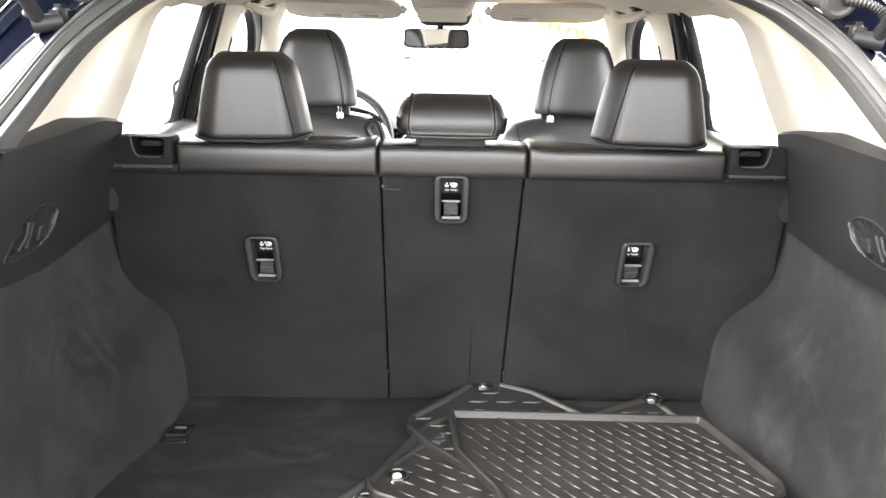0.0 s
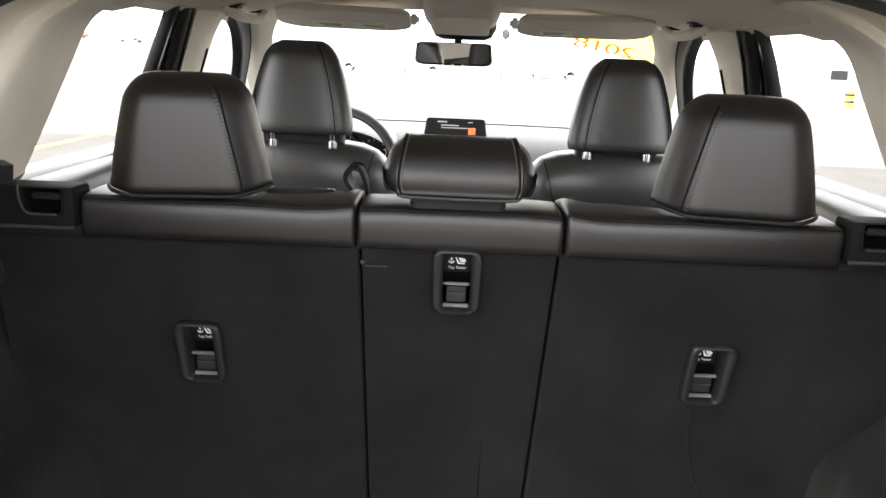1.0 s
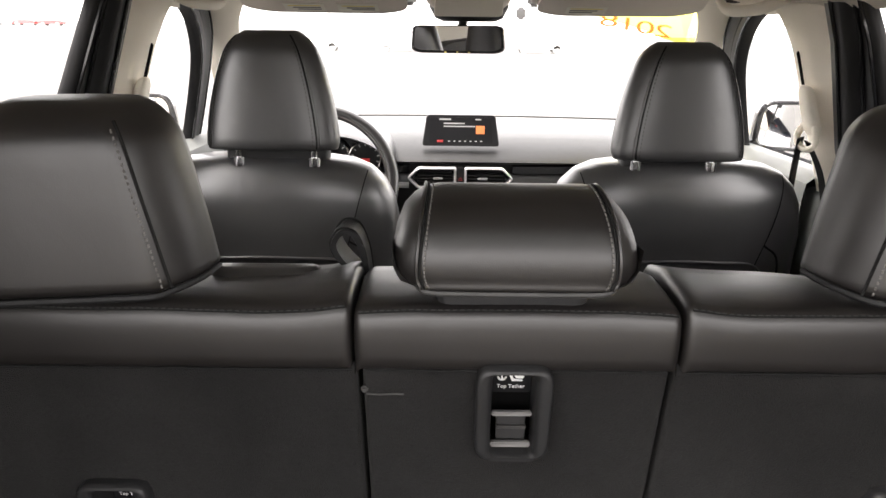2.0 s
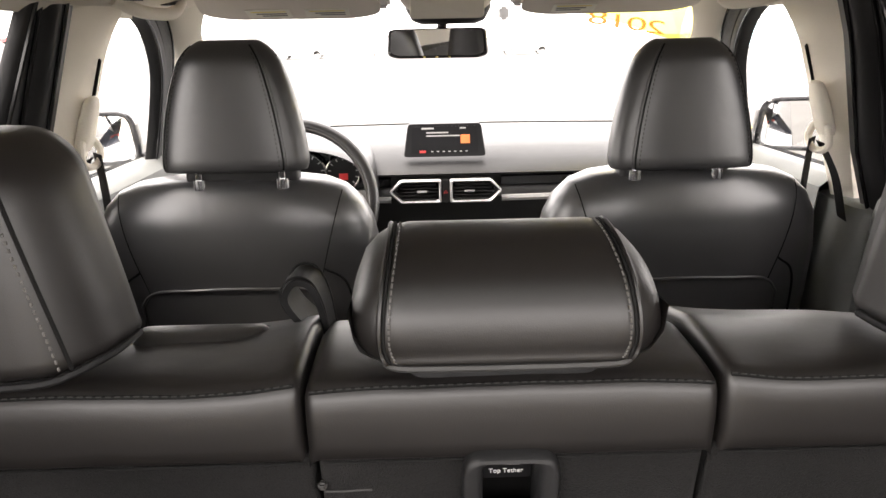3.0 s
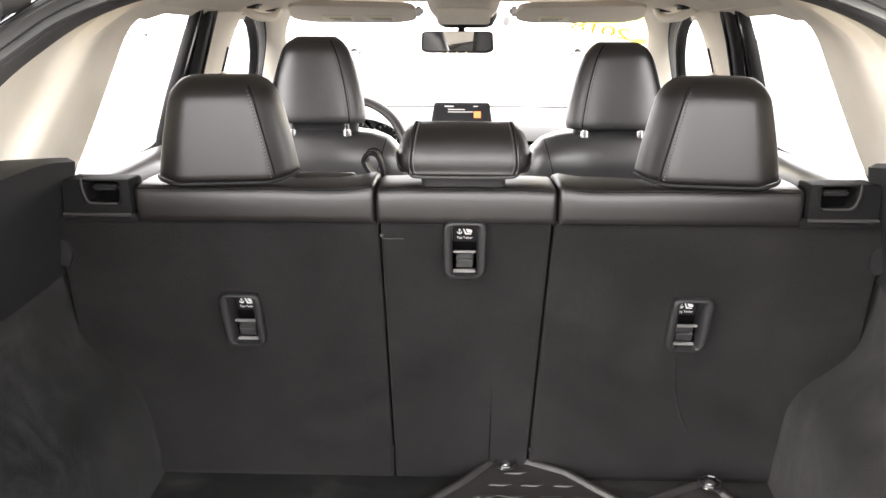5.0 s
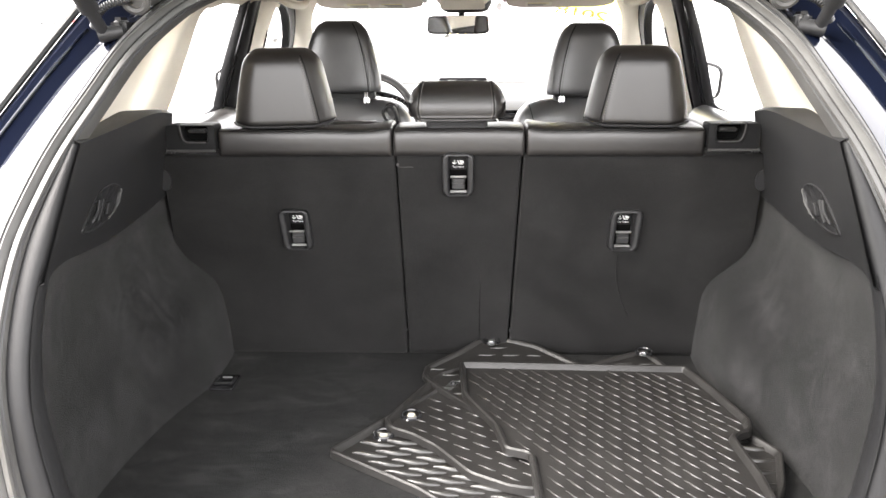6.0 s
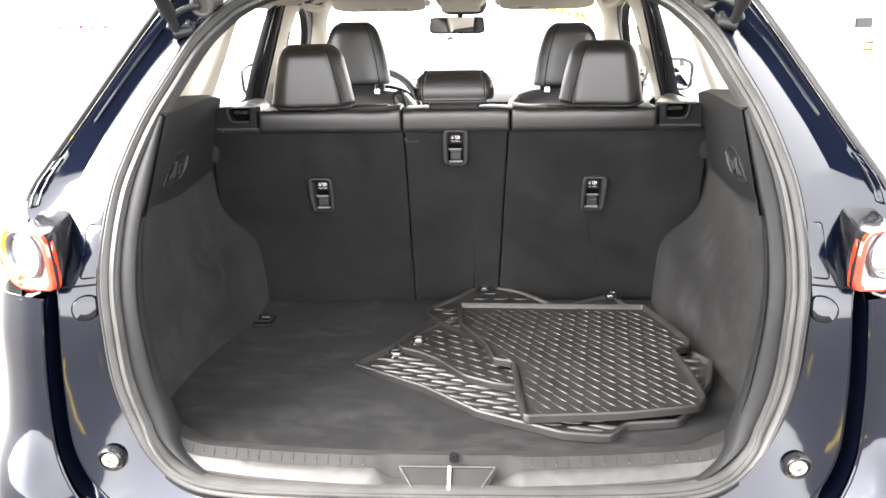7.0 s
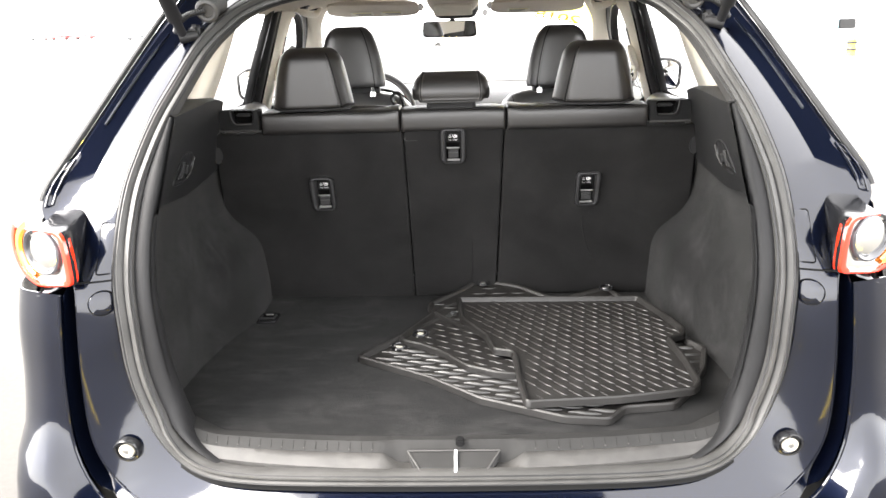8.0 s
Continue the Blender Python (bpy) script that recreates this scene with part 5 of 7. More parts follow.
def pad_plan(u):
    """How far the pad's rear face falls away: u > 0 runs to the stitched inner flank."""
    if u > 0:
        t = max(0.0, u - 0.50) / 0.50
        return 0.050 * t ** 1.7 + 0.020 * max(0.0, (u - 0.86) / 0.14) ** 2
    t = max(0.0, -u - 0.55) / 0.45
    return 0.030 * t ** 2.2 + 0.016 * max(0.0, (-u - 0.88) / 0.12) ** 2


def saddle_headrest(c, s, parent):
    """Outer rear headrest: flat rear face, seam, flank that falls away, arched foot."""
    w0, y0, z0, z1 = 0.112, 1.742, 1.299, 1.4545
    ca, sa = math.cos(radians(9)), math.sin(radians(9))

    def swing(p):
        # the pad is turned so that its outer edge stands further back
        x, y = -s * (p.x - c), p.y - y0
        return Vector((c - s * (x * ca - y * sa), y0 + x * sa + y * ca, p.z))

    def sect(f):
        w = w0 - 0.033 * f ** 1.25
        cap = math.sqrt(max(0.0, 1 - (max(0.0, f - 0.76) / 0.24) ** 2 * 0.96))
        return w * (0.60 + 0.40 * cap), y0 + 0.010 + 0.009 * f + 0.010 * (f - 0.42) ** 2 + 0.045 * (1 - cap), 0.35 + 0.65 * cap, cap

    def rear(u, f, out=0.0):
        w, y, k, cap = sect(f)
        v = -s * u
        return swing(Vector((c + u * w * (1.0 if v > 0 else 0.91), y + k * pad_plan(v) - out, z0 + (z1 - z0) * f)))
    half_u = [1.0, 0.985, 0.96, 0.93, 0.87, 0.80, 0.71, 0.62, 0.55, 0.45, 0.3, 0.15]
    us = [-u for u in half_u] + [0.0] + half_u[::-1]
    fs = [0.0, 0.015, 0.04, 0.08] + [0.12 + 0.68 * k / 10 for k in range(11)] + [0.84, 0.88, 0.91, 0.94, 0.965, 0.985, 1.0]
    rows = []
    for f in fs:
        w, y, k, cap = sect(f)
        tuck = 0.006 * max(0.0, 1 - f / 0.05) ** 2
        foot = 0.007 * max(0.0, 1 - f / 0.12)
        z = z0 + (z1 - z0) * f
        ring = []
        for u in us:
            p = rear(u * (1 - tuck * 3), f, -tuck)
            p.z += foot * max(0.0, (abs(u) - 0.62) / 0.38)
            ring.append(p)
        depth = 0.128 * (0.45 + 0.55 * cap)
        for t in (0.85, 0.5, 0.0, -0.5, -0.85):
            ring.append(swing(Vector((c + t * w * (1.0 if -s * t > 0 else 0.91), y + depth - 0.02 * abs(t) ** 3, z + foot * max(0.0, (abs(t) - 0.62) / 0.38)))))
        rows.append(ring)
    bm = bmesh.new()
    grid(bm, rows, wrap=True, caps=True)
    pad = part("headrest", bm, LEATHER, parent, "padded black leather headrest", sharp=75)
    seam_u = lambda f: -s * (0.70 - 0.13 * f)
    bm = bmesh.new()
    tube(bm, [rear(seam_u(f), f, 0.0002) for f in [0.01 + 0.90 * i / 30 for i in range(31)]], 0.0016, 6)
    part("piping", bm, SEAM, pad)
    bm = bmesh.new()
    for i in range(26):
        f = 0.03 + 0.86 * i / 26
        a, b = rear(seam_u(f) + s * 0.055, f, 0.0004), rear(seam_u(f) + s * 0.055, f + 0.016, 0.0004)
        tube(bm, [a, a.lerp(b, 0.5) + Vector((0, -0.0006, 0)), b], 0.0010, 5)
    tagged(part("stitching", bm, THREAD, pad, "grey stitched seam"), kind="stuff")
    # pale foot edge below the pad
    bm = bmesh.new()
    line = [rear(u, 0.0, 0.002) + Vector((0, 0, 0.007 * max(0.0, (abs(u) - 0.62) / 0.38) - 0.001)) for u in [-0.99 + 1.98 * i / 40 for i in range(41)]]
    tube(bm, line, 0.0028, 6)
    part("foot_edge", bm, PLASTIC_SOFT, pad)
    return pad


def felt_split(x, z):
    """The splits between the seat backs close in towards the floor."""
    if 0.05 < x < 0.25:
        return x - 0.0185 * (1.239 - z) / 0.41
    if -0.25 < x < -0.05:
        return x + 0.0112 * (1.239 - z) / 0.41
    return x


SEATS = ((-0.640, -0.1357, "left"), (-0.1315, 0.1325, "mid"), (0.1370, 0.640, "right"))
for x0, x1, which in SEATS:
    wide = which != "mid"
    lab = "wide black leather rear seat back with felt rear side" if wide else "narrow black leather middle seat back with felt rear side"
    seat = thing("rear_bench", ((x0 + x1) / 2, 1.88, 0.75), lab, "car seat", "rear seat backs")
    s = -1 if which == "left" else 1
    inner = x1 if which == "left" else x0

    def lift(x, v, wide=wide, inner=inner):
        k = max(0.0, min(1.0, (v.y - 1.255) / 0.03))
        sag = 0.0008 * noise.noise(Vector((x * 24, v.x * 20, v.y * 20)))
        if not wide:
            return k * (0.0015 - 0.0030 * max(0.0, abs(x) - 0.085) / 0.05 - 0.004 * math.exp(-(x / 0.09) ** 2) * max(0.0, min(1.0, (v.x - 1.78) / 0.02))) + sag
        d = abs(x - inner)
        dip = max(0.0, min(1.0, (v.x - 1.775) / 0.03))
        return k * (0.0050 * math.exp(-(d / 0.030) ** 2) - 0.0020 * math.exp(-((d - 0.080) / 0.045) ** 2) * (1 if which == "left" else 0.25) - 0.009 * dip * math.exp(-((d - 0.22) / 0.09) ** 2)) + sag
    cx0, cx1 = (-0.509, -0.1400) if which == "left" else ((0.1415, 0.509) if which == "right" else (-0.1378, 0.1385))
    bm = bmesh.new()
    swept_pad(bm, COVER, cx0, cx1, 0.008, 44, lift)
    part("leather_cover", bm, LEATHER, seat, "smooth black leather top roll", sharp=70)
    tx, tz = (s * 0.359, 1.0690) if wide else (-0.001, 1.1945)
    bm = bmesh.new()
    swept_pad(bm, felt_profile(tz, 0.045), x0, x1, 0.006, 16, None, (tx - 0.028, tx + 0.028))
    doomed = [f for f in bm.faces if abs(f.calc_center_median().x - tx) < 0.028 and abs(f.calc_center_median().z - tz) < 0.045 and f.calc_center_median().y < 1.83]
    bmesh.ops.delete(bm, geom=doomed, context='FACES')
    for v in bm.verts:
        v.co.x = felt_split(v.co.x, v.co.z)
    felt = part("felt_backing", bm, FELT, seat, "black felt rear side", sharp=70)
    # stitched seam along the top edge and the cover's lower hem
    n = int((cx1 - cx0) / 0.0062)
    edge = [(cx0 + 0.004 + (cx1 - cx0 - 0.008) * k / n) for k in range(n + 1)]
    seam = [Vector((x, 1.7618, 1.2882 + lift(x, Vector((1.762, 1.2880))))) for x in edge]
    bm = bmesh.new()
    tube(bm, seam, 0.0014, 6)
    fold = part("top_seam", bm, SEAM, seat)
    bm = bmesh.new()
    stitch_run(bm, [q + Vector((0, -0.0008, 0.0010)) for q in seam], 0.00055)
    tagged(part("stitching", bm, THREAD_DARK, fold, "dark stitched seam"), kind="stuff")
    bm = bmesh.new()
    tube(bm, [(felt_split(x0, 1.235) + 0.004 + (x1 - x0 - 0.008) * k / 40, 1.7610, 1.2345 + 0.0005 * math.sin(k * 1.3) * math.sin(k * 0.37)) for k in range(41)], 0.0008, 5)
    part("hem", bm, SEAM, seat)
    tether_cover(tx, tz, s * 0.06 if wide else 0.0, seat)
    # release latch housing at the outer top corner
    if wide:
        latch_at = lambda x, z, w: Vector((s * x, 1.7505 + w + 0.25 * max(0.0, z - 1.285), z))
        outer = rounded([(0.5115, 1.302), (0.5115, 1.2475), (0.617, 1.2475), (0.617, 1.302)], 0.007, 5)
        hole = rounded([(0.526, 1.3005), (0.528, 1.2665), (0.576, 1.2665), (0.585, 1.3005)], 0.010, 5)
        mid_ring = [a.lerp(b, 0.82) for a, b in zip(outer, hole)]
        bm = bmesh.new()
        grid(bm, [[latch_at(q.x, q.y, w) for q in ring] for ring, w in ((outer, 0.045), (outer, 0.004), ([q + (Vector((0.565, 1.273)) - q) * 0.02 for q in outer], 0.0015), (mid_ring, 0.0015), ([a.lerp(b, 0.3) for a, b in zip(mid_ring, hole)], -0.0012),
                                                                       ([a.lerp(b, 0.7) for a, b in zip(mid_ring, hole)], -0.0012), (hole, 0.001), (hole, 0.028))], wrap=True)
        house = part("latch_housing", bm, TRIM_BLACK, seat, "black plastic housing of the seat release")
        # Black plate at the pocket's floor carries its shade.
        bm = bmesh.new()
        plate(bm, hole, lambda u, v, w: latch_at(u, v, 0.0265 + w), 0.003)
        part("hollow", bm, HOLLOW_SHADE, house, "black-painted floor of the release pocket")
        bm = bmesh.new()
        tube(bm, [latch_at(p.x, p.y, -0.0012) for p in spline([(0.5855, 1.304), (0.583, 1.288), (0.578, 1.273), (0.570, 1.2670), (0.551, 1.2662), (0.532, 1.2665)], 24)], 0.0018, 6)
        part("pocket_lip", bm, EDGE_DIM, house)
        bm = bmesh.new()
        box(bm, latch_at(0.550, 1.2895, 0.010), (0.040, 0.016, 0.0085), 0.003, 3)
        part("lever", bm, PLASTIC_SOFT, house)
        bm = bmesh.new()
        tube(bm, [latch_at(x, 1.2485, 0.0) for x in (0.512, 0.54, 0.57, 0.60, 0.617)], 0.0026, 6)
        part("ledge", bm, EDGE_DIM, house)
        bm = bmesh.new()
        grid(bm, [[Vector((s * (0.634 + 0.013 * math.cos(a)), 1.776 - w, 1.182 + 0.022 * math.sin(a))) for a in [2 * math.pi * k / 24 for k in range(24)]] for w in (-0.02, 0.010, 0.013)], wrap=True, caps=True)
        part("catch", bm, PLASTIC, seat)
        # headrest
        saddle_headrest(s * 0.366, s, seat)
        for u in (-0.035, 0.035):
            bm = bmesh.new()
            rod(bm, (s * 0.366 + u, 1.835, 1.27), (s * 0.366 + u, 1.835, 1.32), 0.006, None, 14)
            part("headrest_post", bm, PLASTIC, seat)
    else:
        roll = [(1.743, 1.3135), (1.737, 1.322), (1.7355, 1.337), (1.740, 1.353), (1.752, 1.368), (1.773, 1.379), (1.800, 1.3845), (1.828, 1.3850), (1.850, 1.377), (1.864, 1.360), (1.868, 1.335), (1.858, 1.313), (1.80, 1.310)]
        roll = [(p.x, p.y) for p in spline([(a, b, 0) for a, b in roll], 52, closed=True)]
        bm = bmesh.new()
        swept_pad(bm, roll, -0.105, 0.0975, 0.034, 20)
        taper = lambda x, z: -0.004 + (x + 0.004) * (1 - 0.07 * max(0.0, (z - 1.335) / 0.05) ** 1.5 - 0.10 * max(0.0, (1.328 - z) / 0.018) ** 2)
        for v in bm.verts:
            v.co.x = taper(v.co.x, v.co.z)
        pad = part("headrest", bm, LEATHER, seat, "low rolled black leather headrest", sharp=80)
        for k in (-1, 1):
            run = [Vector((taper(-0.004 + k * 0.0790, z), y + (1.80 - y) * 0.030 - 0.0008, z + (1.348 - z) * 0.030 + 0.0005)) for y, z in roll if z > 1.3145 and y < 1.835]
            run.sort(key=lambda p: p.y + p.z * 2)
            bm = bmesh.new()
            tube(bm, [q + Vector((k * 0.0014, 0, 0)) for q in run], 0.0018, 6)
            part("piping", bm, LEATHER, pad, "raised leather piping")
            bm = bmesh.new()
            tube(bm, [q + Vector((-k * 0.0014, 0.0004, -0.0002)) for q in run], 0.0012, 6)
            part("seam", bm, SEAM, pad)
            bm = bmesh.new()
            stitch_run(bm, spline([p + Vector((-k * 0.0050, -0.0003, 0.0003)) for p in run], 30), 0.0008)
            tagged(part("stitching", bm, THREAD, pad, "grey stitched seam"), kind="stuff")
        bm = bmesh.new()
        plate(bm, rounded([(-0.064, 1.768), (0.064, 1.768), (0.066, 1.82), (-0.066, 1.82)], 0.012, 4), lambda u, v, w: (-0.004 + u, v, 1.3125 - w), 0.024, 0.001)
        foot = part("headrest_base", bm, PLASTIC_SOFT, seat)
        bm = bmesh.new()
        tube(bm, spline([(-0.088, 1.772, 1.3165), (-0.084, 1.752, 1.3145), (-0.074, 1.7405, 1.3128), (-0.04, 1.7395, 1.3122), (0.0, 1.7395, 1.3120), (0.04, 1.7395, 1.3122), (0.067, 1.7405, 1.3130), (0.077, 1.752, 1.3150), (0.081, 1.772, 1.3170)], 40), 0.0024, 6)
        part("foot_edge", bm, EDGE_DIM, foot, "pale moulded foot edge")
        # torn corner of the felt at the split
        bm = bmesh.new()
        tube(bm, spline([(-0.128, back_y(1.213) - 0.002, 1.2115), (-0.116, back_y(1.21) - 0.0015, 1.2105), (-0.104, back_y(1.21) - 0.0015, 1.2112), (-0.096, back_y(1.21) - 0.0002, 1.2102)], 12), 0.0009, 6)
        part("frayed_edge", bm, EDGE_DIM, felt, "frayed pale edge of the felt")
        bm = bmesh.new()
        box(bm, (-0.1295, 1.763, 1.2165), (0.006, 0.006, 0.006), 0.0015)
        part("clip", bm, EDGE_DIM, felt)
    if which == "right":
        bm = bmesh.new()
        cord(bm, [(0.348, back_y(1.005) - 0.001, 1.005), (0.350, back_y(0.96) - 0.001, 0.96), (0.366, back_y(0.90) - 0.001, 0.90), (0.385, back_y(0.86) - 0.001, 0.86)], 20, 0.0016)
        part("crease", bm, FELT, felt)
    if which == "left":
        # moulded belt guide that rises behind a shallow hollow in the top roll
        dish = rounded([(-0.285, 1.833), (-0.262, 1.822), (-0.200, 1.822), (-0.176, 1.842), (-0.176, 1.880), (-0.285, 1.880)], 0.014, 6)
        dc = Vector((-0.231, 1.858))
        bm = bmesh.new()
        grid(bm, [[(dc.x + (q[0] - dc.x) * k, dc.y + (q[1] - dc.y) * k2, h) for q in dish] for k, k2, h in ((1.0, 1.0, 1.270), (1.0, 1.0, 1.2882), (0.975, 0.94, 1.2895), (0.95, 0.82, 1.2885), (0.93, 0.70, 1.2905), (0.90, 0.50, 1.2945), (0.85, 0.30, 1.2968), (0.4, 0.15, 1.2972), (0.02, 0.02, 1.2972))], wrap=True, caps=True)
        guide = part("belt_guide", bm, PLASTIC_SHEEN, seat, "raised black plastic belt guide")
        bm = bmesh.new()
        tube(bm, [(dc.x + (q[0] - dc.x) * 0.955, dc.y + (q[1] - dc.y) * 0.84, 1.2890) for q in dish if q[1] < 1.862], 0.0016, 6)
        part("guide_groove", bm, SEAM, guide)

# little split clips at the floor
for x in (-0.1224, 0.1165):
    clip = thing("split_clip", (x, 1.812, 0.82), "small metal clip at the seat split", "clip", "split clips")
    bm = bmesh.new()
    box(bm, (x, 1.806, 0.822), (0.004, 0.006, 0.010), 0.0015)
    part("pin", bm, PLASTIC_SOFT, clip)

# seat cushion in front of the backs
cushion = thing("rear_seat_cushion", (0, 2.2, 0.6), "black leather rear bench cushion", "car seat")
bm = bmesh.new()
swept_pad(bm, [(1.98, 0.62), (1.97, 0.80), (2.05, 0.84), (2.3, 0.86), (2.43, 0.84), (2.46, 0.78), (2.44, 0.62)], -0.66, 0.66, 0.03, 16)
part("cushion", bm, LEATHER, cushion)

# folded leather pull strap by the split
strap = thing("pull_strap", (-0.150, 1.93, 1.28), "folded black leather pull strap standing in the split", "strap")
bm = bmesh.new()
loop = spline([(-0.140, 1.90, 1.255), (-0.148, 1.90, 1.275), (-0.166, 1.90, 1.296), (-0.172, 1.90, 1.312), (-0.163, 1.90, 1.326), (-0.148, 1.90, 1.324), (-0.139, 1.90, 1.305), (-0.135, 1.90, 1.280), (-0.132, 1.90, 1.255)], 36)
grid(bm, [[p + Vector((0, -0.023, 0)), p + Vector((-0.003, 0, 0.0)), p + Vector((0, 0.023, 0))] for p in loop])
thick(bm, 0.005)
band = part("band", bm, TRIM_BLACK, strap)
bm = bmesh.new()
for d in (-0.0195, 0.0195):
    tube(bm, [p + Vector((-0.0012, d, 0.0012)) for p in loop], 0.0012, 5)
part("edge_stitching", bm, SEAM, band)

# ---- front seats ----
for s in (-1, 1):
    c = s * 0.382
    seat = thing("front_seat", (c, 2.75, 0.4), "black leather front seat seen from behind", "car seat", "front seats")
    fy = lambda z: 2.535 + 0.22 * (1.285 - z) + 0.05 * max(0.0, (z - 1.12) / 0.157) ** 2.2
    b = c + s * 0.028
    rows = []
    for z, w, d in ((0.55, 0.20, 0.12), (0.70, 0.245, 0.13), (0.90, 0.262, 0.13), (1.02, 0.262, 0.12), (1.12, 0.255, 0.11), (1.19, 0.243, 0.10), (1.226, 0.226, 0.09), (1.252, 0.200, 0.08), (1.266, 0.170, 0.07), (1.274, 0.130, 0.055), (1.277, 0.08, 0.03)):
        y = fy(z)
        inset = (0.13 - d) * 0.2
        rows.append(oval(b, y + inset + d, z, 1.035 * w, d, 2.6, 44))
    bm = bmesh.new()
    grid(bm, rows, wrap=True, caps=True)
    # Backrest in leather whose colour is lightened for window light.
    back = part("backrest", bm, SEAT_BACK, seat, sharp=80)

    def on_back(u, z, out=0.0006):
        w = lerp(z, [0.55, 0.70, 0.90, 1.02, 1.12, 1.19, 1.226, 1.252, 1.266, 1.274], [0.20, 0.245, 0.262, 0.262, 0.255, 0.243, 0.226, 0.200, 0.170, 0.130])
        d = lerp(z, [0.55, 0.70, 0.90, 1.02, 1.12, 1.19, 1.226, 1.252, 1.266, 1.274], [0.12, 0.13, 0.13, 0.12, 0.11, 0.10, 0.09, 0.08, 0.07, 0.055])
        w *= 1.035
        x = max(-0.99, min(0.99, u / w))
        yc = fy(z) + (0.13 - d) * 0.2 + d
        return Vector((b + x * w, yc - d * (1 - abs(x) ** 2.6) ** (1 / 2.6) - out, z))
    for k in (-1, 1):
        bm = bmesh.new()
        tube(bm, [on_back(k * lerp(z, [1.06, 1.27], [0.150, 0.205]), z) for z in [1.05 + 0.20 * i / 14 for i in range(15)]], 0.0010, 6)
        part("back_seam", bm, SEAM, back)
    bm = bmesh.new()
    run = [on_back(-0.175, 0.86, 0.003), on_back(-0.175, 1.02, 0.003), on_back(-0.168, 1.053, 0.003), on_back(-0.140, 1.076, 0.003), on_back(-0.07, 1.081, 0.003), on_back(0.0, 1.083, 0.003), on_back(0.07, 1.081, 0.003), on_back(0.140, 1.076, 0.003), on_back(0.168, 1.053, 0.003), on_back(0.175, 1.02, 0.003), on_back(0.175, 0.86, 0.003)]
    tube(bm, spline(run, 60), 0.0028, 8)
    pocket = part("map_pocket", bm, SEAT_BACK, back, "stitched edge of the map pocket")
    bm = bmesh.new()
    grid(bm, [[on_back(u * (0.170 if z < 1.04 else 0.15), z, 0.006) for u in [-1 + i / 8 for i in range(17)]] for z in (0.80, 0.94, 1.01, 1.05, 1.070)])
    part("pocket_panel", bm, SEAT_BACK, back, "black pocket panel")
    bm = bmesh.new()
    run = [on_back(-0.215, 0.90, 0.001), on_back(-0.212, 1.02, 0.001), on_back(-0.20, 1.085, 0.001), on_back(-0.165, 1.115, 0.001)]
    tube(bm, spline(run, 24), 0.0022, 6)
    part("side_piping", bm, SEAM, back)
    bm = bmesh.new()
    run = [on_back(0.215, 0.90, 0.001), on_back(0.212, 1.02, 0.001), on_back(0.20, 1.085, 0.001), on_back(0.165, 1.115, 0.001)]
    tube(bm, spline(run, 24), 0.0022, 6)
    part("side_piping", bm, SEAM, back)
    dz = -0.006 - 0.006 * s
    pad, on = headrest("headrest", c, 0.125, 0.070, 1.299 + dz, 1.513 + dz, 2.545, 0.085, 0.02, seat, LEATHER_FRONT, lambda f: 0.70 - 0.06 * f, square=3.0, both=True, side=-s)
    bm = bmesh.new()
    plate(bm, rounded([(-0.105, 2.606), (0.105, 2.606), (0.105, 2.650), (-0.105, 2.650)], 0.012, 4), lambda u, v, w: (c + 0.94 * u, v, 1.304 + dz - w), 0.030, 0.002)
    part("headrest_base", bm, PLASTIC, seat)
    for u in (-0.072, 0.072):
        bm = bmesh.new()
        rod(bm, (c + u, 2.600, 1.262), (c + u, 2.600, 1.302), 0.0065, None, 16)
        post = part("headrest_post", bm, CHROME, seat, "chrome headrest post")
        bm = bmesh.new()
        rod(bm, (c + u, 2.602, 1.262), (c + u, 2.602, 1.2790), 0.0125, 0.0115, 18)
        part("post_collar", bm, CHROME, seat, "chrome post collar")
    bm = bmesh.new()
    rows = [oval(c, 2.95, z, w, 0.25, 3.5, 36) for z, w in ((0.48, 0.25), (0.50, 0.265), (0.66, 0.27), (0.70, 0.255), (0.71, 0.22))]
    grid(bm, rows, wrap=True, caps=True)
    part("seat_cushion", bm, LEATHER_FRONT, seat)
    # belt
    belt = thing("seat_belt", (s * 0.66, 2.66, 1.3), "black seat belt hanging from a cream guide", "seat belt", "front seat belts")
    bm = bmesh.new()
    line = spline([(s * 0.660, 2.682, 1.318), (s * 0.660, 2.690, 1.27), (s * 0.664, 2.705, 1.18), (s * 0.672, 2.725, 1.05), (s * 0.690, 2.74, 0.80)], 24)
    grid(bm, [[p + Vector((-s * 0.015, -0.018, 0)), p, p + Vector((s * 0.015, 0.018, 0))] for p in line])
    thick(bm, 0.0016)
    part("webbing", bm, WEBBING, belt)
    bm = bmesh.new()
    line = spline([(s * 0.668, 2.665, 1.312), (s * 0.695, 2.650, 1.25), (s * 0.715, 2.645, 1.17)], 12)
    grid(bm, [[p + Vector((-s * 0.004, -0.022, 0)), p, p + Vector((s * 0.004, 0.022, 0))] for p in line])
    thick(bm, 0.0016)
    part("webbing", bm, WEBBING, belt)
    bm = bmesh.new()
    rows = [oval(s * (side_x(z) - 0.034), 2.668, z, w, d, 3, 24) for z, w, d in ((1.325, 0.010, 0.018), (1.335, 0.013, 0.022), (1.38, 0.013, 0.022), (1.405, 0.012, 0.019), (1.418, 0.009, 0.014), (1.422, 0.004, 0.008))]
    grid(bm, rows, wrap=True, caps=True)
    part("height_slider", bm, CREAM, belt, "cream belt height slider")
    bm = bmesh.new()
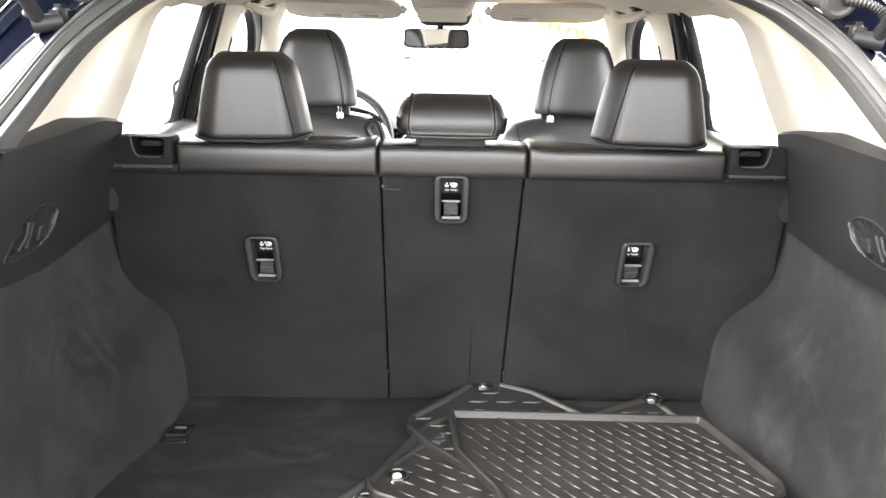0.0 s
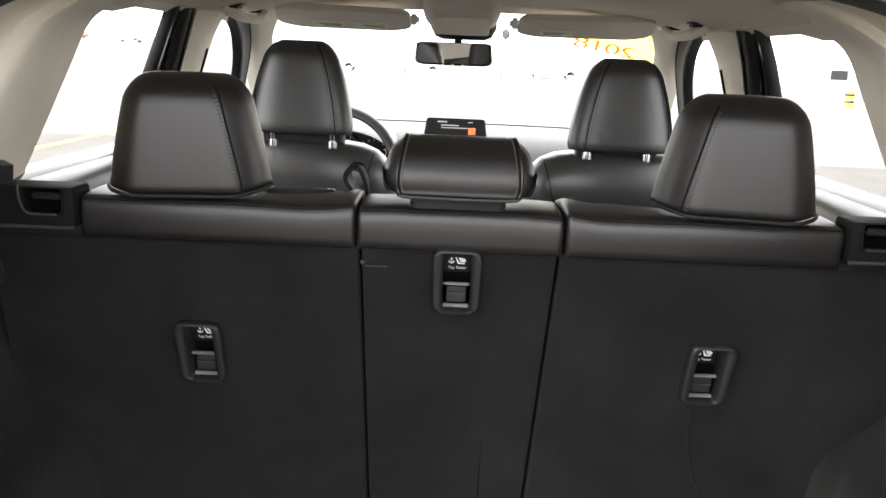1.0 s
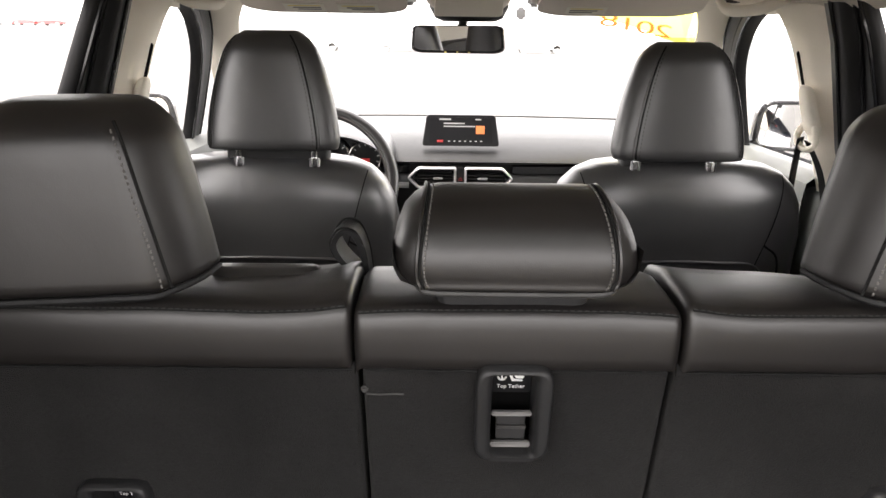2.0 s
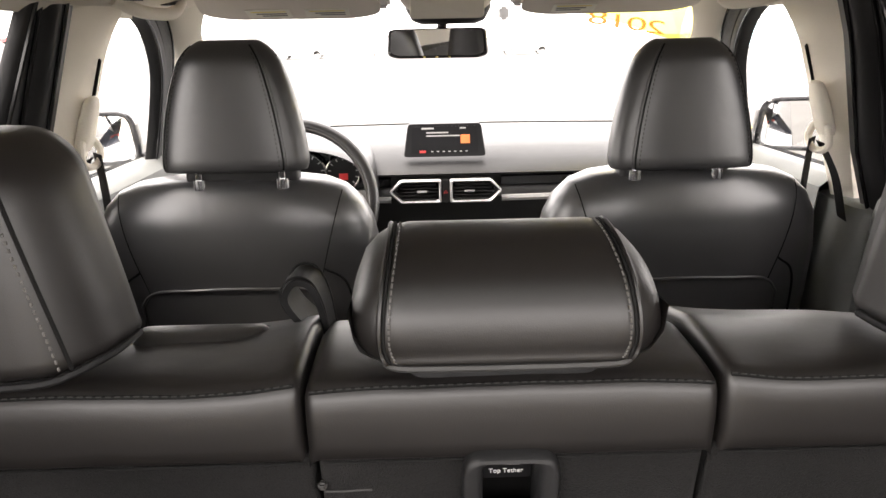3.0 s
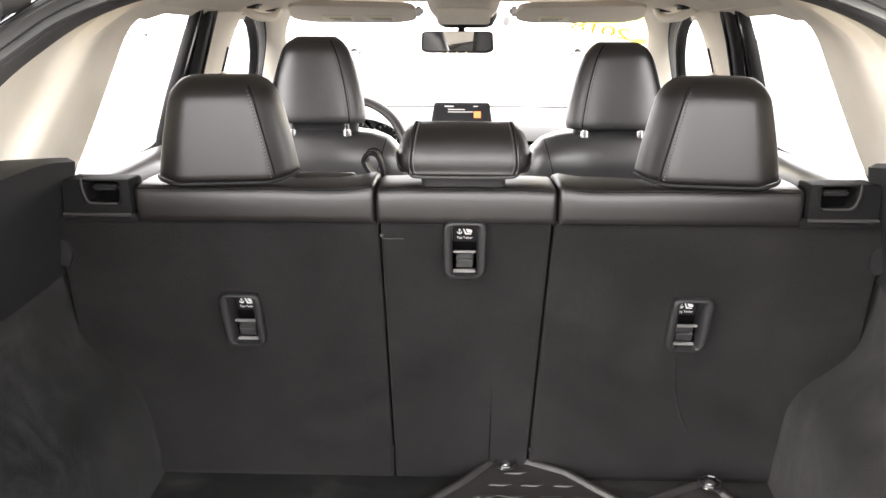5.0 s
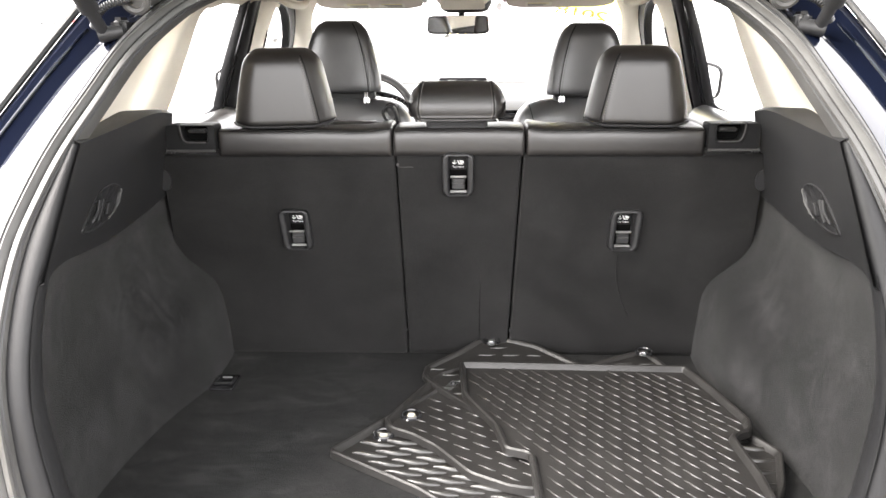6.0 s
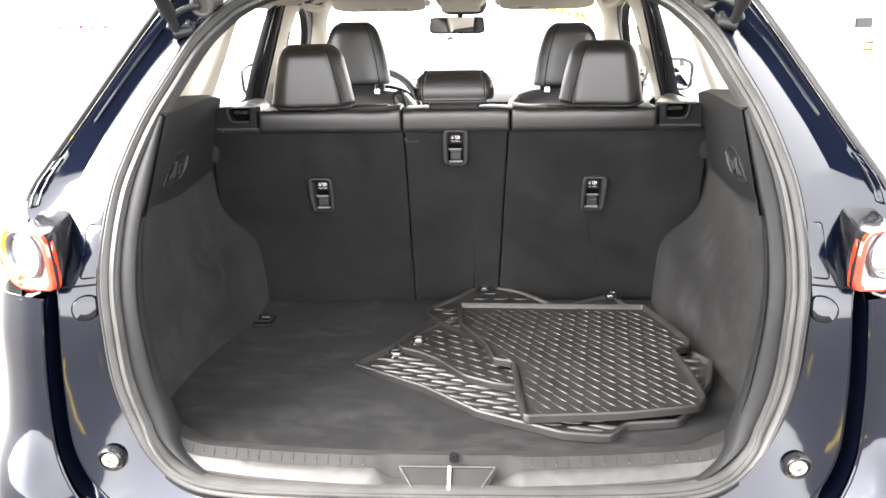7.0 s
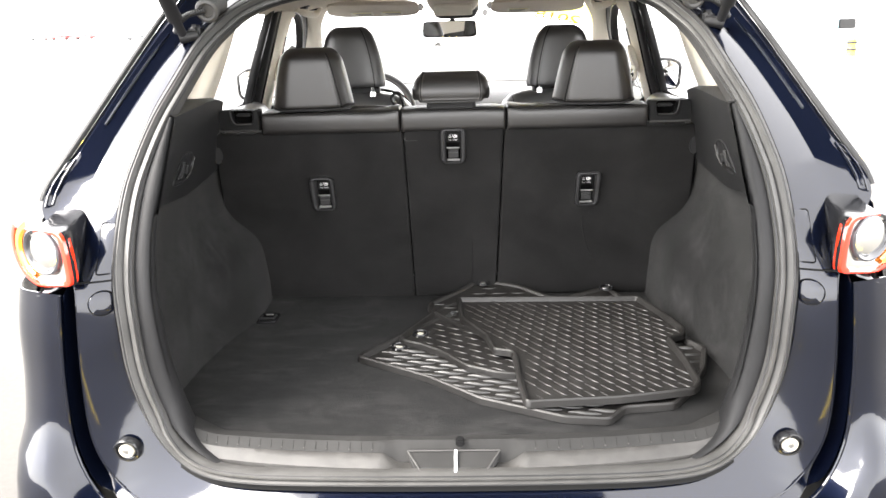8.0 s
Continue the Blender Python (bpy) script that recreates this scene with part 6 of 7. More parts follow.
    tube(bm, spline([(s * 0.668, 2.640, 1.328), (s * 0.664, 2.630, 1.308), (s * 0.660, 2.65, 1.298), (s * 0.658, 2.68, 1.303), (s * 0.662, 2.70, 1.322), (s * 0.668, 2.685, 1.346), (s * 0.670, 2.655, 1.344)], 28, closed=True), 0.0065, 8, closed=True)
    part("belt_ring", bm, CREAM, belt, "cream belt ring")

# ---- dashboard ----
dash = thing("dashboard", (0, 3.3, 0.6), "dark soft-touch dashboard with a satin trim band", "dashboard")
DASH_PROFILE = [(3.86, 1.221), (3.62, 1.234), (3.46, 1.236), (3.34, 1.222), (3.27, 1.200), (3.235, 1.178), (3.225, 1.168), (3.245, 1.160), (3.25, 1.135), (3.235, 1.128), (3.225, 1.105), (3.235, 1.085), (3.25, 1.02), (3.26, 0.80), (3.30, 0.60)]
bm = bmesh.new()
grid(bm, [[(x, y + 0.10 * (abs(x) / 0.74) ** 2.5 * (1 if y < 3.5 else -1), z - 0.012 * (abs(x) / 0.74) ** 2) for y, z in DASH_PROFILE] for x in [-0.74 + 1.48 * k / 36 for k in range(37)]])
part("dash_pad", bm, DASH, dash, sharp=50)
for x0, x1 in ((0.135, 0.66), (-0.66, -0.155)):
    bm = bmesh.new()
    grid(bm, [[(x, 3.222 + 0.10 * (abs(x) / 0.74) ** 2.5 + w, z) for w, z in ((0.012, 1.110), (-0.003, 1.108), (-0.006, 1.101), (-0.003, 1.094), (0.012, 1.091))] for x in [x0 + (x1 - x0) * k / 16 for k in range(17)]])
    part("trim_band", bm, SILVER, dash, "satin silver trim band")
    bm = bmesh.new()
    grid(bm, [[(x, 3.244 + 0.10 * (abs(x) / 0.74) ** 2.5 + w, z) for w, z in ((0.0, 1.158), (-0.006, 1.154), (-0.006, 1.134), (0.0, 1.130))] for x in [x0 + (x1 - x0) * k / 16 for k in range(17)]])
    part("vent_slot", bm, GLOSS_BLACK, dash, "gloss black slot above the band")

for s in (-1, 1):
    vent = thing("air_vent", (-0.012 + s * 0.083, 3.215, 1.09), "chrome-framed hexagonal air vent with black slats", "air vent", "dashboard vents")
    hexa = [(0.011, -0.031), (0.118, -0.031), (0.148, 0.0), (0.118, 0.031), (0.011, 0.031)]
    big = rounded([(-0.012 + s * u, v) for u, v in hexa], 0.006, 3)
    c = sum(big, Vector((0, 0))) / len(big)
    small = [c + Vector(((q - c).x * 0.90, (q - c).y * 0.78)) for q in big]
    V = lambda u, v, w: (u, 3.212 + w, 1.124 + v)
    bm = bmesh.new()
    mid = [a.lerp(b, 0.5) for a, b in zip(big, small)]
    grid(bm, [[V(q[0], q[1], w) for q in r] for r, w in ((big, 0.012), (big, 0.0), (mid, -0.004), (small, 0.0), (small, 0.02))], wrap=True)
    part("frame", bm, SILVER, vent, "bright chrome frame", sharp=30)
    bm = bmesh.new()
    plate(bm, small, lambda u, v, w: V(u, v, 0.018 + w), 0.004)
    part("duct", bm, GLOSS_BLACK, vent)
    for k in range(5):
        v = -0.018 + 0.009 * k
        hw = 0.055 - 0.5 * abs(v)
        bm = bmesh.new()
        box(bm, V(-0.012 + s * 0.070, v, 0.006), (2 * hw, 0.012, 0.0028), 0.0008, 1, pose(0, 0, 0, 20))
        part("slat", bm, PLASTIC, vent)
    bm = bmesh.new()
    box(bm, V(-0.012 + s * 0.062, 0.0, -0.001), (0.028, 0.008, 0.006), 0.002)
    part("slat_knob", bm, SILVER, vent)
hazard = thing("hazard_button", (-0.012, 3.215, 1.12), "small dark button with a red mark", "button")
bm = bmesh.new()
box(bm, (-0.012, 3.216, 1.124), (0.016, 0.012, 0.062), 0.002)
part("body", bm, PLASTIC, hazard)
bm = bmesh.new()
tube(bm, [(-0.016, 3.2085, 1.120), (-0.008, 3.2085, 1.120), (-0.012, 3.2085, 1.128)], 0.0008, 5, closed=True)
part("warning_mark", bm, DIAL_RED, hazard)

display = thing("centre_display", (-0.011, 3.26, 1.215), "freestanding black touch display showing a dim menu", "display")
D = lambda u, v, w: (-0.0115 + u, 3.25 + 0.20 * (v + 0.04) + w, 1.2525 + v)
bm = bmesh.new()
ol = rounded([(-0.108, -0.044), (0.108, -0.044), (0.096, 0.041), (-0.096, 0.041)], 0.010, 5)
plate(bm, ol, D, 0.02, 0.002)
frame_part = part("bezel", bm, DISPLAY_BLACK, display)
bm = bmesh.new()
plate(bm, [(-0.088, -0.034), (0.088, -0.034), (0.085, 0.034), (-0.085, 0.034)], lambda u, v, w: D(u, v, w - 0.0012), 0.002)
glassy = part("screen", bm, SCREEN, display)


def bar(u0, u1, v, h, mat, nm):
    bm = bmesh.new()
    plate(bm, [(u0, v - h), (u1, v - h), (u1, v + h), (u0, v + h)], lambda u, q, w: D(u, q, w - 0.002), 0.0008)
    return part(nm, bm, mat, glassy)


bar(-0.060, -0.028, 0.029, 0.0022, SCREEN_WHITE, "text_bar")
bar(0.040, 0.056, 0.029, 0.0018, SCREEN_WHITE, "text_bar")
bar(-0.048, 0.010, 0.018, 0.0018, SCREEN_WHITE, "text_bar")
bar(-0.048, 0.040, 0.010, 0.0016, SCREEN_WHITE, "text_bar")
bar(0.042, 0.066, 0.001, 0.011, SCREEN_ORANGE, "cover_tile")
bar(-0.066, -0.050, -0.030, 0.0030, SCREEN_RED, "menu_icon")
for k in range(7):
    bar(-0.036 + 0.015 * k, -0.030 + 0.015 * k, -0.030, 0.0014, SCREEN_WHITE, "menu_icon")

# instrument cluster and steering wheel
cluster = thing("instrument_cluster", (-0.375, 3.12, 1.15), "hooded instrument cluster with ringed dials", "dials")
bm = bmesh.new()
hood = spline([(-0.56, 1.14), (-0.545, 1.215), (-0.47, 1.252), (-0.375, 1.262), (-0.285, 1.252), (-0.215, 1.215), (-0.195, 1.14)], 30)
grid(bm, [[(p.x * k + (1 - k) * -0.375, y, 1.16 + (p.y - 1.16) * k) for p in hood] for y, k in ((3.06, 0.97), (3.05, 1.0), (3.08, 1.04), (3.25, 1.06), (3.42, 1.03))])
part("hood", bm, DASH, cluster)
bm = bmesh.new()
grid(bm, [[(p.x * k + (1 - k) * -0.375, 3.16, 1.10 + (p.y - 1.10) * k) for p in hood] for k in (0.98, 0.5, 0.02)])
part("face", bm, GLOSS_BLACK, cluster)
for cx, r in ((-0.470, 0.036), (-0.362, 0.052), (-0.268, 0.042)):
    bm = bmesh.new()
    tube(bm, [(cx + r * math.cos(a), 3.142, 1.190 + r * math.sin(a)) for a in [2 * math.pi * k / 36 for k in range(36)]], 0.0035, 8, closed=True)
    dial = part("dial_ring", bm, CHROME, cluster, "bright dial ring")
    bm = bmesh.new()
    rod(bm, (cx, 3.150, 1.190), (cx, 3.158, 1.190), r, None, 36)
    part("dial_face", bm, PLASTIC, dial)
    bm = bmesh.new()
    for k in range(11):
        a = math.pi * (1.25 - 1.5 * k / 10)
        box(bm, (cx + 0.82 * r * math.cos(a), 3.1495, 1.190 + 0.82 * r * math.sin(a)), (0.003, 0.0008, 0.007), 0, 1, pose(0, 0, 0, 0, 90 - math.degrees(a)))
    part("dial_marks", bm, SCREEN_WHITE, dial)
bm = bmesh.new()
box(bm, (-0.268, 3.1485, 1.180), (0.022, 0.001, 0.016), 0)
part("warning_light", bm, DIAL_RED, cluster)

wheel = thing("steering_wheel", (-0.382, 3.0, 1.1), "black leather steering wheel with silver spokes", "steering wheel")
SW = pose(-0.372, 2.985, 1.150, 66)
ringp = [SW @ Vector((0.187 * math.cos(a), 0.187 * math.sin(a), 0)) for a in [2 * math.pi * k / 56 for k in range(56)]]
bm = bmesh.new()
tube(bm, ringp, 0.0155, 12, closed=True)
part("rim", bm, LEATHER_FRONT, wheel)
bm = bmesh.new()
tube(bm, [SW @ Vector((0.176 * math.cos(a), 0.176 * math.sin(a), 0.012)) for a in [2 * math.pi * k / 56 for k in range(56)]], 0.0022, 6, closed=True)
part("rim_seam", bm, THREAD, wheel)
bm = bmesh.new()
rows = [[SW @ Vector(p) for p in oval(0, -0.01, z, w, w * 0.85, 2.6, 28)] for z, w in ((-0.05, 0.05), (-0.02, 0.075), (0.01, 0.075), (0.02, 0.065), (0.024, 0.03))]
grid(bm, rows, wrap=True, caps=True)
part("hub", bm, PLASTIC, wheel)
for a in (0.06, math.pi - 0.06, -math.pi / 2):
    bm = bmesh.new()
    box(bm, SW @ Vector((0.125 * math.cos(a), 0.125 * math.sin(a), 0.0)), (0.12, 0.034, 0.014), 0.005, 2, SW.to_3x3().to_4x4() @ pose(0, 0, 0, 0, 0, math.degrees(a)))
    part("spoke", bm, SATIN, wheel)
bm = bmesh.new()
rod(bm, (-0.30, 3.06, 1.14), (-0.185, 3.04, 1.165), 0.008, 0.010, 12)
rod(bm, (-0.372, 3.0, 1.14), (-0.372, 3.2, 1.06), 0.05, 0.06, 20)
part("column", bm, PLASTIC, wheel)

# centre console between the seats
console = thing("centre_console", (0, 2.9, 0.3), "black centre console with armrest", "console")
bm = bmesh.new()
box(bm, (0, 2.80, 0.75), (0.20, 0.60, 0.30), 0.03, 3)
part("armrest", bm, LEATHER_FRONT, console)
bm = bmesh.new()
box(bm, (0, 3.1, 0.62), (0.22, 0.5, 0.5), 0.03, 3)
part("tunnel", bm, PLASTIC, console)
cabin = tagged(new("floor"), "dark cabin carpet", "floor", kind="structure")
HOME[cabin.name] = Matrix.Identity(4)
bm = bmesh.new()
box(bm, (0, 2.35, 0.40), (1.6, 3.1, 0.06))
part("cabin_carpet", bm, CARPET, cabin)

# ---- mirror, overhead console, visors, handles ----
mirror = thing("rear_view_mirror", (-0.028, 3.10, 1.55), "black-framed rear-view mirror on a stalk", "mirror")
MT = pose(-0.028, 3.105, 1.497, 2.5, 0, -11)
mo = rounded([(-0.120, -0.026), (-0.10, -0.034), (0.10, -0.034), (0.120, -0.026), (0.116, 0.030), (0.10, 0.034), (-0.10, 0.034), (-0.116, 0.030)], 0.010, 4)
bm = bmesh.new()
grid(bm, [[MT @ Vector((q[0] * k, w, q[1] * k)) for q in mo] for k, w in ((0.94, -0.002), (0.98, -0.004), (1.0, 0.0), (0.98, 0.015), (0.85, 0.03), (0.4, 0.038))], wrap=True, caps=True)
part("housing", bm, GLOSS_BLACK, mirror)
bm = bmesh.new()
plate(bm, [Vector((q[0] * 0.93, q[1] * 0.86 + 0.002)) for q in mo], lambda u, v, w: MT @ Vector((u, w - 0.0045, v)), 0.002)
part("mirror_glass", bm, MIRROR, mirror, sharp=20)
for u in (-0.03, 0.0, 0.03):
    bm = bmesh.new()
    box(bm, MT @ Vector((u, -0.0048, -0.0305)), (0.005, 0.001, 0.002), 0)
    part("button_mark", bm, LABEL_YELLOW, mirror)
bm = bmesh.new()
tube(bm, spline([(-0.02, 3.13, 1.505), (-0.015, 3.145, 1.535), (-0.01, 3.13, 1.575)], 10), 0.012, 10)
part("stalk", bm, PLASTIC, mirror)
bm = bmesh.new()
grid(bm, [oval(0.0, 3.13, z, w, d, 3, 28) for z, w, d in ((1.540, 0.065, 0.03), (1.548, 0.085, 0.045), (1.575, 0.10, 0.06), (1.60, 0.10, 0.06))], wrap=True, caps=True)
part("sensor_cover", bm, PLASTIC, mirror, "black camera cover at the screen")
bm = bmesh.new()
box(bm, (0.125, 3.08, 1.560), (0.022, 0.02, 0.03), 0.005)
part("sensor", bm, SATIN, mirror)

overhead = thing("overhead_console", (-0.008, 2.9, 1.60), "cream overhead console with grey buttons", "console")
bm = bmesh.new()
rows = []
for y, z, w in ((2.72, 1.635, 0.085), (2.76, 1.612, 0.098), (2.84, 1.598, 0.104), (2.92, 1.576, 0.105), (2.965, 1.560, 0.100), (2.985, 1.558, 0.09), (3.0, 1.572, 0.085), (3.01, 1.60, 0.085)):
    rows.append([(-0.008 + x * w, y, z + 0.028 * abs(x) ** 6) for x in [-1 + k / 12 for k in range(25)]])
grid(bm, rows)
part("shell", bm, VISOR, overhead)
bm = bmesh.new()
plate(bm, rounded([(-0.075, 2.86), (0.075, 2.86), (0.078, 2.95), (-0.078, 2.95)], 0.012, 4), lambda u, v, w: (-0.008 + u, v, 1.5915 - 0.42 * (v - 2.86) + w - 0.006), 0.006, 0.002)
part("glasses_lid", bm, CREAM, overhead)
for u, w in ((-0.05, 0.022), (-0.008, 0.014), (0.038, 0.030)):
    bm = bmesh.new()
    box(bm, (u, 2.974, 1.560), (w, 0.010, 0.012), 0.003)
    part("button", bm, DASH, overhead)
for s in (-1, 1):
    visor = thing("sun_visor", (s * 0.33, 2.95, 1.60), "cream sun visor with a printed label", "sun visor", "sun visors")
    bm = bmesh.new()
    ol = rounded([(0.145, 2.84), (0.50, 2.82), (0.515, 2.93), (0.46, 2.962), (0.20, 2.966), (0.145, 2.94)], 0.03, 6)
    plate(bm, ol, lambda u, v, w: (s * u, v, 1.606 - 0.30 * (v - 2.84) - w), 0.016, 0.004)
    body = part("flap", bm, VISOR, visor)
    for u0, u1, m in ((0.21, 0.30, LABEL_PAPER), (0.33, 0.42, LABEL_PAPER)):
        if s > 0 and u0 > 0.3:
            continue
        bm = bmesh.new()
        plate(bm, [(u0, 2.90), (u1, 2.90), (u1, 2.945), (u0, 2.945)], lambda u, v, w: (s * u, v, 1.589 - 0.30 * (v - 2.84) - w), 0.0012)
        lab = part("label", bm, m, body, "pale printed label")
        for k in range(3):
            bm = bmesh.new()
            plate(bm, [(u0 + 0.008, 2.908 + 0.011 * k), (u1 - 0.01 - 0.01 * k, 2.908 + 0.011 * k), (u1 - 0.01 - 0.01 * k, 2.912 + 0.011 * k), (u0 + 0.008, 2.912 + 0.011 * k)], lambda u, v, w: (s * u, v, 1.5876 - 0.30 * (v - 2.84) - w), 0.0006)
            part("text_bar", bm, DASH if k else LABEL_YELLOW, lab)
    bm = bmesh.new()
    box(bm, (s * 0.140, 2.945, 1.585), (0.030, 0.03, 0.03), 0.008, 3)
    part("visor_clip", bm, SATIN, visor, "grey visor clip")
    bm = bmesh.new()
    rod(bm, (s * 0.165, 2.952, 1.574), (s * 0.165, 2.952, 1.562), 0.006, None, 10)
    part("clip_pin", bm, PLASTIC, visor)
    grab = thing("grab_handle", (s * 0.56, 2.86, 1.58), "cream folding grab handle with a dark hollow", "grab handle", "grab handles")
    bm = bmesh.new()
    tube(bm, spline([(s * 0.585, 2.66, 1.585), (s * 0.562, 2.70, 1.567), (s * 0.556, 2.78, 1.563), (s * 0.550, 2.86, 1.567), (s * 0.545, 2.90, 1.590)], 24), 0.012, 10)
    part("bar", bm, CREAM, grab)
    for y in (2.68, 2.885):
        bm = bmesh.new()
        box(bm, (s * 0.562, y, 1.592), (0.045, 0.05, 0.02), 0.008, 3)
        part("hinge_cap", bm, DASH, grab)

# windscreen film with the year, seen from behind
sticker = thing("windscreen_sticker", (0.45, 3.2, 1.54), "yellow windscreen film with a red printed year", "sticker")
G = lambda u, v, w: (u, 3.06 + 0.27 * ((1.655 - v) / 0.14) * 1.0 - 0.10 * (u / 0.65) ** 2 * (0.4 + 0.2 * (1.655 - v) / 0.14) - 0.010 + w, v)
bm = bmesh.new()
ol = spline([(0.24, 1.60), (0.22, 1.585), (0.32, 1.562), (0.46, 1.530), (0.54, 1.505), (0.62, 1.490), (0.640, 1.52), (0.622, 1.60)], 40)
grid(bm, [[G(p.x, p.y, 0) for p in ol]] + [[G(0.48 + (p.x - 0.48) * k, 1.565 + (p.y - 1.565) * k, 0) for p in ol] for k in (0.85, 0.7, 0.5, 0.3, 0.15, 0.03)])
film_part = part("film", bm, pane("yellow_clear_film", (0.99, 0.86, 0.17)), sticker, "translucent yellow film")
film_part.visible_shadow = False
slope = math.degrees(math.atan2(0.14, 0.27))
YEAR_INK = pane("red_clear_print", (0.48, 0.20, 0.12))
for k, ch in enumerate("2018"):
    x, z = 0.522 - 0.051 * k, 1.522 + 0.0085 * k
    m = Matrix.Translation(G(x, z, -0.032)) @ pose(0, 0, 0, 180 - slope, 0, 180) @ pose(0, 0, 0, 0, 0, 14)
    words("year_digit", ch, 0.105, m, YEAR_INK, sticker)

# ---- rubber floor mats on the load floor ----
def inside(p, poly):
    r, n = False, len(poly)
    for i in range(n):
        a, b = poly[i], poly[i - 1]
        if (a[1] > p[1]) != (b[1] > p[1]) and p[0] < (b[0] - a[0]) * (p[1] - a[1]) / (b[1] - a[1]) + a[0]:
            r = not r
    return r


def gap(p, poly):
    best, v = 9.0, Vector(p)
    for i in range(len(poly)):
        a, b = Vector(poly[i - 1]), Vector(poly[i])
        d = b - a
        t = max(0.0, min(1.0, (v - a).dot(d) / max(1e-9, d.length_squared)))
        best = min(best, (v - a - d * t).length)
    return best


def rubber_mat(corners, height, label, rib, r=0.012, rise=1.0):
    """Tray mat: sheet, raised rim and rows of wave ribs. height(x, y) gives its underside."""
    poly = rounded(corners, r, 4)
    c = sum(poly, Vector((0, 0))) / len(poly)
    mat = thing("rubber_floor_mat", (c.x, c.y, height(c.x, c.y)), label, "floor mat", "stacked floor mats")
    bm = bmesh.new()
    vs = [bm.verts.new((q.x, q.y, 0)) for q in poly]
    f = bm.faces.new(vs)
    bmesh.ops.triangulate(bm, faces=[f])
    bmesh.ops.subdivide_edges(bm, edges=bm.edges[:], cuts=3, use_grid_fill=True)
    for v in bm.verts:
        v.co.z = height(v.co.x, v.co.y) + 0.004
    bmesh.ops.recalc_face_normals(bm, faces=bm.faces)
    ext = bmesh.ops.extrude_face_region(bm, geom=bm.faces[:])
    for g in ext["geom"]:
        if isinstance(g, bmesh.types.BMVert):
            g.co.z -= 0.004
    sheet = part("sheet", bm, RUBBER_MAT, mat)
    dense = []
    for i in range(len(poly)):
        a, b = poly[i - 1], poly[i]
        n = max(1, int((b - a).length / 0.02))
        dense += [a.lerp(b, k / n) for k in range(n)]
    rows = []
    m = len(dense)
    for i in range(m):
        t = (dense[(i + 1) % m] - dense[i - 1]).normalized()
        n = Vector((-t.y, t.x))
        if not inside(dense[i] + n * 0.004, poly):
            n = -n
        p = dense[i]
        h = height(p.x, p.y)
        rows.append([(p.x - n.x * 0.002, p.y - n.y * 0.002, h), (p.x - n.x * 0.001, p.y - n.y * 0.001, h + rise * 0.013), (p.x + n.x * 0.002, p.y + n.y * 0.002, h + rise * 0.016),
                     (p.x + n.x * 0.006, p.y + n.y * 0.006, h + rise * 0.0155), (p.x + n.x * 0.009, p.y + n.y * 0.009, h + rise * 0.012), (p.x + n.x * 0.012, p.y + n.y * 0.012, h + 0.004)])
    rows.append(rows[0])
    bm = bmesh.new()
    grid(bm, rows)
    bmesh.ops.remove_doubles(bm, verts=bm.verts, dist=1e-6)
    part("rim", bm, RUBBER_MAT, mat, "raised rubber rim")
    # ribs
    ang, length, px, py, wid, tall = rib
    ux, uy = Vector((math.cos(ang), math.sin(ang))), Vector((-math.sin(ang), math.cos(ang)))
    verts, faces = [], []
    for i in range(-30, 31):
        for j in range(-40, 41):
            o = c + ux * (i * px + (0.5 * px if j % 2 else 0)) + uy * (j * py)
            if gap(o, poly) < 0.022 or not inside(o, poly):
                continue
            k = len(verts)
            st = 7
            for q in range(st + 1):
                t = -0.5 + q / st
                p = o + ux * (t * length) + uy * (0.38 * length * (t * t) - 0.55 * length * max(0.0, -t - 0.30))
                hw = wid * (1 - 0.60 * abs(2 * t) ** 3)
                z = height(p.x, p.y) + 0.004
                up = tall * (1 - 0.75 * abs(2 * t) ** 3)
                for d, e in ((-hw, -0.1), (-0.78 * hw, 0.62), (0.0, 1.0), (0.78 * hw, 0.62), (hw, -0.1)):
                    w = p + uy * d
                    verts.append((w.x, w.y, z + e * up))
            for q in range(st):
                for d in range(4):
                    a = k + q * 5 + d
                    faces.append((a, a + 5, a + 6, a + 1))
    me = bpy.data.meshes.new("ribs")
    me.from_pydata(verts, [], faces)
    me.polygons.foreach_set("use_smooth", [True] * len(me.polygons))
    me.materials.append(RUBBER_RIB)
    ob = tagged(new("ribs", me), "raised wave ribs", kind="stuff")
    ob.parent = mat
    ob.matrix_parent_inverse = HOME[mat.name].inverted()
    return mat


def fastener(mat, x, y, z, bright=True):
    bm = bmesh.new()
    bmesh.ops.create_cone(bm, cap_ends=False, segments=24, radius1=0.021, radius2=0.017, depth=0.004, matrix=Matrix.Translation((x, y, z + 0.002)))
    tube(bm, [(x + 0.0175 * math.cos(a), y + 0.0175 * math.sin(a), z + 0.004) for a in [2 * math.pi * k / 24 for k in range(24)]], 0.0025, 6, closed=True)
    f = part("fastener_ring", bm, GLOSS_BLACK, mat)
    bm = bmesh.new()
    rod(bm, (x, y, z), (x, y, z + 0.0035), 0.0085, 0.0070, 18)
    part("fastener_eye", bm, BUFFER if bright else SATIN, f, "pale eyelet")


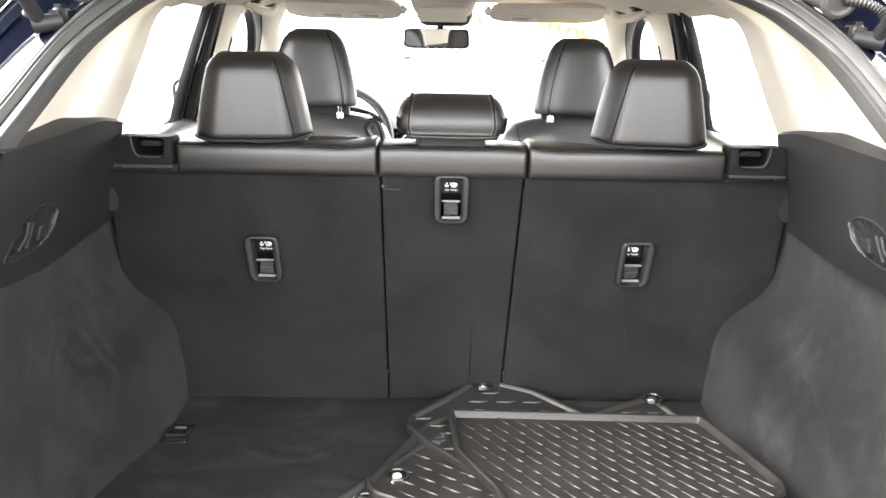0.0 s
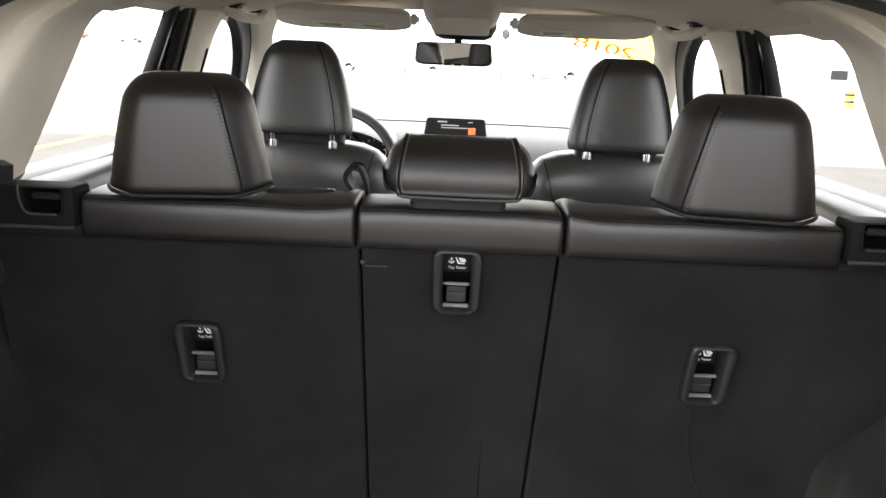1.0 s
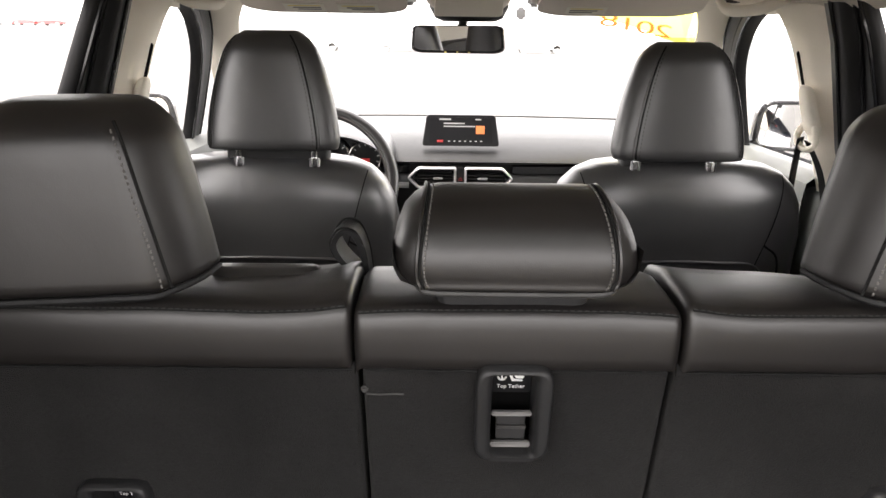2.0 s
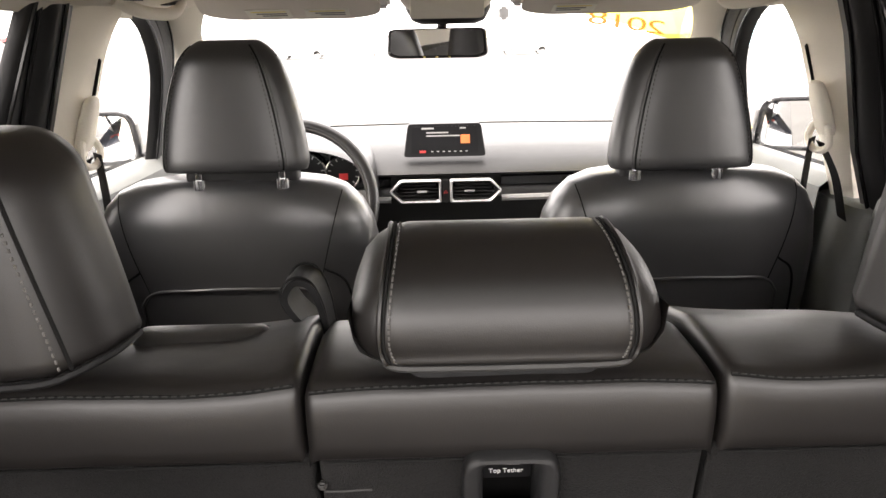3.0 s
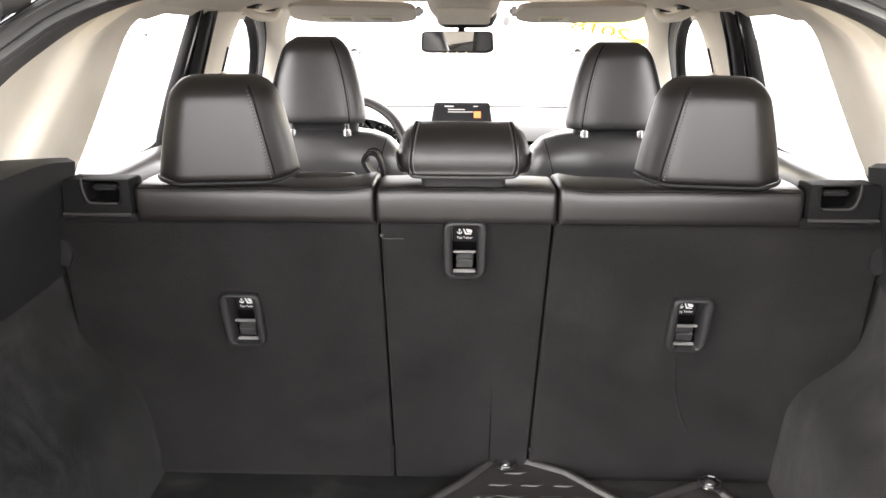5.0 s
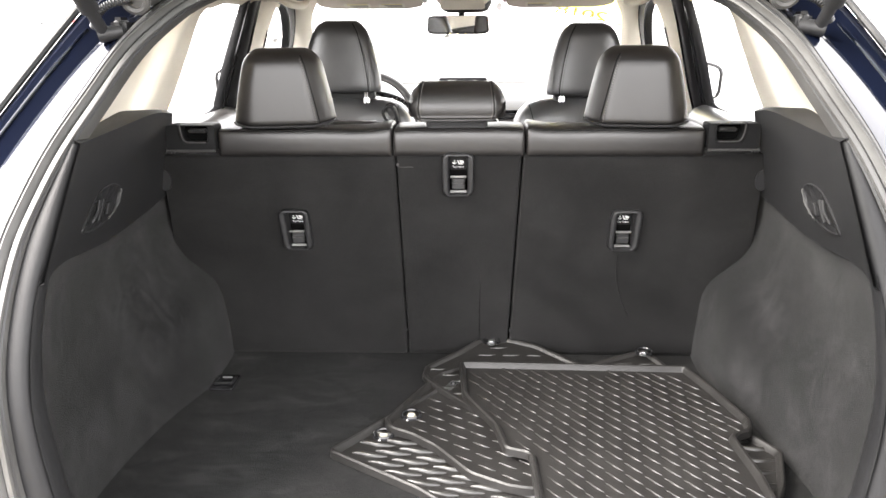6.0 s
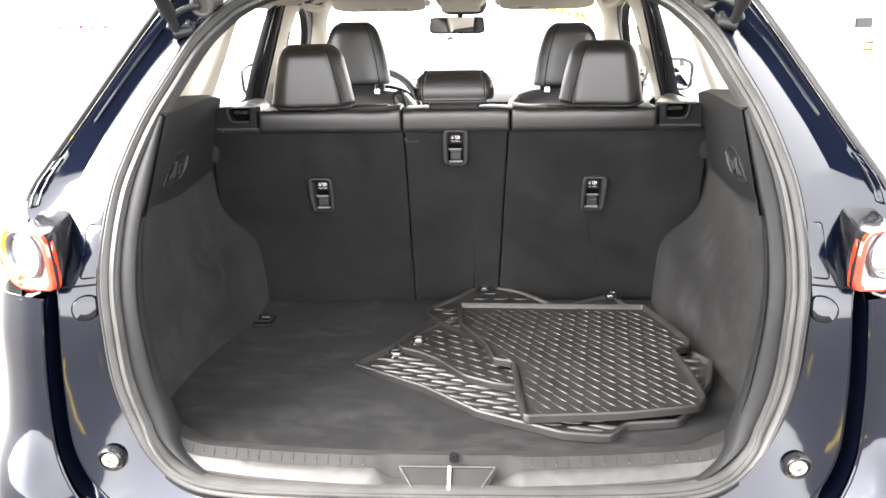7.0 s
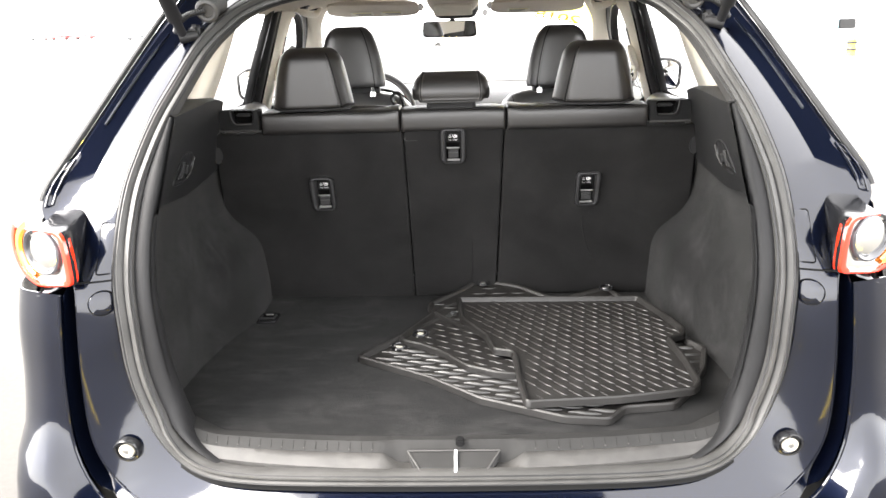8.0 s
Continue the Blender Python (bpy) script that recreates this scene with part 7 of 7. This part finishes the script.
low = rubber_mat([(-0.230, 1.385), (-0.143, 1.500), (-0.02, 1.66), (0.18, 1.72), (0.54, 1.46), (0.578, 1.385), (0.545, 1.29), (0.494, 1.205), (0.440, 1.140), (0.338, 1.128), (0.300, 1.082), (0.215, 1.092), (0.053, 1.172), (-0.06, 1.275)],
                 lambda x, y: 0.750 + 0.010 * max(0.0, min(1.0, (x - 0.45) * 8)), "black rubber floor mat with long raised ribs", (-0.26, 0.066, 0.078, 0.0185, 0.0056, 0.0060))
fastener(low, -0.137, 1.452, 0.755)
second = rubber_mat([(-0.140, 1.482), (-0.045, 1.685), (0.05, 1.75), (0.35, 1.70), (0.42, 1.42), (0.30, 1.30), (0.131, 1.268), (0.091, 1.276), (0.026, 1.312), (-0.037, 1.395), (-0.085, 1.435), (-0.125, 1.455)],
                    lambda x, y: 0.757, "black rubber floor mat, half covered by another", (-0.62, 0.034, 0.050, 0.027, 0.0022, 0.0030))
fastener(second, -0.089, 1.514, 0.762)
bm = bmesh.new()
box(bm, (-0.014, 1.634, 0.766), (0.020, 0.040, 0.006), 0.002, 2, pose(0, 0, 0, 0, 0, -28))
clip = part("metal_tag", bm, SATIN, second, "small silver tag")
bm = bmesh.new()
tube(bm, [(-0.010 + 0.005 * math.cos(a), 1.640 + 0.005 * math.sin(a), 0.7695) for a in [2 * math.pi * k / 16 for k in range(16)]], 0.0012, 6, closed=True)
part("tag_mark", bm, GLOSS_BLACK, clip)
third = rubber_mat([(-0.078, 1.668), (-0.074, 1.716), (0.0, 1.775), (0.066, 1.842), (0.18, 1.800), (0.279, 1.722), (0.345, 1.755), (0.423, 1.786), (0.462, 1.722), (0.50, 1.58), (0.45, 1.45), (0.10, 1.45), (-0.03, 1.60)],
                   lambda x, y: 0.763 + 0.024 * max(0.0, (y - 1.72) / 0.12), "black rubber floor mat with eared corners", (0.0, 0.040, 0.055, 0.028, 0.0035, 0.003), rise=0.7)
fastener(third, 0.075, 1.806, 0.792, False)
fastener(third, 0.418, 1.766, 0.786, False)
top = rubber_mat([(0.003, 1.704), (0.490, 1.691), (0.520, 1.592), (0.549, 1.472), (0.540, 1.432), (0.501, 1.413), (0.510, 1.30), (0.508, 1.200), (0.488, 1.168), (0.332, 1.136), (0.141, 1.121), (0.134, 1.217), (0.131, 1.350), (0.088, 1.363), (0.073, 1.440), (0.012, 1.560)],
                 lambda x, y: 0.776 - 0.008 * max(0.0, min(1.0, (1.45 - y) / 0.3)), "black rubber floor mat with diagonal wave ribs, topmost", (-0.95, 0.036, 0.0450, 0.0225, 0.0016, 0.0030))
